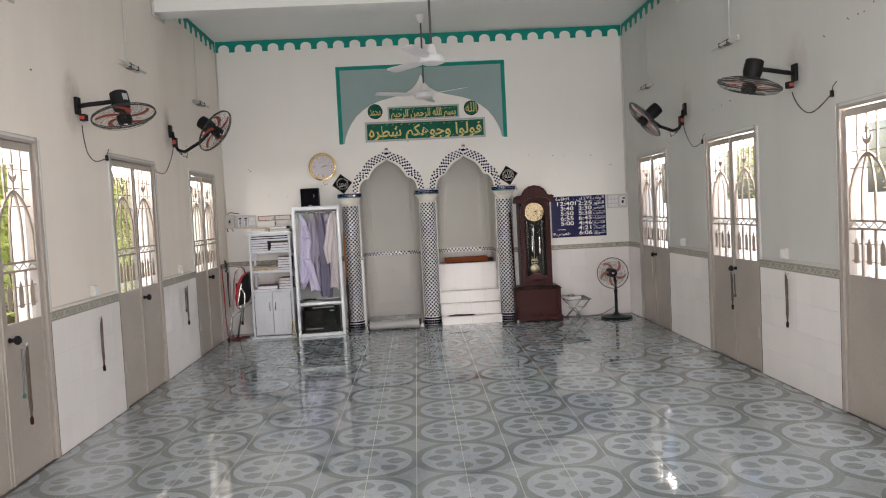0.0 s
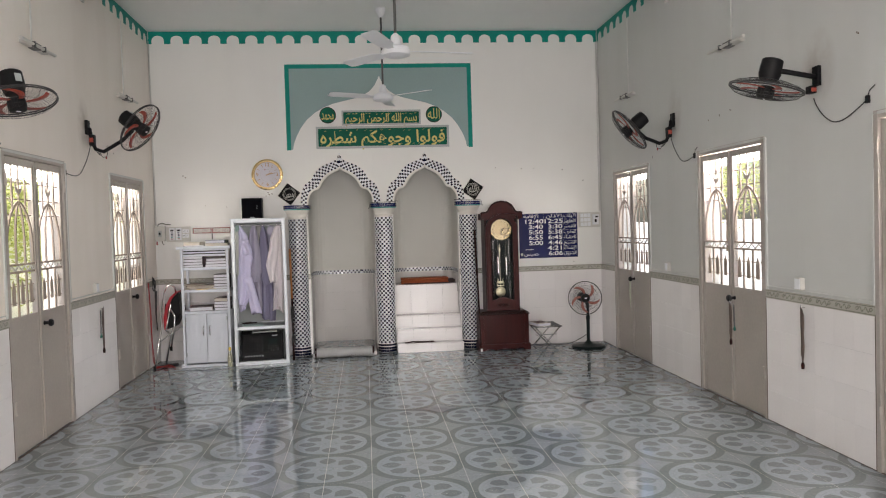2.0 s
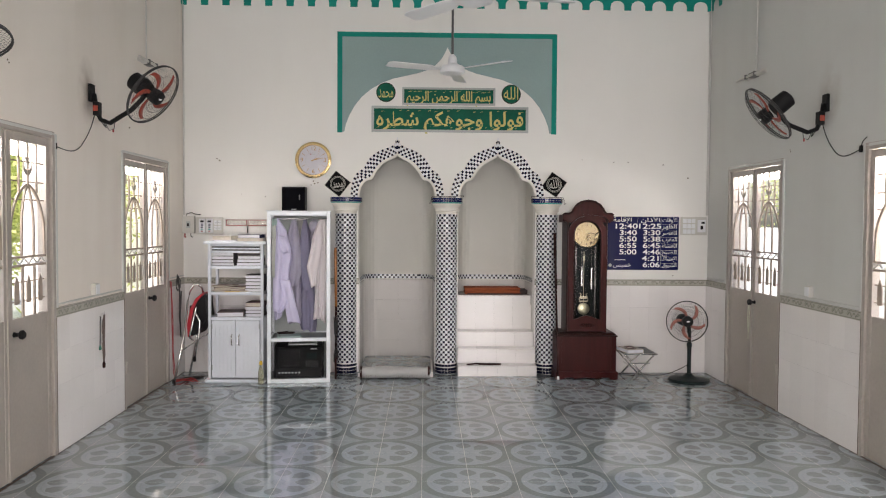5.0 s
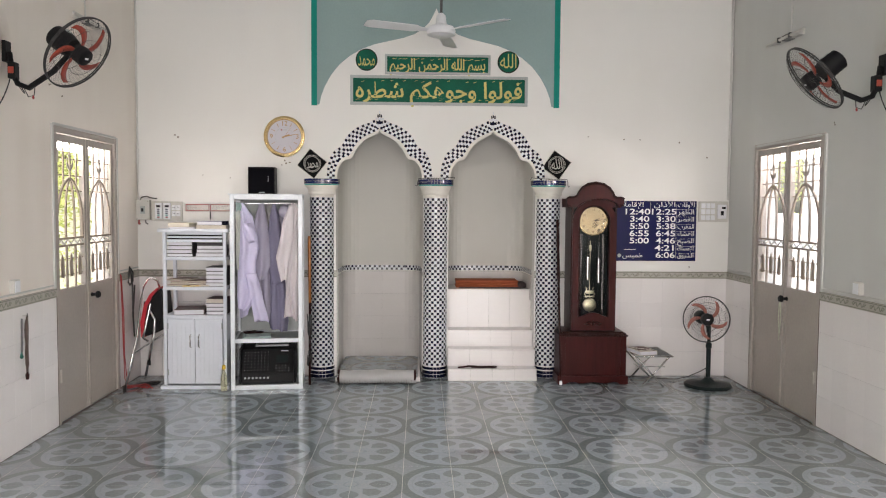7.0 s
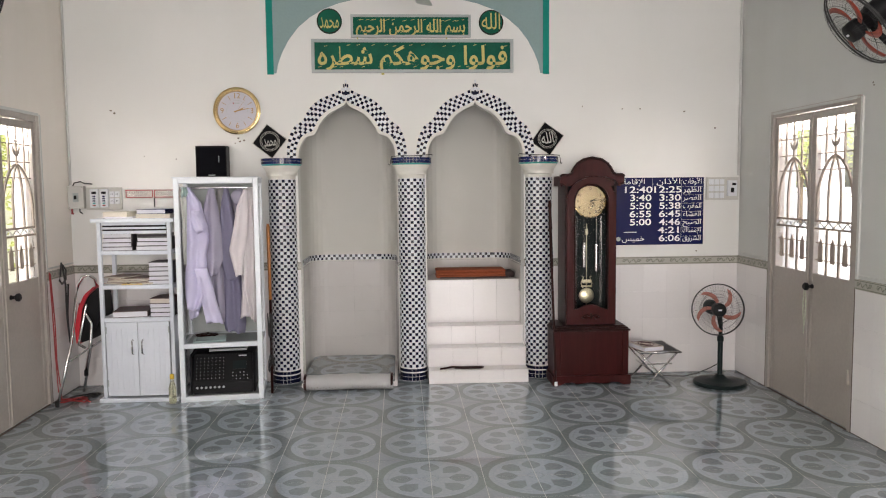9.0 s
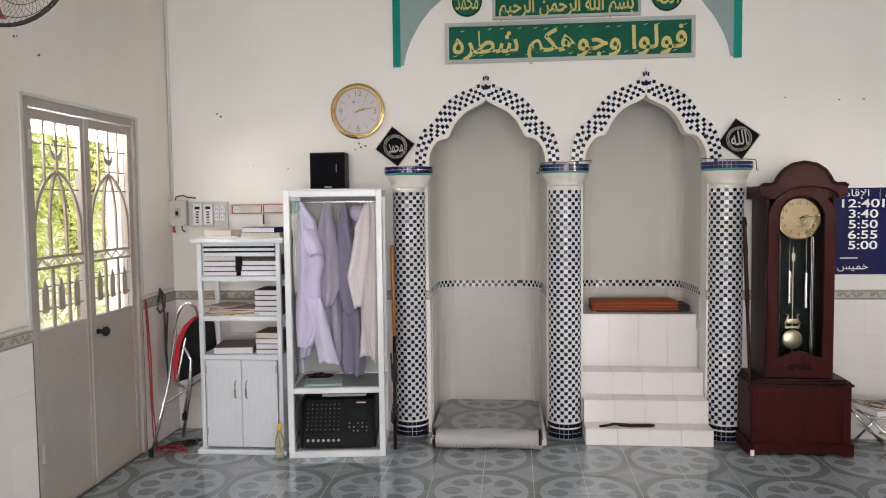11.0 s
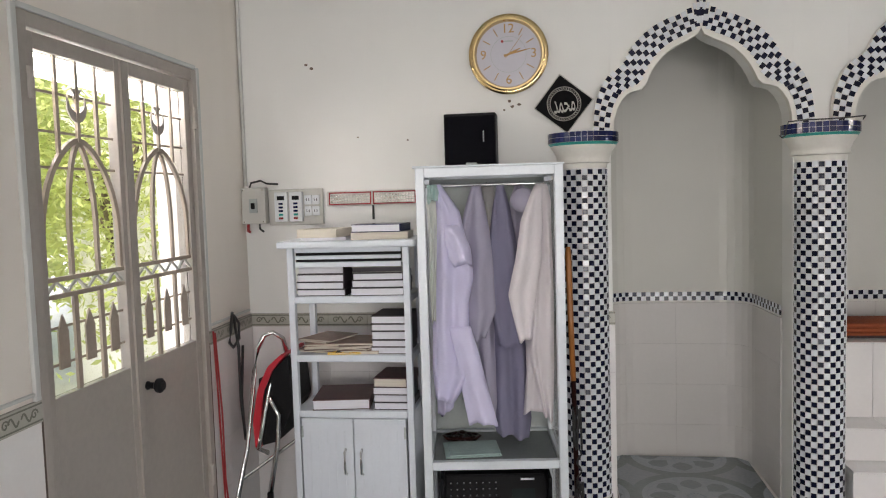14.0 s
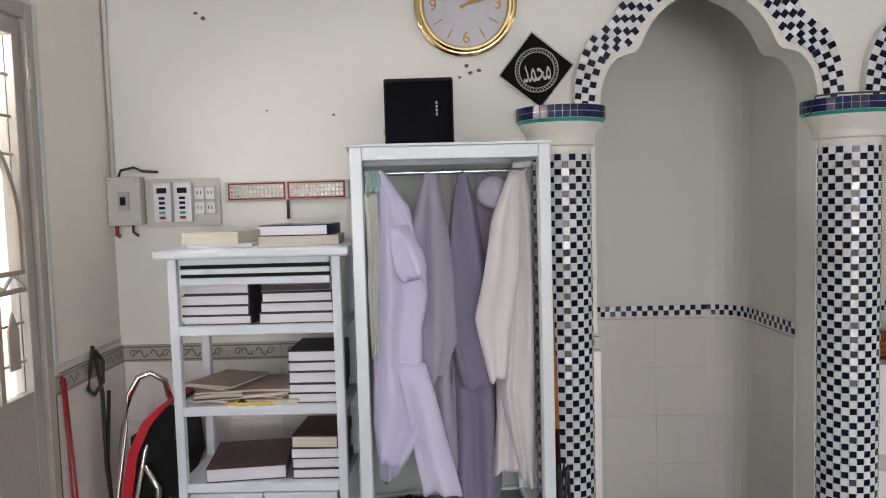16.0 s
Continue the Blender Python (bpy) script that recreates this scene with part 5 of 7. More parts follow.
wall_fan((-1.88, 7.95, 2.468), (0.80, -0.20, -0.57), (on_left(8.12), 8.12, 2.50), True, "black wall fan with orange blades tilted to the room", (7.56, 2.06))
wall_fan((2.60, 8.05, 2.39), (-0.75, 0.12, -0.62), (RIGHT, 8.03, 2.47), True, "black wall fan with orange blades turned to the end wall", (7.56, 2.09))
wall_fan((-2.05, 5.93, 2.37), (0.22, -0.16, -0.95), (on_left(5.86), 5.86, 2.45), False, "black wall fan with orange blades facing down", (6.34, 2.10))
wall_fan((2.69, 5.72, 2.355), (-0.20, 0.10, -0.96), (RIGHT, 5.70, 2.43), False, "black wall fan with orange blades facing down", (5.20, 2.20))


# ---- ceiling fans, tube lamps ----
def ceiling_fan(x, y, z, turn):
    f = thing("ceiling_fan", "white three-bladed ceiling fan on a long dark rod", "fan", (x, y, TOP), "ceiling fans")
    h = z - TOP
    part("rod", tube(bmesh.new(), [(0, 0, -0.02), (0, 0, h + 0.06)], 0.011, 10), M_DARKROD, f)
    part("canopy", lathe(bmesh.new(), [(0.055, 0.0), (0.055, -0.03), (0.03, -0.09), (0.014, -0.10)], 24), M_WHITEMET, f, "", 40)
    part("motor", lathe(bmesh.new(), [(0.014, h + 0.14), (0.035, h + 0.12), (0.045, h + 0.05), (0.10, h + 0.03), (0.115, h + 0.0), (0.11, h - 0.03), (0.07, h - 0.045), (0.03, h - 0.05)], 36), M_WHITEMET, f, "", 40)
    for k in range(3):
        bm = bmesh.new()
        o = [(0.10, 0.02), (0.18, 0.035), (0.22, 0.06), (0.58, 0.07), (0.62, 0.05)]
        i_ = [(0.10, -0.02), (0.18, -0.035), (0.22, -0.055), (0.58, -0.055), (0.62, -0.04)]
        strip(bm, o, i_, 0.005, lambda u, v, w: (u, v, h + w + v * 0.18))
        b = part("blade", bm, M_WHITEMET, f)
        b.matrix_basis = pose(0, 0, 0, 0, 0, turn + 120 * k)
    return f


ceiling_fan(0.344, 6.957, 2.90, 8)
ceiling_fan(0.305, 9.40, 2.96, 200)


def tube_lamp(x, y, z):
    s = 1 if x < 0 else -1
    t = thing("tube_lamp", "white tube lamp on a wall bracket, switched off", "lamp", (x, y, z), "tube lamps")
    bm = bmesh.new()
    cyl(bm, (s * 0.06, -0.30, 0), (s * 0.06, 0.30, 0), 0.012, seg=12)
    part("tube", bm, M_WHITEPL, t, "", 40)
    bm = bmesh.new()
    box(bm, 0, s * 0.05, -0.20, 0.20, -0.014, 0.014, 0.003)
    part("batten", bm, M_WHITEPL, t)
    bm = bmesh.new()
    box(bm, 0, s * 0.06, -0.05, 0.05, -0.018, 0.024, 0.003), box(bm, s * 0.05, s * 0.075, -0.10, -0.08, -0.02, 0.02, 0.002), box(bm, s * 0.05, s * 0.075, 0.08, 0.10, -0.02, 0.02, 0.002)
    part("bracket", bm, M_DARKROD, t, "dark bracket")
    part("conduit", tube(bmesh.new(), [(s * 0.008, 0, 0.02), (s * 0.008, 0, TOP - 0.16 - z)], 0.006, 8), M_CONDUIT, t)


for y in (9.24, 6.85, 4.5):
    tube_lamp(RIGHT, y, 2.91)
for y in (9.28, 7.0, 4.6):
    tube_lamp(on_left(y), y, 2.96)

# ---- bookshelf ----
sh = thing("bookshelf", "white wooden bookshelf with louvred rail and two lower doors", "shelf", (-1.772, 9.835, 0))
X0, X1, SD = -0.268, 0.268, 0.30
for x in (X0, X1 - 0.028):
    for y in (0.0, SD - 0.03):
        part("post", boxm(x, x + 0.028, y, y + 0.03, 0.03, 1.345, 0.003), M_CABWHITE, sh)
for x in (X0 + 0.005, X1 - 0.017):
    part("side_panel", boxm(x, x + 0.012, 0.03, SD - 0.03, 0.03, 0.63), M_CABWHITE, sh)
part("back_panel", boxm(X0 + 0.035, X1 - 0.035, SD - 0.012, SD - 0.004, 0.03, 0.62), M_CABWHITE, sh)
bm = bmesh.new()
box(bm, X0 - 0.035, X1 + 0.03, -0.03, SD + 0.01, 1.345, 1.375, 0.008)
part("top", bm, M_CABWHITE, sh)
bm = bmesh.new()
box(bm, X0 - 0.025, X1 + 0.02, -0.025, SD, 0.0, 0.03, 0.005)
part("plinth", bm, M_CABWHITE, sh)
bm = bmesh.new()
for z0, z1 in ((1.325, 1.345), (1.296, 1.312), (1.262, 1.284)):
    box(bm, X0 + 0.035, X1 - 0.035, 0.002, 0.018, z0, z1, 0.002)
for k in range(5):
    x = X0 + 0.035 + (k + 1) * 0.5 / 6
    box(bm, x - 0.001, x + 0.001, 0.000, 0.003, 1.297, 1.311)
part("louvre_rail", bm, M_CABWHITE, sh)
part("louvre_back", boxm(X0 + 0.035, X1 - 0.035, 0.02, 0.024, 1.262, 1.345), M_BLACK, sh)
for z in (1.105, 0.85, 0.605):
    part("shelf_board", boxm(X0 + 0.002, X1 - 0.002, 0.004, SD - 0.004, z, z + 0.03, 0.003), M_CABWHITE, sh)
for s in (-1, 1):
    a, b = (X0 + 0.036, -0.002) if s < 0 else (0.002, X1 - 0.036)
    bm = boxm(a, b, -0.004, 0.014, 0.045, 0.603, 0.003)
    dd = part("door", bm, M_CABWHITE, sh)
    for k in range(1, 6):
        x = a + (b - a) * k / 6
        part("bead", boxm(x - 0.0012, x + 0.0012, -0.006, -0.0035, 0.09, 0.55), M_CABWHITE, dd)
    hx = s * 0.036
    part("handle", tube(bmesh.new(), [(hx, -0.004, 0.36), (hx, -0.026, 0.37), (hx, -0.028, 0.41), (hx, -0.026, 0.46), (hx, -0.004, 0.47)], 0.006, 8), M_CHROME, dd, "dull metal handle", True)
    for z in (0.12, 0.52):
        part("hinge", boxm(a if s < 0 else b - 0.008, (a + 0.008) if s < 0 else b, -0.008, -0.003, z, z + 0.05), M_SIGNF, dd)
SX, SY = -1.772, 9.835


def stack(x, z, n, w, d, h, covers, seed, group, label="white-edged book with a dark cover on a shelf"):
    rnd = random.Random(seed)
    for k in range(n):
        hh = h * rnd.uniform(0.9, 1.12)
        book(w * rnd.uniform(0.95, 1.02), d, hh, (SX + x + rnd.uniform(-0.006, 0.006), SY + 0.02 + d / 2 + rnd.uniform(0, 0.012), z), rnd.uniform(-2, 2), covers[k % len(covers)], label, None, group)
        z += hh + 0.0005
    return z


stack(-0.13, 1.135, 4, 0.215, 0.20, 0.031, (M_COVERK,), 1, "books on the upper shelf")
z = stack(0.125, 1.135, 3, 0.23, 0.20, 0.030, (M_COVERK,), 2, "books on the upper shelf")
book(0.22, 0.2, 0.024, (SX + 0.115, SY + 0.14, z + 0.001), 3, M_OLIVE, "olive patterned book on a pile", M_COVERK)
stack(0.165, 0.88, 5, 0.165, 0.22, 0.033, (M_COVERK,), 3, "books on the middle shelf")
stack(0.165, 0.635, 3, 0.165, 0.22, 0.031, (M_COVERK,), 5, "books on the lower shelf")
book(0.15, 0.22, 0.04, (SX + 0.168, SY + 0.135, 0.735), -3, M_COVERM, "thick maroon book on a pile", M_PAPERY)
book(0.25, 0.27, 0.045, (SX - 0.075, SY + 0.155, 0.636), 8, M_COVERM, "large maroon book lying on the lower shelf", M_PAPER)
rnd = random.Random(12)
z = 0.881
for k in range(11):
    h = rnd.uniform(0.006, 0.014)
    left_pile = k < 7
    if k == 7:
        z = 0.881
    b = thing("magazine", "worn thin booklet in an untidy pile", "booklet", (SX + (-0.15 if left_pile else 0.02) + rnd.uniform(-0.02, 0.02), SY + 0.14 + rnd.uniform(-0.02, 0.02), z), "booklets on the middle shelf", rz=rnd.uniform(-25, 25))
    part("page_block", boxm(-0.085, 0.085, -0.1, 0.1, 0.0008, h - 0.0008), M_PAPERY, b)
    part("cover", boxm(-0.087, 0.087, -0.102, 0.102, h - 0.0008, h, 0), M_COVERB, b)
    z += h + 0.0005
book(0.20, 0.19, 0.012, (SX - 0.12, SY + 0.12, 1.3755), 6, M_PAPER, "white booklet under a book on the shelf top")
book(0.19, 0.18, 0.036, (SX - 0.13, SY + 0.12, 1.388), -8, M_PAPERY, "thick yellowed book on the shelf top", M_PAPERY)
book(0.25, 0.18, 0.03, (SX + 0.13, SY + 0.12, 1.3755), 3, M_PAPERY, "pale book on the shelf top", M_PAPERY)
book(0.22, 0.17, 0.034, (SX + 0.125, SY + 0.125, 1.406), -4, M_BLUE, "navy book on a pale book", M_PAPER)

mg = book(0.15, 0.08, 0.008, (SX - 0.035, SY + 0.058, 0.8805), 5, M_YELLOW, "thin magazine with a yellow striped cover on the shelf", M_PAPER, name="magazine")
for k, mt in enumerate((M_COVERK, M_SIGNF, M_ORANGEW)):
    part("cover_stripe", boxm(-0.040 + k * 0.036, -0.014 + k * 0.036, -0.039, 0.039, 0.0081, 0.0095), mt, mg)

# ---- wardrobe with hanging robes ----
wd = thing("wardrobe", "open white aluminium wardrobe frame with hanging robes", "wardrobe", (-1.155, 9.800, 0), rz=6.7)
WX, WD_, WH = 0.301, 0.47, 1.667
for x in (-WX, WX - 0.036):
    for y in (0.0, WD_ - 0.04):
        part("post", boxm(x, x + 0.036, y, y + 0.04, 0, WH, 0.003), M_CABGREY, wd)
for z0, z1 in ((0.0, 0.04), (0.405, 0.44), (WH - 0.040, WH)):
    part("rail", boxm(-WX + 0.036, WX - 0.036, 0.001, 0.036, z0, z1, 0.003), M_CABGREY, wd)
    part("rail", boxm(-WX + 0.036, WX - 0.036, WD_ - 0.036, WD_ - 0.002, z0, z1, 0.003), M_CABGREY, wd)
    for x in (-WX + 0.003, WX - 0.037):
        part("rail", boxm(x, x + 0.034, 0.04, WD_ - 0.04, z0, z1, 0.003), M_CABGREY, wd)
# the shadow under the robes is put into this shelf's dark colour
part("shelf_panel", boxm(-WX + 0.04, WX - 0.04, 0.034, WD_ - 0.04, 0.418, 0.432), surface("shadow_grey_shelf_board", (0.17, 0.19, 0.19), 0.35, var=0.12), wd)
part("floor_panel", boxm(-WX + 0.04, WX - 0.04, 0.034, WD_ - 0.04, 0.015, 0.03), M_SIGNF, wd)
part("top_panel", boxm(-WX - 0.012, WX + 0.004, -0.006, WD_, WH, WH + 0.008, 0.002), M_CABGREY, wd)
part("back_panel", boxm(-WX + 0.02, WX - 0.02, WD_ - 0.006, WD_ - 0.002, 0.03, WH - 0.02), M_SIGNF, wd)
for x in (-WX + 0.018, WX - 0.022):
    q = part("side_pane", boxm(x, x + 0.004, 0.04, WD_ - 0.04, 0.04, WH - 0.06), M_CLEAR, wd)
    q.visible_shadow = False
bm = bmesh.new()
cyl(bm, (-WX + 0.03, 0.22, 1.595), (WX - 0.03, 0.22, 1.595), 0.008, seg=12)
part("hanging_rail", bm, M_CHROME, wd, "chrome hanging rail", 40)


def inside(x, y, z):
    """A place in the wardrobe, which stands slightly askew."""
    p = pose(-1.155, 9.800, 0, 0, 0, 6.7) @ Vector((x, y, z))
    return tuple(p)



def cloth_mat(name, col):
    """Thin cotton: weave, faint shading of the dye, and a crumple that runs down the cloth."""
    m, nt, bs = nodes_of(name)
    crumple = noise_node(nt, 6.0, 4.0, (1.0, 1.0, 0.6))
    weave = noise_node(nt, 260.0, 2.0)
    f = ramp(nt, noise_node(nt, 5.0, 4.0), 0.3, 0.7)
    nt.links.new(mix_node(nt, f, tuple(c * 0.92 for c in col), col), bs.inputs["Base Color"])
    bs.inputs["Roughness"].default_value = 0.9
    bs.inputs["Specular IOR Level"].default_value = 0.2
    bump_to(nt, bs, math_node(nt, "MULTIPLY_ADD", weave, 0.03, crumple), 0.35, 0.04)
    return m


C_LILAC = cloth_mat("pale_lilac_cotton", (0.68, 0.65, 0.86))
C_GREYL = cloth_mat("grey_lilac_cotton", (0.42, 0.40, 0.50))
C_GREY = cloth_mat("grey_cotton", (0.44, 0.43, 0.42))
C_SLATE = cloth_mat("slate_violet_cotton", (0.25, 0.24, 0.34))
C_CREAM = cloth_mat("cream_white_cotton", (0.77, 0.72, 0.74))
C_WHITE = cloth_mat("white_net_cotton", (0.60, 0.62, 0.58))


def drape(rows, y, dep, seed, folds=2.0, deep=0.35):
    """Hanging cloth from rows (height, left edge, right edge): a flattened tube with folds and creases."""
    rnd = random.Random(seed)
    ph = [rnd.uniform(0, 6.28) for _ in range(6)]
    bm = bmesh.new()
    rings, ns = [], 64
    z_hi, z_lo = rows[0][0], rows[-1][0]
    nr = max(16, int((z_hi - z_lo) / 0.016))
    for j in range(nr + 1):
        z = z_hi + (z_lo - z_hi) * j / nr
        k = max(0, min(len(rows) - 2, sum(1 for r in rows if r[0] >= z) - 1))
        (za, la, ra), (zb, lb, rb) = rows[k], rows[k + 1]
        q = (za - z) / (za - zb)
        xl, xr = la + (lb - la) * q, ra + (rb - ra) * q
        f = (z_hi - z) / (z_hi - z_lo)
        ring = []
        for n in range(ns):
            a = 2 * math.pi * n / ns
            u = math.cos(a)
            w = 1.0 - abs(u) ** 5
            wave = math.sin(folds * math.pi * u + ph[0] + 0.9 * math.sin(3 * f + ph[1])) + 0.2 * math.sin(2.3 * folds * math.pi * u + ph[2] - 2.0 * f)
            crease = math.sin(15 * f + 6.0 * u + ph[3] + 2.0 * math.sin(7 * f + ph[4])) * max(0.0, math.sin(5.0 * f + ph[5])) ** 2
            v = math.sin(a) * (0.35 + 0.65 * min(1, f * 6)) + deep * wave * w * min(1, f * 5) + 0.05 * crease * w
            px = (xl + xr) / 2 + (xr - xl) / 2 * u + 0.002 * math.sin(9 * f + ph[1])
            pz = z + (0.012 * math.sin(2 * u + ph[3]) + 0.006 * math.sin(7 * u + ph[4])) * f ** 4
            ring.append(bm.verts.new((px, y + dep / 2 * v, pz)))
        rings.append(ring)
    for a, b in zip(rings, rings[1:]):
        for n in range(ns):
            bm.faces.new((a[n], a[(n + 1) % ns], b[(n + 1) % ns], b[n]))
    bm.faces.new(rings[0][::-1])
    bm.faces.new(rings[-1])
    return bm


def robe(label, colour, hook, pieces, seed, name="robe"):
    g = thing(name, label, name, inside(0, 0, 0), "robes in the wardrobe", rz=6.7)
    ends = [v for q in pieces for r in q[3] for v in r[1:]]
    mid = (min(ends) + max(ends)) / 2
    wide = 1.13 if mid < -0.1 else 1.32
    for i, (nm, y, dep, rows, folds) in enumerate(pieces):
        rows = [(z, max(-0.262, mid + (a - mid) * wide), min(0.266, mid + (b - mid) * wide)) for z, a, b in rows]
        part(nm, drape(rows, y, dep, seed + 7 * i, folds), colour, g, "", True)
    if hook is not None:
        x, z = hook
        y = pieces[0][1]
        part("hook", tube(bmesh.new(), [(x, y, z - 0.01), (x, y, 1.588), (x, 0.21, 1.604), (x, 0.235, 1.600)], 0.0025, 6), M_CHROME, g)
    return g


robe("pale lilac cotton robe with a bent sleeve hanging from the rail", C_LILAC, (-0.205, 1.585), (
    ("body", 0.11, 0.13, ((1.60, -0.216, -0.192), (1.486, -0.210, -0.122), (1.38, -0.220, -0.103), (1.30, -0.226, -0.083), (1.20, -0.230, -0.080), (1.10, -0.233, -0.100), (1.00, -0.235, -0.100), (0.90, -0.238, -0.084), (0.80, -0.240, -0.088), (0.69, -0.234, -0.155)), 1.3),
    ("sleeve", 0.055, 0.08, ((1.43, -0.195, -0.130), (1.36, -0.190, -0.096), (1.30, -0.172, -0.082), (1.265, -0.145, -0.086)), 1.0),
    ("lower_panel", 0.065, 0.08, ((1.00, -0.175, -0.092), (0.86, -0.152, -0.062), (0.72, -0.130, -0.030), (0.585, -0.112, -0.002)), 0.8),
    ("hem_panel", 0.17, 0.08, ((0.99, -0.240, -0.150), (0.84, -0.236, -0.150), (0.72, -0.232, -0.150), (0.61, -0.232, -0.17)), 1.6)), 3)
robe("grey-lilac cotton robe hanging from the rail", C_GREYL, (-0.055, 1.585), (
    ("sleeve", 0.15, 0.08, ((1.59, -0.062, -0.032), (1.50, -0.085, -0.020), (1.40, -0.105, -0.010), (1.23, -0.104, 0.002), (1.05, -0.108, 0.008), (0.93, -0.094, -0.030)), 1.2),
    ("body", 0.22, 0.10, ((1.20, -0.100, 0.010), (0.90, -0.104, 0.010), (0.64, -0.096, 0.030), (0.56, -0.090, 0.010)), 2.0)), 5)
robe("grey cotton robe hanging behind others", C_GREY, (-0.005, 1.59), (
    ("body", 0.27, 0.07, ((1.59, -0.018, 0.022), (1.48, -0.026, 0.036), (1.20, -0.010, 0.030), (0.95, -0.008, 0.032), (0.60, -0.006, 0.040)), 1.4),), 7)
robe("slate-violet cotton robe hanging from the rail", C_SLATE, (0.058, 1.59), (
    ("sleeve", 0.18, 0.08, ((1.59, 0.048, 0.070), (1.50, 0.034, 0.090), (1.32, 0.018, 0.112), (1.24, 0.012, 0.122), (1.05, 0.020, 0.118), (0.90, 0.044, 0.122)), 1.1),
    ("body", 0.23, 0.10, ((1.26, 0.022, 0.118), (0.88, 0.020, 0.136), (0.56, 0.018, 0.150), (0.48, 0.03, 0.14)), 1.8)), 9)
robe("grey-lilac robe hanging behind a round cap", C_GREYL, (0.14, 1.585), (
    ("body", 0.27, 0.07, ((1.59, 0.130, 0.160), (1.48, 0.100, 0.190), (1.00, 0.100, 0.200), (0.62, 0.110, 0.190)), 1.6),), 13)
robe("cream white cotton robe hanging from the rail", C_CREAM, (0.212, 1.585), (
    ("body", 0.14, 0.10, ((1.59, 0.195, 0.232), (1.52, 0.176, 0.248), (1.24, 0.178, 0.252), (0.88, 0.160, 0.254), (0.80, 0.172, 0.254), (0.58, 0.206, 0.236)), 1.3),
    ("sleeve", 0.09, 0.07, ((1.58, 0.186, 0.214), (1.44, 0.142, 0.212), (1.26, 0.118, 0.204), (1.13, 0.098, 0.190), (0.93, 0.128, 0.166)), 0.9),
    ("lower_panel", 0.18, 0.08, ((0.98, 0.150, 0.200), (0.78, 0.156, 0.232), (0.60, 0.140, 0.224)), 1.5)), 11)
scarf = robe("white netted scarf with a green end hanging by the post", C_WHITE, None, (
    ("net", 0.075, 0.03, ((1.53, -0.258, -0.222), (1.40, -0.257, -0.222), (1.20, -0.256, -0.228), (1.02, -0.254, -0.236)), 2.4),), 17, "scarf")
part("green_end", drape(((1.60, -0.257, -0.214), (1.56, -0.258, -0.210), (1.525, -0.257, -0.211)), 0.074, 0.034, 18, 2.4), M_FOLDER, scarf, "green netted end", True)
cap = obj("knitted_hat", lathe(bmesh.new(), [(0.050, -0.02), (0.054, 0.0), (0.045, 0.018), (0.015, 0.024)], 24, (0, 0, 0), "Y"), C_GREYL, True)
cap.location = inside(0.145, 0.13, 1.525)
tagged(cap, "round pale lilac prayer cap hanging on a robe hook", "cap")

fo = thing("folder", "pale green plastic folder lying in the wardrobe", "folder", inside(-0.10, 0.17, 0.433), rz=12)
part("sleeve", boxm(-0.12, 0.12, -0.10, 0.10, 0, 0.008, 0.002), M_FOLDER, fo)
part("paper_sheet", boxm(-0.10, 0.115, -0.09, 0.09, 0.008, 0.012), surface("pale_teal_sheet", (0.42, 0.55, 0.53), 0.25, var=0.15, scale=9), fo)
rnd = random.Random(21)
pipe("bead_string", [inside(-0.20 + 0.05 * math.sin(k * 0.9) + 0.004 * k, 0.34 + 0.05 * math.cos(k * 0.9) + rnd.uniform(-0.01, 0.01), 0.440 + 0.004 * (k % 3)) for k in range(26)], 0.006, M_WOODD, "heap of dark brown prayer beads on the shelf", "beads")

# mixer amplifier
mx = thing("mixer_amplifier", "black powered mixing desk with rows of knobs", "mixer", inside(0.0, 0.09, 0.041), rz=6.7)
bm = slab(bmesh.new(), [(0.0, 0.0), (0.0, 0.09), (0.10, 0.285), (0.36, 0.30), (0.36, 0.0)], 0.44, lambda u, v, w: (-0.22 + w, u - 0.03, v))
bmesh.ops.bevel(bm, geom=list(bm.edges), offset=0.006, segments=2, affect="EDGES")
part("case", bm, M_BLACK, mx)
for s in (-1, 1):
    part("side_cheek", boxm(s * 0.222, s * 0.238, -0.035, 0.33, 0.0, 0.305, 0.008), M_BLACK, mx)
nrm = Vector((0, -0.195, 0.10)).normalized()


def on_panel(u, f):
    return Vector((u, -0.03 + 0.10 * f, 0.09 + 0.195 * f)) + nrm * 0.001


for i in range(8):
    for j in range(7):
        p = on_panel(-0.195 + i * 0.028, 0.12 + j * 0.12)
        bm = bmesh.new()
        cyl(bm, p, p + nrm * 0.012, 0.0055, 0.004, 8)
        kn = part("knob", bm, M_BLACK, mx)
        part("knob_cap", cyl(bmesh.new(), p + nrm * 0.0115, p + nrm * 0.014, 0.0024, 0.002, 6), (M_WPRINT, M_SIGNF, M_FOLDER, M_SIGNF, M_SIGNF, M_WPRINT, M_WPRINT)[j], kn, "pale cap")
for i in range(7):
    p = Vector((-0.19 + i * 0.032, -0.031, 0.05))
    part("socket", lathe(bmesh.new(), [(0.009, 0.0), (0.009, 0.004), (0.005, 0.005)], 12, tuple(p), "Y"), M_SIGNF, mx)
bm = bmesh.new()
slab(bm, [(0.07, 0.42), (0.17, 0.42), (0.17, 0.72), (0.07, 0.72)], 0.002, lambda u, v, w: on_panel(u, v) + nrm * w)
part("display", bm, M_GREENPL, mx)
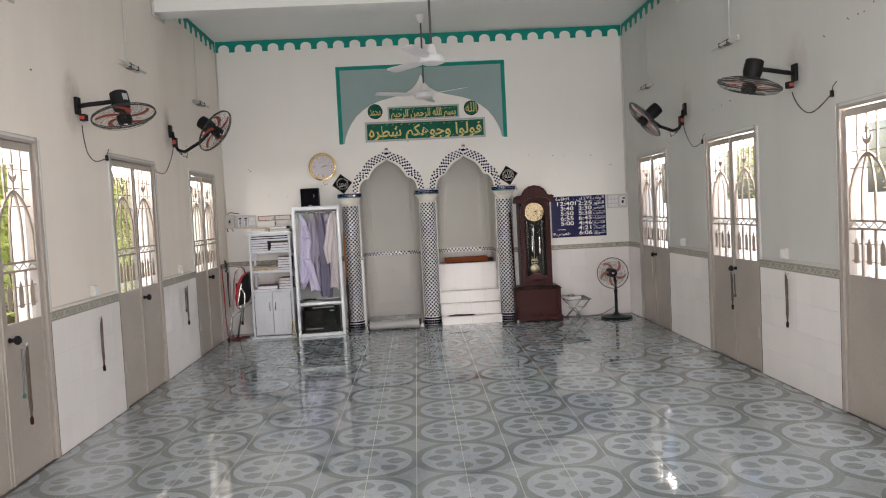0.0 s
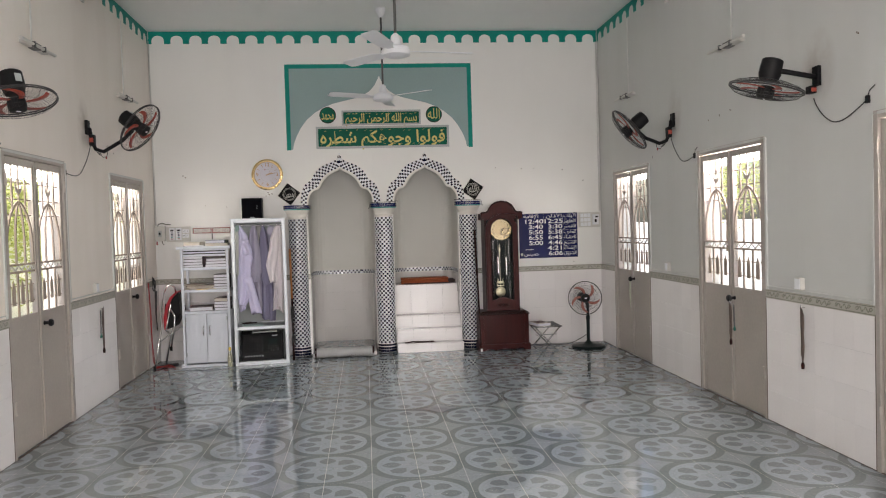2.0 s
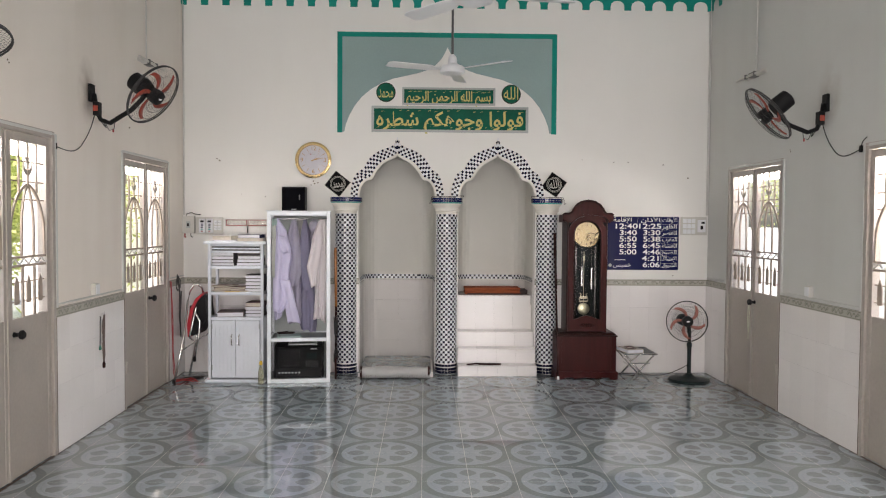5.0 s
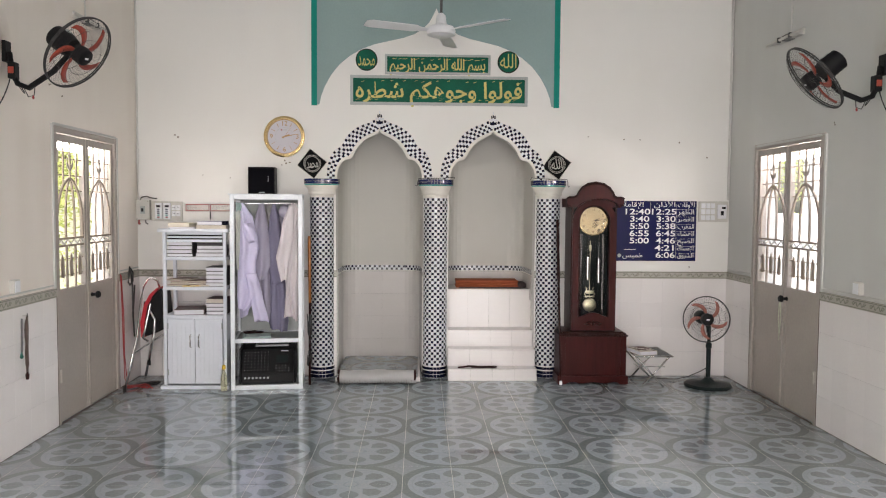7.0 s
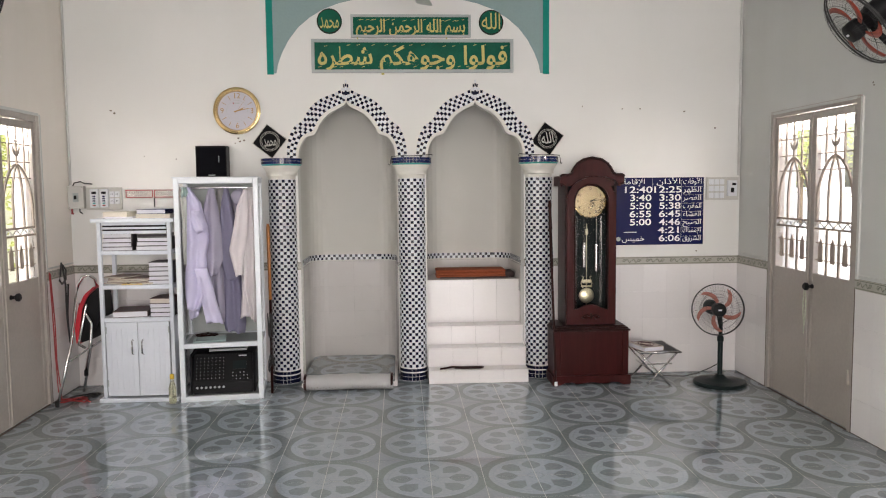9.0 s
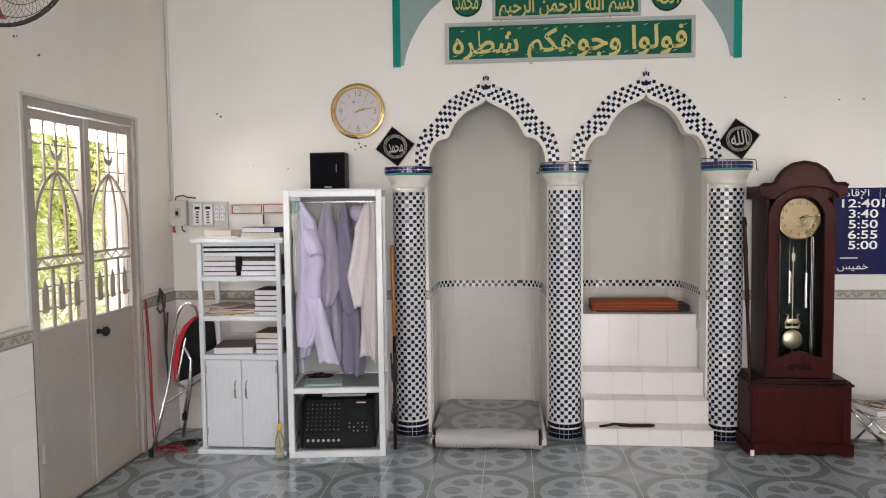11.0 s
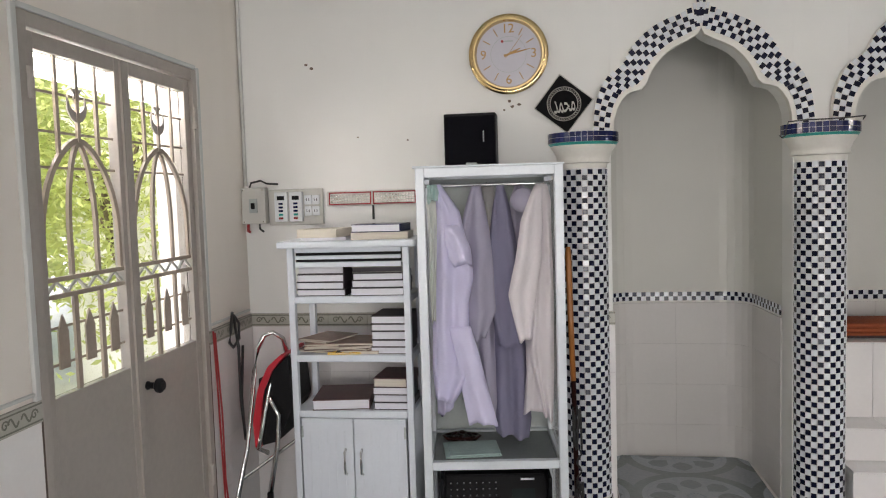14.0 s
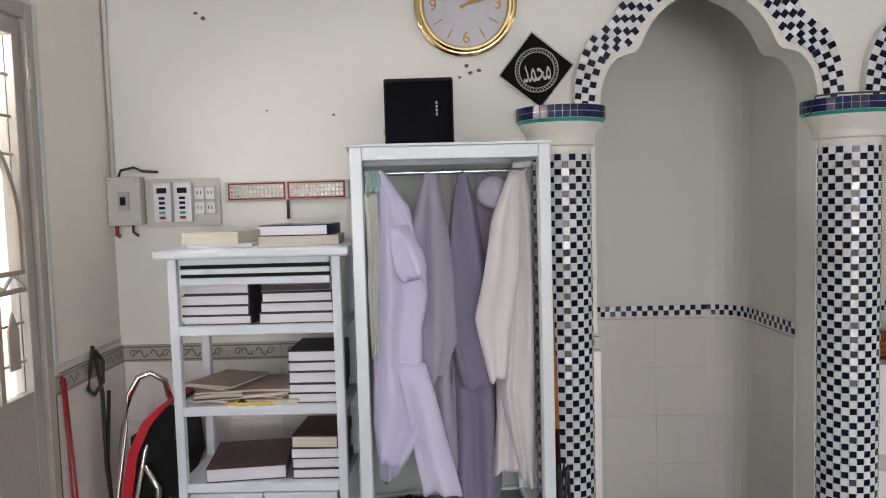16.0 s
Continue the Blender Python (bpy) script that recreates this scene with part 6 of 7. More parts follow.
for i in range(5):
    for j in range(3):
        p = on_panel(0.07 + i * 0.027, 0.08 + j * 0.11)
        part("button", cyl(bmesh.new(), p, p + nrm * 0.006, 0.0045, 0.004, 8), M_SIGNF if (i + j) % 3 else M_BLACK, mx)
part("name_bar", slab(bmesh.new(), [(0.11, 0.88), (0.17, 0.88), (0.17, 0.92), (0.11, 0.92)], 0.001, lambda u, v, w: on_panel(u, v) + nrm * w), M_WPRINT, mx)
dk = thing("document_tray", "grey plastic tray lying on the mixing desk", "tray", inside(0.03, 0.27, 0.343), rz=6.7)
bm = bmesh.new()
box(bm, -0.14, 0.14, -0.10, 0.10, 0, 0.004), box(bm, -0.14, 0.14, -0.10, -0.094, 0.004, 0.016), box(bm, -0.14, -0.134, -0.094, 0.1, 0.004, 0.016), box(bm, 0.134, 0.14, -0.094, 0.1, 0.004, 0.016)
part("tray", bm, M_SIGNF, dk)

# speaker on the wardrobe
sp = thing("speaker", "black cloth-fronted loudspeaker standing on the wardrobe", "speaker", (-1.265, 10.20, 1.676))
part("cabinet", boxm(-0.118, 0.118, -0.06, 0.06, 0, 0.244, 0.006), M_BLACK, sp)
part("grille", boxm(-0.113, 0.113, -0.068, -0.058, 0.012, 0.232, 0.006), surface("black_speaker_cloth", (0.006, 0.006, 0.008), 0.95, fine=300, bump=0.3, spec=0.05), sp)
for k in range(4):
    part("name_mark", boxm(0.059, 0.065, -0.0695, -0.067, 0.115 + 0.013 * k, 0.124 + 0.013 * k), M_SIGNF, sp)
part("label", boxm(-0.02, 0.03, -0.0695, -0.067, 0.013, 0.022), M_SIGNF, sp)
part("side_knob", lathe(bmesh.new(), [(0.01, -0.01), (0.01, 0.01)], 12, (-0.122, 0.02, 0.07)), M_CHROME, sp)

# bottle beside the shelf
bo = thing("oil_bottle", "small clear bottle of yellow oil with a yellow cap", "bottle", (-1.515, 9.77, 0))
part("body", lathe(bmesh.new(), [(0.024, 0.0), (0.027, 0.006), (0.027, 0.11), (0.02, 0.14), (0.011, 0.165), (0.011, 0.185)], 20), M_OIL, bo, "", 40)
part("cap", lathe(bmesh.new(), [(0.015, 0.185), (0.015, 0.212), (0.010, 0.22)], 16), M_YELLOW, bo, "yellow screw cap", 40)

# ---- electric boxes and lamp strip on the end wall ----
eb = thing("breaker_box", "small grey-white breaker box on the wall", "electric box", (-2.372, BACK, 1.44))
part("case", boxm(-0.062, 0.062, -0.055, 0, 0, 0.18, 0.006), M_WHITEPL, eb)
part("breaker", boxm(-0.02, 0.022, -0.06, -0.054, 0.055, 0.125, 0.002), M_SIGNF, eb, "grey breaker switch")
part("lever", boxm(-0.008, 0.01, -0.07, -0.059, 0.075, 0.105, 0.002), M_BLACK, eb)
for x in (-0.05, 0.05):
    for z in (0.012, 0.168):
        part("screw", lathe(bmesh.new(), [(0.004, 0.054), (0.004, 0.057)], 8, (x, 0, z), "Y"), M_CHROME, eb)
part("cable_stub", tube(bmesh.new(), [(-0.04, -0.03, 0.0), (-0.042, -0.03, -0.035), (-0.03, -0.03, -0.04)], 0.008, 8), M_RED, eb, "red taped cable end")
part("cable_stub", tube(bmesh.new(), [(0.02, -0.03, 0.0), (0.02, -0.03, -0.025), (0.04, -0.03, -0.04)], 0.005, 8), M_WIRE, eb)
part("cable", tube(bmesh.new(), [(-0.03, -0.02, 0.18), (-0.02, -0.02, 0.205), (0.03, -0.02, 0.215), (0.06, -0.02, 0.20), (0.12, -0.02, 0.195)], 0.005, 6), M_WIRE, eb, "", True)
ep = thing("fan_control_panel", "white switch panel with two fan regulators and sockets", "switch panel", (-2.165, BACK, 1.43))
part("plate", boxm(-0.14, 0.14, -0.02, 0, 0, 0.178, 0.004), M_WHITEPL, ep)
for x in (-0.068, 0.008):
    r = part("regulator", boxm(x - 0.033, x + 0.033, -0.045, -0.02, 0.018, 0.165, 0.004), M_WHITEMET, ep)
    part("name_label", boxm(x - 0.018, x + 0.018, -0.0465, -0.044, 0.125, 0.145), M_BLACK, r)
    for k, mt in enumerate((M_RED, M_TEAL, M_BLUE, M_BLUE, M_BLUE)):
        part("button", boxm(x - 0.011, x + 0.011, -0.050, -0.044, 0.03 + k * 0.018, 0.04 + k * 0.018, 0.002), mt, r)
for x in (0.068, 0.108):
    for z in (0.045, 0.10):
        s_ = part("socket", boxm(x - 0.018, x + 0.018, -0.036, -0.02, z, z + 0.046, 0.003), M_WHITEMET, ep)
        for d in (-0.006, 0.006):
            part("slot", boxm(x + d - 0.0015, x + d + 0.0015, -0.0365, -0.0355, z + 0.018, z + 0.03), M_BLACK, s_)
ls = thing("led_strip_lamp", "long emergency lamp with two red-edged panels, switched off", "lamp", (-1.772, BACK, 1.515))
ls.matrix_basis = pose(-1.772, BACK, 1.518) @ Matrix.Diagonal((0.94, 1, 1, 1))
part("case", boxm(-0.245, 0.245, -0.03, 0, 0, 0.072, 0.004), M_WHITEPL, ls)
for x in (-0.118, 0.118):
    bm = bmesh.new()
    for z in (0.008, 0.064):
        box(bm, x - 0.11, x + 0.11, -0.034, -0.029, z - 0.003, z + 0.003)
    for q in (-0.11, 0.11):
        box(bm, x + q - 0.003, x + q + 0.003, -0.034, -0.029, 0.005, 0.067)
    part("red_edge", bm, M_RED, ls)
    bm = bmesh.new()
    for i in range(14):
        for j in range(3):
            box(bm, x - 0.098 + i * 0.0151 - 0.005, x - 0.098 + i * 0.0151 + 0.005, -0.033, -0.0295, 0.014 + j * 0.0155, 0.025 + j * 0.0155)
    tagged(part("lens_grid", bm, M_CHROME, ls), kind="stuff")
part("cord", tube(bmesh.new(), [(0.0, -0.015, 0.0), (0.0, -0.015, -0.07)], 0.006, 8), M_WIRE, ls)
e2 = thing("switch_panel", "white switch and breaker panel on the wall", "switch panel", (2.885, BACK, 1.455))
part("plate", boxm(-0.138, 0.138, -0.022, 0, 0, 0.19, 0.004), M_WHITEPL, e2)
for i in range(3):
    for j in range(3):
        part("socket", boxm(-0.118 + i * 0.045, -0.08 + i * 0.045, -0.034, -0.022, 0.015 + j * 0.056, 0.06 + j * 0.056, 0.003), M_WHITEMET, e2)
part("breaker", boxm(0.035, 0.115, -0.045, -0.022, 0.03, 0.16, 0.003), M_WHITEMET, e2)
part("breaker_switch", boxm(0.06, 0.085, -0.055, -0.044, 0.06, 0.10, 0.002), M_BLACK, e2)
part("breaker_label", boxm(0.07, 0.105, -0.0465, -0.0445, 0.12, 0.14), M_BLACK, e2)

# ---- folded chair in the corner ----
fc = thing("folding_chair", "folded chrome chair with a red seat leaning in the corner", "chair", (-2.27, 10.0, 0))
R = 0.011
part("back_loop", tube(bmesh.new(), [(-0.07, -0.26, 0.0), (-0.04, -0.05, 0.42), (-0.03, 0.05, 0.76), (-0.02, 0.08, 0.86), (0.01, 0.09, 0.92), (0.05, 0.10, 0.935), (0.09, 0.12, 0.90), (0.10, 0.14, 0.82), (0.08, 0.16, 0.74), (0.05, 0.16, 0.70)], R, 10), M_CHROME, fc, "bent chrome back frame", True)
part("rear_leg", tube(bmesh.new(), [(-0.05, 0.16, 0.0), (0.02, 0.16, 0.36), (0.06, 0.15, 0.70)], R, 10), M_CHROME, fc, "", True)
part("seat_frame", tube(bmesh.new(), [(0.16, 0.03, 0.84), (0.10, 0.0, 0.79), (0.07, -0.02, 0.70), (0.03, -0.04, 0.50), (0.01, -0.04, 0.42), (0.03, 0.02, 0.38)], R, 10), M_CHROME, fc, "", True)
part("front_leg", tube(bmesh.new(), [(0.08, -0.05, 0.66), (0.12, -0.05, 0.58), (0.11, -0.06, 0.44), (0.07, -0.07, 0.22)], R, 10), M_CHROME, fc, "", True)
part("rubber_foot", lathe(bmesh.new(), [(0.015, 0.0), (0.015, 0.04), (0.011, 0.045)], 12, (0.07, -0.07, 0.185)), M_BLACK, fc)
part("rubber_foot", lathe(bmesh.new(), [(0.015, 0.0), (0.015, 0.04), (0.011, 0.045)], 12, (-0.07, -0.26, 0.0)), M_BLACK, fc)
part("stretcher", tube(bmesh.new(), [(-0.045, -0.10, 0.30), (0.20, 0.06, 0.46)], 0.008, 8), M_CHROME, fc)
bm = slab(bmesh.new(), [(-0.005, 0.42), (-0.012, 0.55), (0.02, 0.70), (0.07, 0.80), (0.14, 0.86), (0.155, 0.85), (0.09, 0.785), (0.045, 0.69), (0.02, 0.55), (0.022, 0.42)], 0.30, lambda u, v, w: (u, -0.045 + w, v))
bmesh.ops.bevel(bm, geom=list(bm.edges), offset=0.006, segments=2, affect="EDGES")
part("seat_cushion", bm, M_REDV, fc, "red vinyl cushion")
part("seat_pan", slab(bmesh.new(), [(0.024, 0.43), (0.024, 0.55), (0.048, 0.69), (0.092, 0.78), (0.16, 0.845), (0.18, 0.62), (0.10, 0.45)], 0.26, lambda u, v, w: (u, -0.025 + w, v)), M_BLACK, fc, "black seat underside")
part("back_rest", slab(bmesh.new(), [(-0.03, 0.42), (0.02, 0.42), (0.035, 0.70), (-0.015, 0.72)], 0.05, lambda u, v, w: (u, 0.06 + w, v)), M_BLACK, fc)

# ---- cables in the corner ----
rnd = random.Random(33)
pipe("red_cable", [(LEFT + 0.02, 9.875, 0.98), (LEFT + 0.028, 9.875, 0.7), (LEFT + 0.03, 9.885, 0.35), (LEFT + 0.04, 9.88, 0.08), (LEFT + 0.07, 9.87, 0.012)] + [(LEFT + 0.10 + 0.13 * (k / 24) + 0.07 * math.sin(k * 1.1), 9.87 + 0.06 * math.cos(k * 0.9), 0.010 + 0.006 * (k % 3)) for k in range(25)], 0.0045, M_RED, "red cable hanging from the wall and heaped on the floor", "cable").matrix_basis = LTURN
pipe("red_cable", [(LEFT + 0.02, 9.89, 0.97), (LEFT + 0.032, 9.90, 0.6), (LEFT + 0.034, 9.895, 0.3), (LEFT + 0.05, 9.91, 0.012), (LEFT + 0.16, 9.95, 0.010)], 0.0045, M_RED, "red cable hanging down the wall", "cable").matrix_basis = LTURN
pipe("extension_cable", [(LEFT + 0.015, 10.10, 1.03), (LEFT + 0.03, 10.04, 0.95), (LEFT + 0.03, 10.02, 0.90), (LEFT + 0.03, 10.06, 0.87), (LEFT + 0.035, 10.12, 0.90), (LEFT + 0.03, 10.14, 0.97), (LEFT + 0.02, 10.10, 1.02), (LEFT + 0.03, 10.12, 0.86), (LEFT + 0.03, 10.12, 0.6), (LEFT + 0.035, 10.14, 0.4), (LEFT + 0.03, 10.13, 0.62), (LEFT + 0.035, 10.16, 0.86)], 0.007, M_WIRE, "looped black cord hanging from a wall nail", "cable").matrix_basis = LTURN
pipe("black_cable", [(LEFT + 0.18 + 0.10 * math.sin(k * 0.8), 9.98 + 0.10 * math.cos(k * 0.7), 0.006 + 0.005 * (k % 2)) for k in range(20)], 0.005, M_WIRE, "tangle of black cable on the floor", "cable").matrix_basis = LTURN

# ---- small things on the side walls ----
M_BEAD = surface("brown_beads", (0.11, 0.075, 0.06), 0.5, var=0.4, scale=30, fine=200, bump=0.4)
M_DTEAL = surface("dark_teal_thread", (0.01, 0.12, 0.09), 0.7, var=0.2)


def hung_stick(x, y, z1, z0, label, cord=False):
    s = 1 if x < 0 else -1
    t = thing("hung_beads", label, "prayer beads", (x, y, z1), "beads on wall hooks")
    part("hook", tube(bmesh.new(), [(s * 0.008, 0, 0.0), (s * 0.035, 0, 0.0), (s * 0.038, 0, 0.018)], 0.004, 6), M_CHROME, t)
    L = z1 - z0
    pts = [(s * 0.03, 0.012, 0)] + [(s * 0.03, 0.009 + 0.003 * math.sin(k), -L * k / 8) for k in range(1, 8)] + [(s * 0.03, 0.0, -L)] + [(s * 0.03, -0.009 + 0.003 * math.sin(k * 2), -L * (8 - k) / 8) for k in range(1, 8)]
    part("string", tube(bmesh.new(), pts, 0.007, 6, True), M_BEAD, t, "", True)
    if cord:
        part("string", tube(bmesh.new(), [(s * 0.03, -0.055, -0.01), (s * 0.03, -0.06, -L * 0.5), (s * 0.03, -0.065, -L * 0.62)], 0.006, 6), M_DARKROD, t)
        part("tassel", lathe(bmesh.new(), [(0.004, 0), (0.012, -0.03), (0.006, -0.04)], 8, (s * 0.03, -0.065, -L * 0.62)), M_DTEAL, t, "dark teal tassel")
    part("tassel", lathe(bmesh.new(), [(0.005, 0.0), (0.013, -0.02), (0.010, -0.05)], 8, (s * 0.03, 0, -L)), M_WOODD, t)
    return t


hung_stick(on_left(8.23) + 0.01, 8.23, 0.86, 0.50, "brown prayer beads hanging on the tiled wall", True)
hung_stick(on_left(5.93) + 0.01, 5.93, 0.84, 0.48, "dark prayer beads hanging on the tiled wall")
hung_stick(RIGHT - 0.01, 5.86, 0.90, 0.53, "dark prayer beads hanging on the tiled wall")
def knob_cord(x, y, z1, z0, label):
    """A loop of thin pale cord over a door knob."""
    t = thing("knob_cord", label, "cord", (x, y, z1))
    L = z1 - z0
    pts = [(0, 0.016 * math.sin(math.pi * k / 8) + 0.003, -L * k / 8) for k in range(9)] + [(0, -0.012 * math.sin(math.pi * k / 8) - 0.003, -L * k / 8) for k in range(8, -1, -1)]
    part("loop", tube(bmesh.new(), pts, 0.0045, 6, True), M_CORD, t, "", True)
    part("tail", tube(bmesh.new(), [(0, 0, -L), (0.002, 0.008, -L - 0.03), (0, 0.004, -L - 0.06)], 0.004, 6), M_CORD, t, "", True)


M_CORD = surface("pale_green_cord", (0.52, 0.55, 0.44), 0.8, var=0.2, scale=30, bump=0.2)
knob_cord(RIGHT - 0.050, 9.20, 0.875, 0.60, "pale greenish cord looped over the door knob")
hung_stick(RIGHT - 0.035, 6.83, 0.84, 0.55, "olive cord hanging from the door knob", True)
hung_stick(RIGHT - 0.035, 4.535, 0.82, 0.48, "brown cord hanging from the door knob", True)
hung_stick(on_left(4.73) + 0.035, 4.73, 0.84, 0.40, "brown cord hanging from the door knob", True)


def wall_socket(x, y, z):
    s = 1 if x < 0 else -1
    t = thing("wall_socket", "small white socket box above the tile border", "socket", (x, y, z), "socket boxes")
    part("box", boxm(0, s * 0.035, -0.035, 0.035, 0, 0.085, 0.004), M_WHITEPL, t)
    part("cover", boxm(s * 0.035, s * 0.040, -0.03, 0.03, 0.006, 0.078, 0.002), M_WHITEMET, t)


wall_socket(on_left(8.14), 8.14, 1.015)
wall_socket(on_left(5.90), 5.90, 1.015)
wall_socket(RIGHT, 5.92, 1.015)
wall_socket(RIGHT, 8.20, 1.015)

# thin ledge and edge strips round the painted fields of the side walls
for nm, x, s in (("trim_field_left", LEFT, 1), ("trim_field_right", RIGHT, -1)):
    bm = bmesh.new()
    off, head = (LEFT_OFF, DH * LEFT_TALL) if x < 0 else (0.0, DH)
    d0, d1, d2 = (q + off for q in SIDE_DOORS)
    for a, b in ((2.0, d2 - DW / 2), (d2 + DW / 2, d1 - DW / 2), (d1 + DW / 2, d0 - DW / 2), (d0 + DW / 2, BACK)):
        box(bm, x, x + s * 0.014, a + 0.028, b - 0.028, 1.002, 1.012, 0.002)
    for c in (d0, d1, d2):
        for q in (-1, 1):
            box(bm, x, x + s * 0.014, c + q * (DW / 2 + 0.002), c + q * (DW / 2 + 0.026), BAND1, head + 0.012, 0.003)
        box(bm, x, x + s * 0.012, c - DW / 2, c + DW / 2, head + 0.001, head + 0.02, 0.003)
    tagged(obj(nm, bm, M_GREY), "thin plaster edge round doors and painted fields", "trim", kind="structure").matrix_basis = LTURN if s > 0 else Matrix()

# nail holes and stains on the walls
def mark(x, y, z, r, n):
    bm = bmesh.new()
    rnd = random.Random(int(z * 1000))
    for _ in range(n):
        dx, dz = rnd.gauss(0, r * 2), rnd.gauss(0, r)
        pts = [(dx + r * rnd.uniform(0.5, 1.2) * math.cos(2 * math.pi * k / 7), dz + r * rnd.uniform(0.4, 1.0) * math.sin(2 * math.pi * k / 7)) for k in range(7)]
        slab(bm, pts, 0.0015 + 0.0004 * _, (lambda u, v, w: (x + u, y - w, z + v)) if abs(y - BACK) < 0.01 else ((lambda u, v, w: (x + w, y + u, z + v)) if x < 0 else (lambda u, v, w: (x - w, y + u, z + v))))
    tagged(obj("wall_mark", bm, M_STAIN), "small brown nail mark on the wall paint", "stain", group="nail marks", kind="structure")


for x, z, r, n in ((-1.08, 1.985, 0.010, 3), (-1.12, 1.955, 0.007, 1), (-2.07, 2.20, 0.010, 2), (2.05, 2.20, 0.008, 1), (2.20, 2.20, 0.008, 1), (2.56, 2.19, 0.008, 1), (1.70, 2.24, 0.007, 1), (2.85, 2.06, 0.009, 1), (2.66, 1.03, 0.008, 1), (-1.85, 1.86, 0.006, 1), (-1.6, 1.84, 0.006, 1)):
    mark(x, BACK, z, r, n)
for y, z in ((5.3, 2.62), (5.0, 2.66), (4.85, 2.67), (6.9, 2.40), (7.1, 2.38), (7.3, 2.37), (4.7, 2.70), (8.6, 2.16), (5.6, 3.0)):
    mark(RIGHT, y, z, 0.008, 2)
for y, z in ((7.0, 2.5), (8.9, 2.35), (8.7, 2.4), (5.2, 2.6), (6.4, 2.55)):
    mark(on_left(y), y, z, 0.008, 2)

# dark rusty joint between the door jambs and the tiles
M_RUST = surface("rust_dark_joint", (0.10, 0.07, 0.055), 0.8, var=0.6, scale=9)
for nm, x, s in (("trim_joint_left", LEFT, 1), ("trim_joint_right", RIGHT, -1)):
    bm = bmesh.new()
    for c in (q + (LEFT_OFF if x < 0 else 0.0) for q in SIDE_DOORS):
        for q in (-1, 1):
            box(bm, x, x + s * 0.0115, c + q * (DW / 2 - 0.001), c + q * (DW / 2 + 0.006), 0.0, BAND0 + 0.01)
    box(bm, x, x + s * 0.0108, 2.0, BACK - 0.02, 0.0005, 0.005)
    tagged(obj(nm, bm, M_RUST), "dark stained joint beside doors and along the floor", "trim", kind="structure").matrix_basis = LTURN if s > 0 else Matrix()

# ---- floor tiles, wall tiles and mosaic: pieces, last ----
TS = PITCH / 2
me_bm = boxm(-TS / 2 + 0.0016, TS / 2 - 0.0016, -TS / 2 + 0.0016, TS / 2 - 0.0016, -0.004, 0.0, 0.0)
tile_me = bpy.data.meshes.new("floor_tile")
me_bm.to_mesh(tile_me)
me_bm.free()
tile_me.materials.append(M_FLOOR)
rest = bmesh.new()
count = 0
nx0, nx1 = math.floor((LEFT - CX) / TS), math.ceil((RIGHT - CX) / TS)
for j in range(math.floor((FRONT - CY) / TS), math.ceil((BACK - CY) / TS)):
    for i in range(nx0, nx1):
        x, y = CX + (i + 0.5) * TS, CY + (j + 0.5) * TS
        x0, x1, y0, y1 = max(x - TS / 2 + 0.0016, LEFT), min(x + TS / 2 - 0.0016, RIGHT), y - TS / 2 + 0.0016, min(y + TS / 2 - 0.0016, BACK)
        if x1 - x0 < 0.01 or y1 - y0 < 0.01:
            continue
        if x1 - x0 > TS * 0.98 and y1 - y0 > TS * 0.98 and 5.4 < y and count < 300:
            t = new("floor_tile", tile_me)
            t.parent = floor
            t.location = (x, y, 0)
            count += 1
        else:
            box(rest, x0, x1, y0, y1, -0.004, 0)
for cx in ARCHES:
    for i in range(4):
        for j in range(3):
            a, b = BACK, NY
            box(rest, cx - 0.42 + i * 0.21 + 0.001, cx - 0.21 + i * 0.21 - 0.001, a + j * (b - a) / 3 + 0.001, a + (j + 1) * (b - a) / 3 - 0.001, -0.004, 0)
tagged(part("floor_tiles", rest, M_FLOOR, floor), kind="stuff")

# mosaic of the arches: three rows from the outer edge inwards, as wide as the band is there
for mo, inn, out in mouldings:
    n_pts = len(out)
    line = [((a + c) / 2, (b + d) / 2) for (a, b), (c, d) in zip(out, inn)]
    spans_ = [math.dist(p, q) for p, q in zip(line, line[1:])]
    total = sum(spans_)
    n = 2 * round(total / 0.0245 / 2) + 1
    for i in range(n):
        far, k = total * (i + 0.5) / n, 0
        while k < n_pts - 2 and far > spans_[k]:
            far -= spans_[k]
            k += 1
        q = far / spans_[k]
        o = Vector(out[k]).lerp(Vector(out[k + 1]), q)
        w = Vector(inn[k]).lerp(Vector(inn[k + 1]), q)
        d = Vector(line[k + 1]) - Vector(line[k])
        side = w - o
        thick = side.length * 0.80
        rows_ = max(3, round(thick / 0.027))
        a = math.degrees(math.atan2(side.y, side.x)) + 90
        for row in range(rows_):
            c = o + side * (0.80 * (row + 0.5) / rows_)
            t = new("mosaic_tile", tile_mesh[(i + row) % 2])
            t.parent = mo
            t.matrix_basis = pose(c.x, -0.0405 - 0.0003 * (i % 3), c.y, 0, -a, 0) @ Matrix.Diagonal((0.96 if abs(o.x) > 0.04 or row * 2 >= rows_ else 0.5, 1, thick / rows_ / 0.0252, 1))

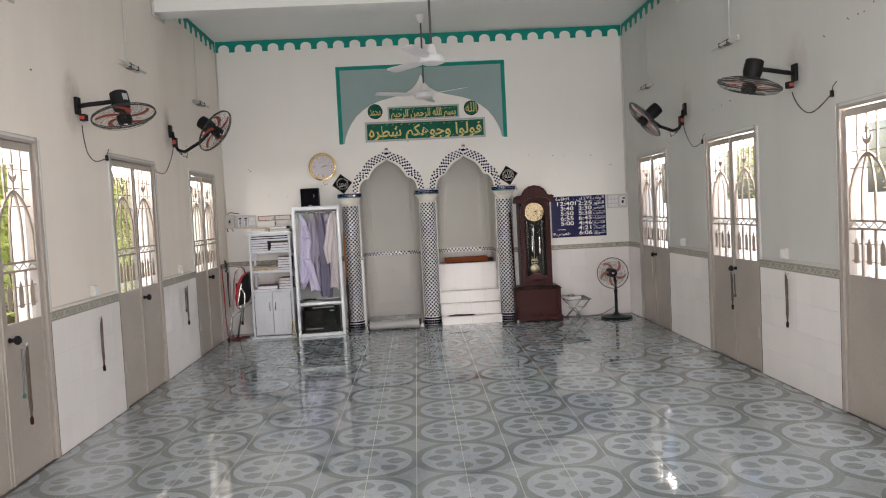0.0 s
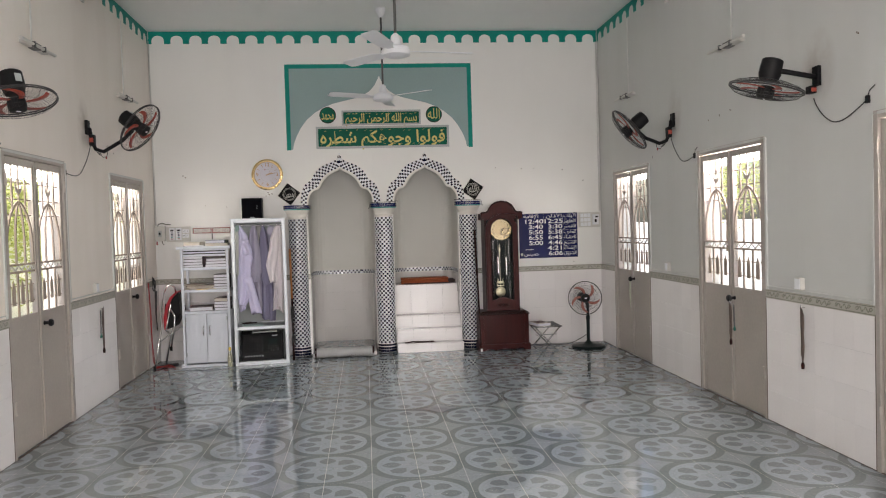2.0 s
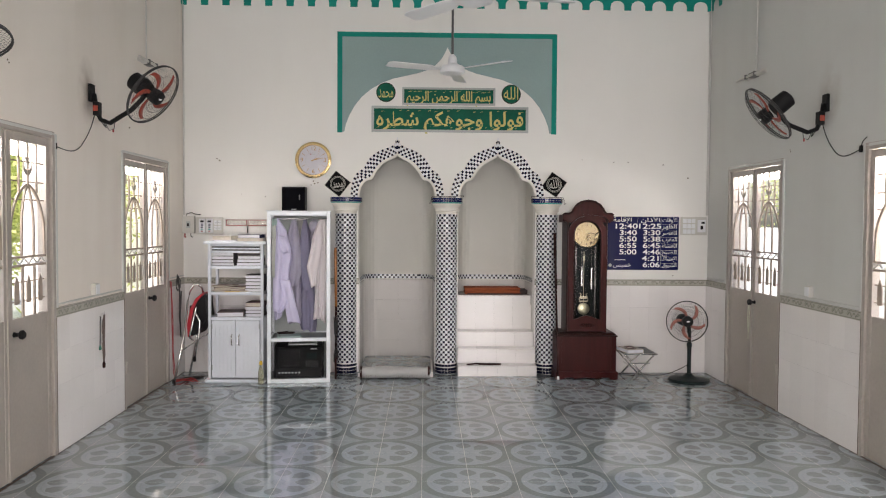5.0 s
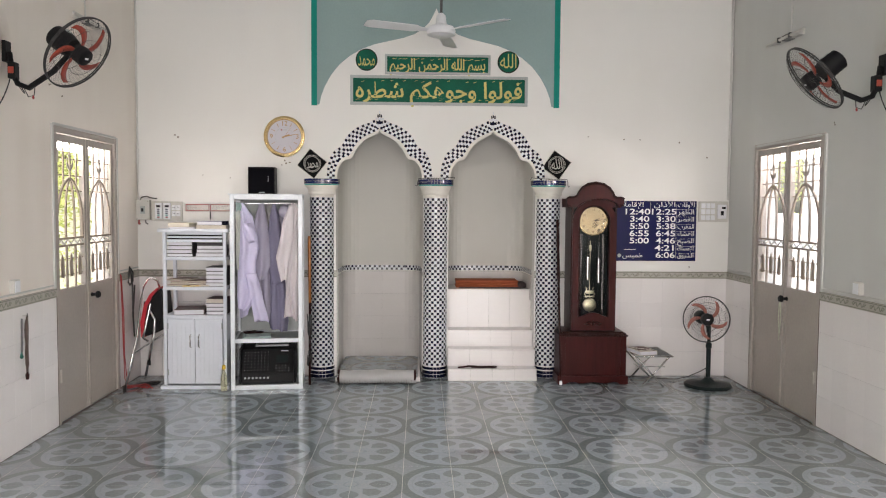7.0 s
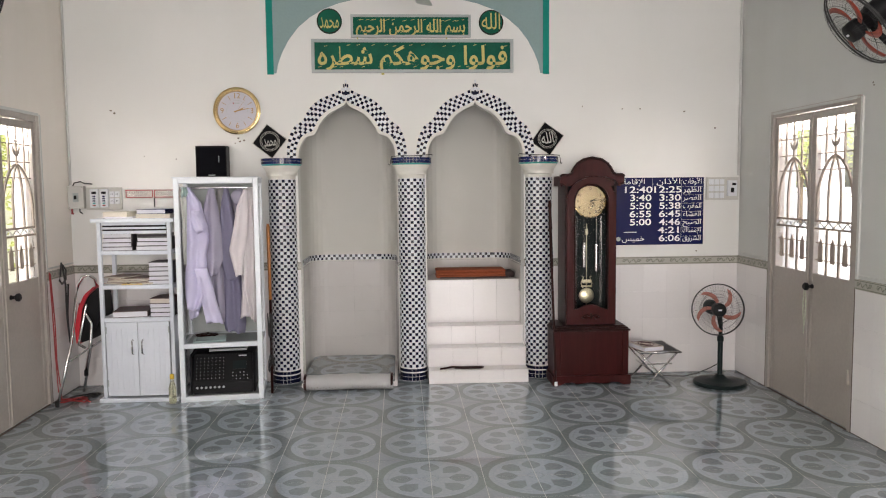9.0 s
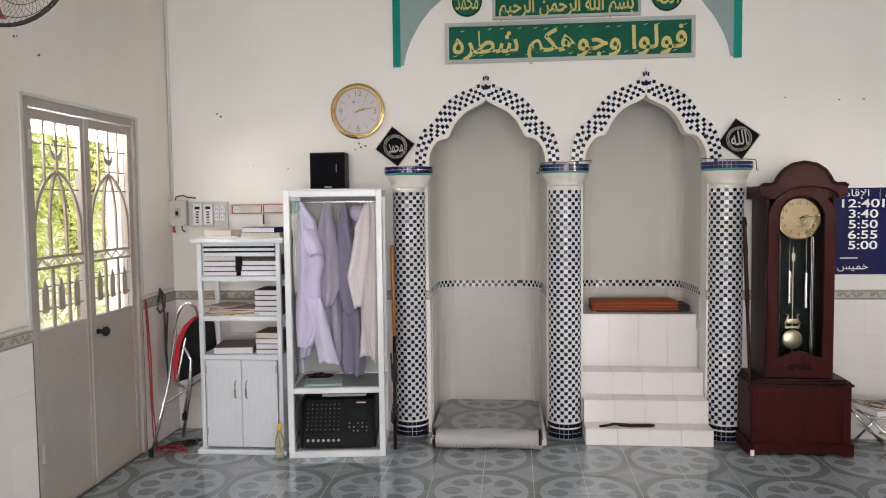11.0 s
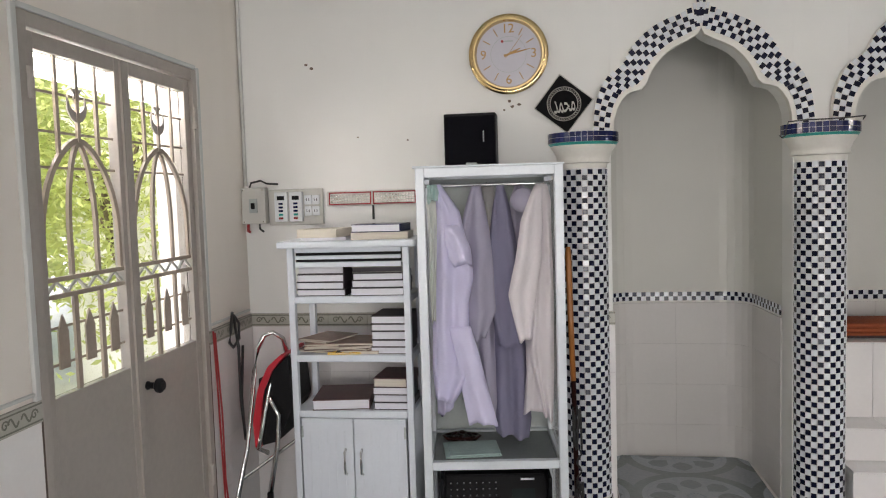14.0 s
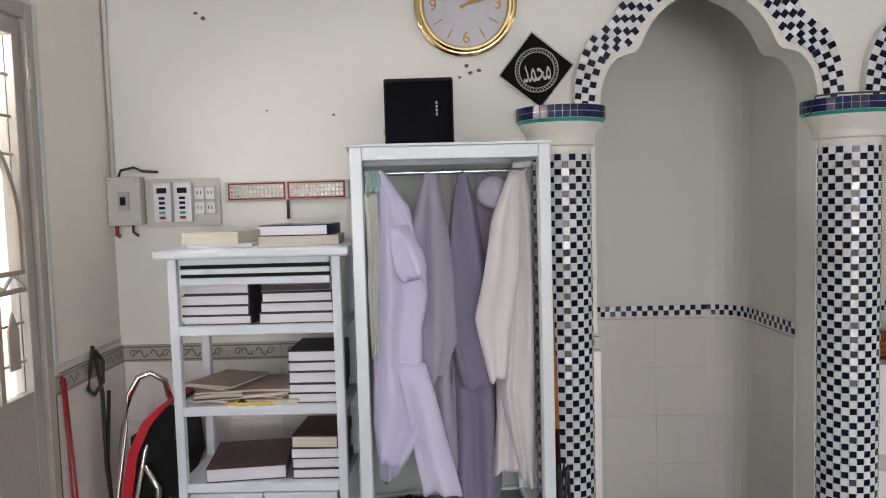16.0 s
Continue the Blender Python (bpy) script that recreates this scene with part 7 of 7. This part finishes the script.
# mosaic of the columns: the upper front as single pieces, the rest joined
laid = random.Random(6)
for ci, col_ in enumerate(columns):
    joined = [bmesh.new(), bmesh.new()]
    single = 0
    for j in range(N_ROWS):
        z = 0.110 + (j + 0.5) * TILE
        for i in range(N_ROUND):
            a = 360.0 * i / N_ROUND
            m = pose(0, 0, z, 0, 0, a) @ pose(0, -SHAFT_R + 0.002, 0, laid.gauss(0, 1.6), 0, laid.gauss(0, 1.6))
            dark = (i + j) % 2
            facing = math.cos(radians(a)) > 0.35
            if facing and j >= N_ROWS - 28 and single < 290:
                t = new("mosaic_tile", tile_mesh[dark])
                t.parent = col_
                t.matrix_basis = m
                single += 1
            else:
                bm = joined[dark]
                e = 0.0112 if dark else 0.0122
                vs = [bm.verts.new(m @ Vector(p)) for p in ((-e, 0, -e), (e, 0, -e), (e, 0, e), (-e, 0, e), (-e, -0.0035, -e), (e, -0.0035, -e), (e, -0.0035, e), (-e, -0.0035, e))]
                for q in ((4, 5, 6, 7), (0, 1, 5, 4), (1, 2, 6, 5), (2, 3, 7, 6), (3, 0, 4, 7)):
                    bm.faces.new([vs[w] for w in q])
    for n, bm, mt in (("white_mosaic", joined[0], M_MWHITE), ("navy_mosaic", joined[1], M_MNAVY)):
        tagged(part(n, bm, mt, col_), kind="stuff")
    # rings of square tiles at the foot and round the capital
    for zc, hh, rr, n, mt in ((0.018, 0.030, 0.112, 24, M_MNAVY), (0.0505, 0.028, 0.112, 24, M_MNAVY), (0.088, 0.024, 0.112, 24, M_MNAVY), (1.7895, 0.0215, 0.160, 38, M_MBLUE), (1.8125, 0.0215, 0.160, 38, M_MBLUE)):
        me = bpy.data.meshes.new("ring_tile")
        w = 2 * math.pi * rr / n - 0.002
        bm = mosaic_tile(w, hh, 0.004)
        bm.to_mesh(me)
        bm.free()
        me.materials.append(mt)
        for i in range(n):
            a = 360.0 * i / n
            if math.cos(radians(a)) < -0.3:
                continue
            t = new("ring_tile", me)
            t.parent = col_
            t.matrix_basis = pose(0, 0, zc, 0, 0, a) @ pose(0, -rr + 0.001, 0)

# white wall tiles, border tiles and their beds
TW, TH = 0.2, BAND0 / 4
bw = boxm(-TW / 2 + 0.0004, TW / 2 - 0.0004, -0.010, 0, 0.0004, TH - 0.0004)
wall_tile = bpy.data.meshes.new("wall_tile")
bw.to_mesh(wall_tile), bw.free()
wall_tile.materials.append(M_TILE)
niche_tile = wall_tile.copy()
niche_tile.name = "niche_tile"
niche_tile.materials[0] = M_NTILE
bw = boxm(-TW / 2 + 0.0008, TW / 2 - 0.0008, -0.012, 0, BAND0, BAND1)
for q in (BAND0 + 0.008, BAND1 - 0.008):
    box(bw, -TW / 2, TW / 2, -0.0125, -0.011, q - 0.0025, q + 0.0025, 0, 1)
mzb = (BAND0 + BAND1) / 2
for sx in (-1, 1):
    pts = [(sx * (0.005 + 0.045 * i / 10) + 0.0, mzb + 0.014 * math.sin(i * 0.63) * sx) for i in range(11)]
    r0 = [(sx * 0.062 + 0.016 * (1 - i / 16) * math.cos(i * 0.6), mzb + 0.016 * (1 - i / 16) * math.sin(i * 0.6)) for i in range(14)]
    for line, wdt in ((pts, 0.006), (r0, 0.005)):
        o, n_ = [], []
        for i, (u, v) in enumerate(line):
            a, b = line[max(0, i - 1)], line[min(len(line) - 1, i + 1)]
            d = Vector((b[0] - a[0], b[1] - a[1])).normalized()
            o.append((u - d.y * wdt / 2, v + d.x * wdt / 2)), n_.append((u + d.y * wdt / 2, v - d.x * wdt / 2))
        before = set(bw.faces)
        strip(bw, o, n_, -0.0128, lambda u, v, w: (u, w, v))
        for f in set(bw.faces) - before:
            f.material_index = 1
border_tile = bpy.data.meshes.new("border_tile")
bw.to_mesh(border_tile), bw.free()
border_tile.materials.append(M_BORDER), border_tile.materials.append(M_OLIVE)


def tiled(parent, p0, p1, rz, border=True, z0=0.0, mesh=wall_tile):
    """Tiles along the wall foot from p0 to p1; rz turns them to face the room."""
    p0, p1 = Vector((*p0, 0)), Vector((*p1, 0))
    L = (p1 - p0).length
    n = max(1, round(L / TW))
    k = L / (n * TW)
    for i in range(n):
        c = p0 + (p1 - p0) * (i + 0.5) / n
        base = pose(c.x, c.y, 0, 0, 0, rz) @ Matrix.Diagonal((k, 1, 1, 1))
        for r in range(4):
            if (r + 1) * TH < z0 - 0.05:
                continue
            t = new("wall_tile", mesh)
            t.parent = parent
            t.matrix_basis = base @ pose(0, 0, r * TH)
        if border:
            t = new("border_tile", border_tile)
            t.parent = parent
            t.matrix_basis = base


wall_back = bpy.data.objects["wall_back"]
tiled(wall_back, (LEFT + 0.012, BACK), (-0.62, BACK), 0)
tiled(wall_back, (1.215, BACK), (RIGHT - 0.012, BACK), 0)
edges = sorted([c - DW / 2 for c in SIDE_DOORS] + [c + DW / 2 for c in SIDE_DOORS])
spans = [(edges[0] - 1.6, edges[0]), (edges[1], edges[2]), (edges[3], edges[4]), (edges[5], BACK)]
for a, b in spans:
    tiled(wall_left, (LEFT, a + LEFT_OFF), (LEFT, b + LEFT_OFF if b < BACK else b), 90)
    tiled(wall_right, (RIGHT, a), (RIGHT, b), -90)
for nm, s in (("baseboard_left", LEFT), ("baseboard_right", RIGHT)):
    bm = boxm(s, s + (0.009 if s < 0 else -0.009), FRONT, edges[0] - 1.6, 0, BAND0)
    tagged(obj(nm, bm, M_TILE), "white tiled lower wall", "wainscot", kind="structure").matrix_basis = LTURN if s < 0 else Matrix()
for k, cx in enumerate(ARCHES):
    nw = bpy.data.objects["niche_wall_%d" % (k + 1)]
    z0 = 0.0 if k == 0 else 0.79
    corners = niche_plan(cx)
    for (a, b) in zip(corners, corners[1:]):
        rz = math.degrees(math.atan2(b[1] - a[1], b[0] - a[0]))
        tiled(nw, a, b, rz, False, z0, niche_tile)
        L = math.hypot(b[0] - a[0], b[1] - a[1])
        n = max(1, round(L / 0.0245))
        for i in range(n):
            for row in range(2):
                t = new("mosaic_tile", tile_mesh[(i + row) % 2])
                t.parent = nw
                t.matrix_basis = pose(a[0] + (b[0] - a[0]) * (i + 0.5) / n, a[1] + (b[1] - a[1]) * (i + 0.5) / n, 0.945 + row * 0.0245, 0, 0, rz) @ pose(0, -0.006, 0)
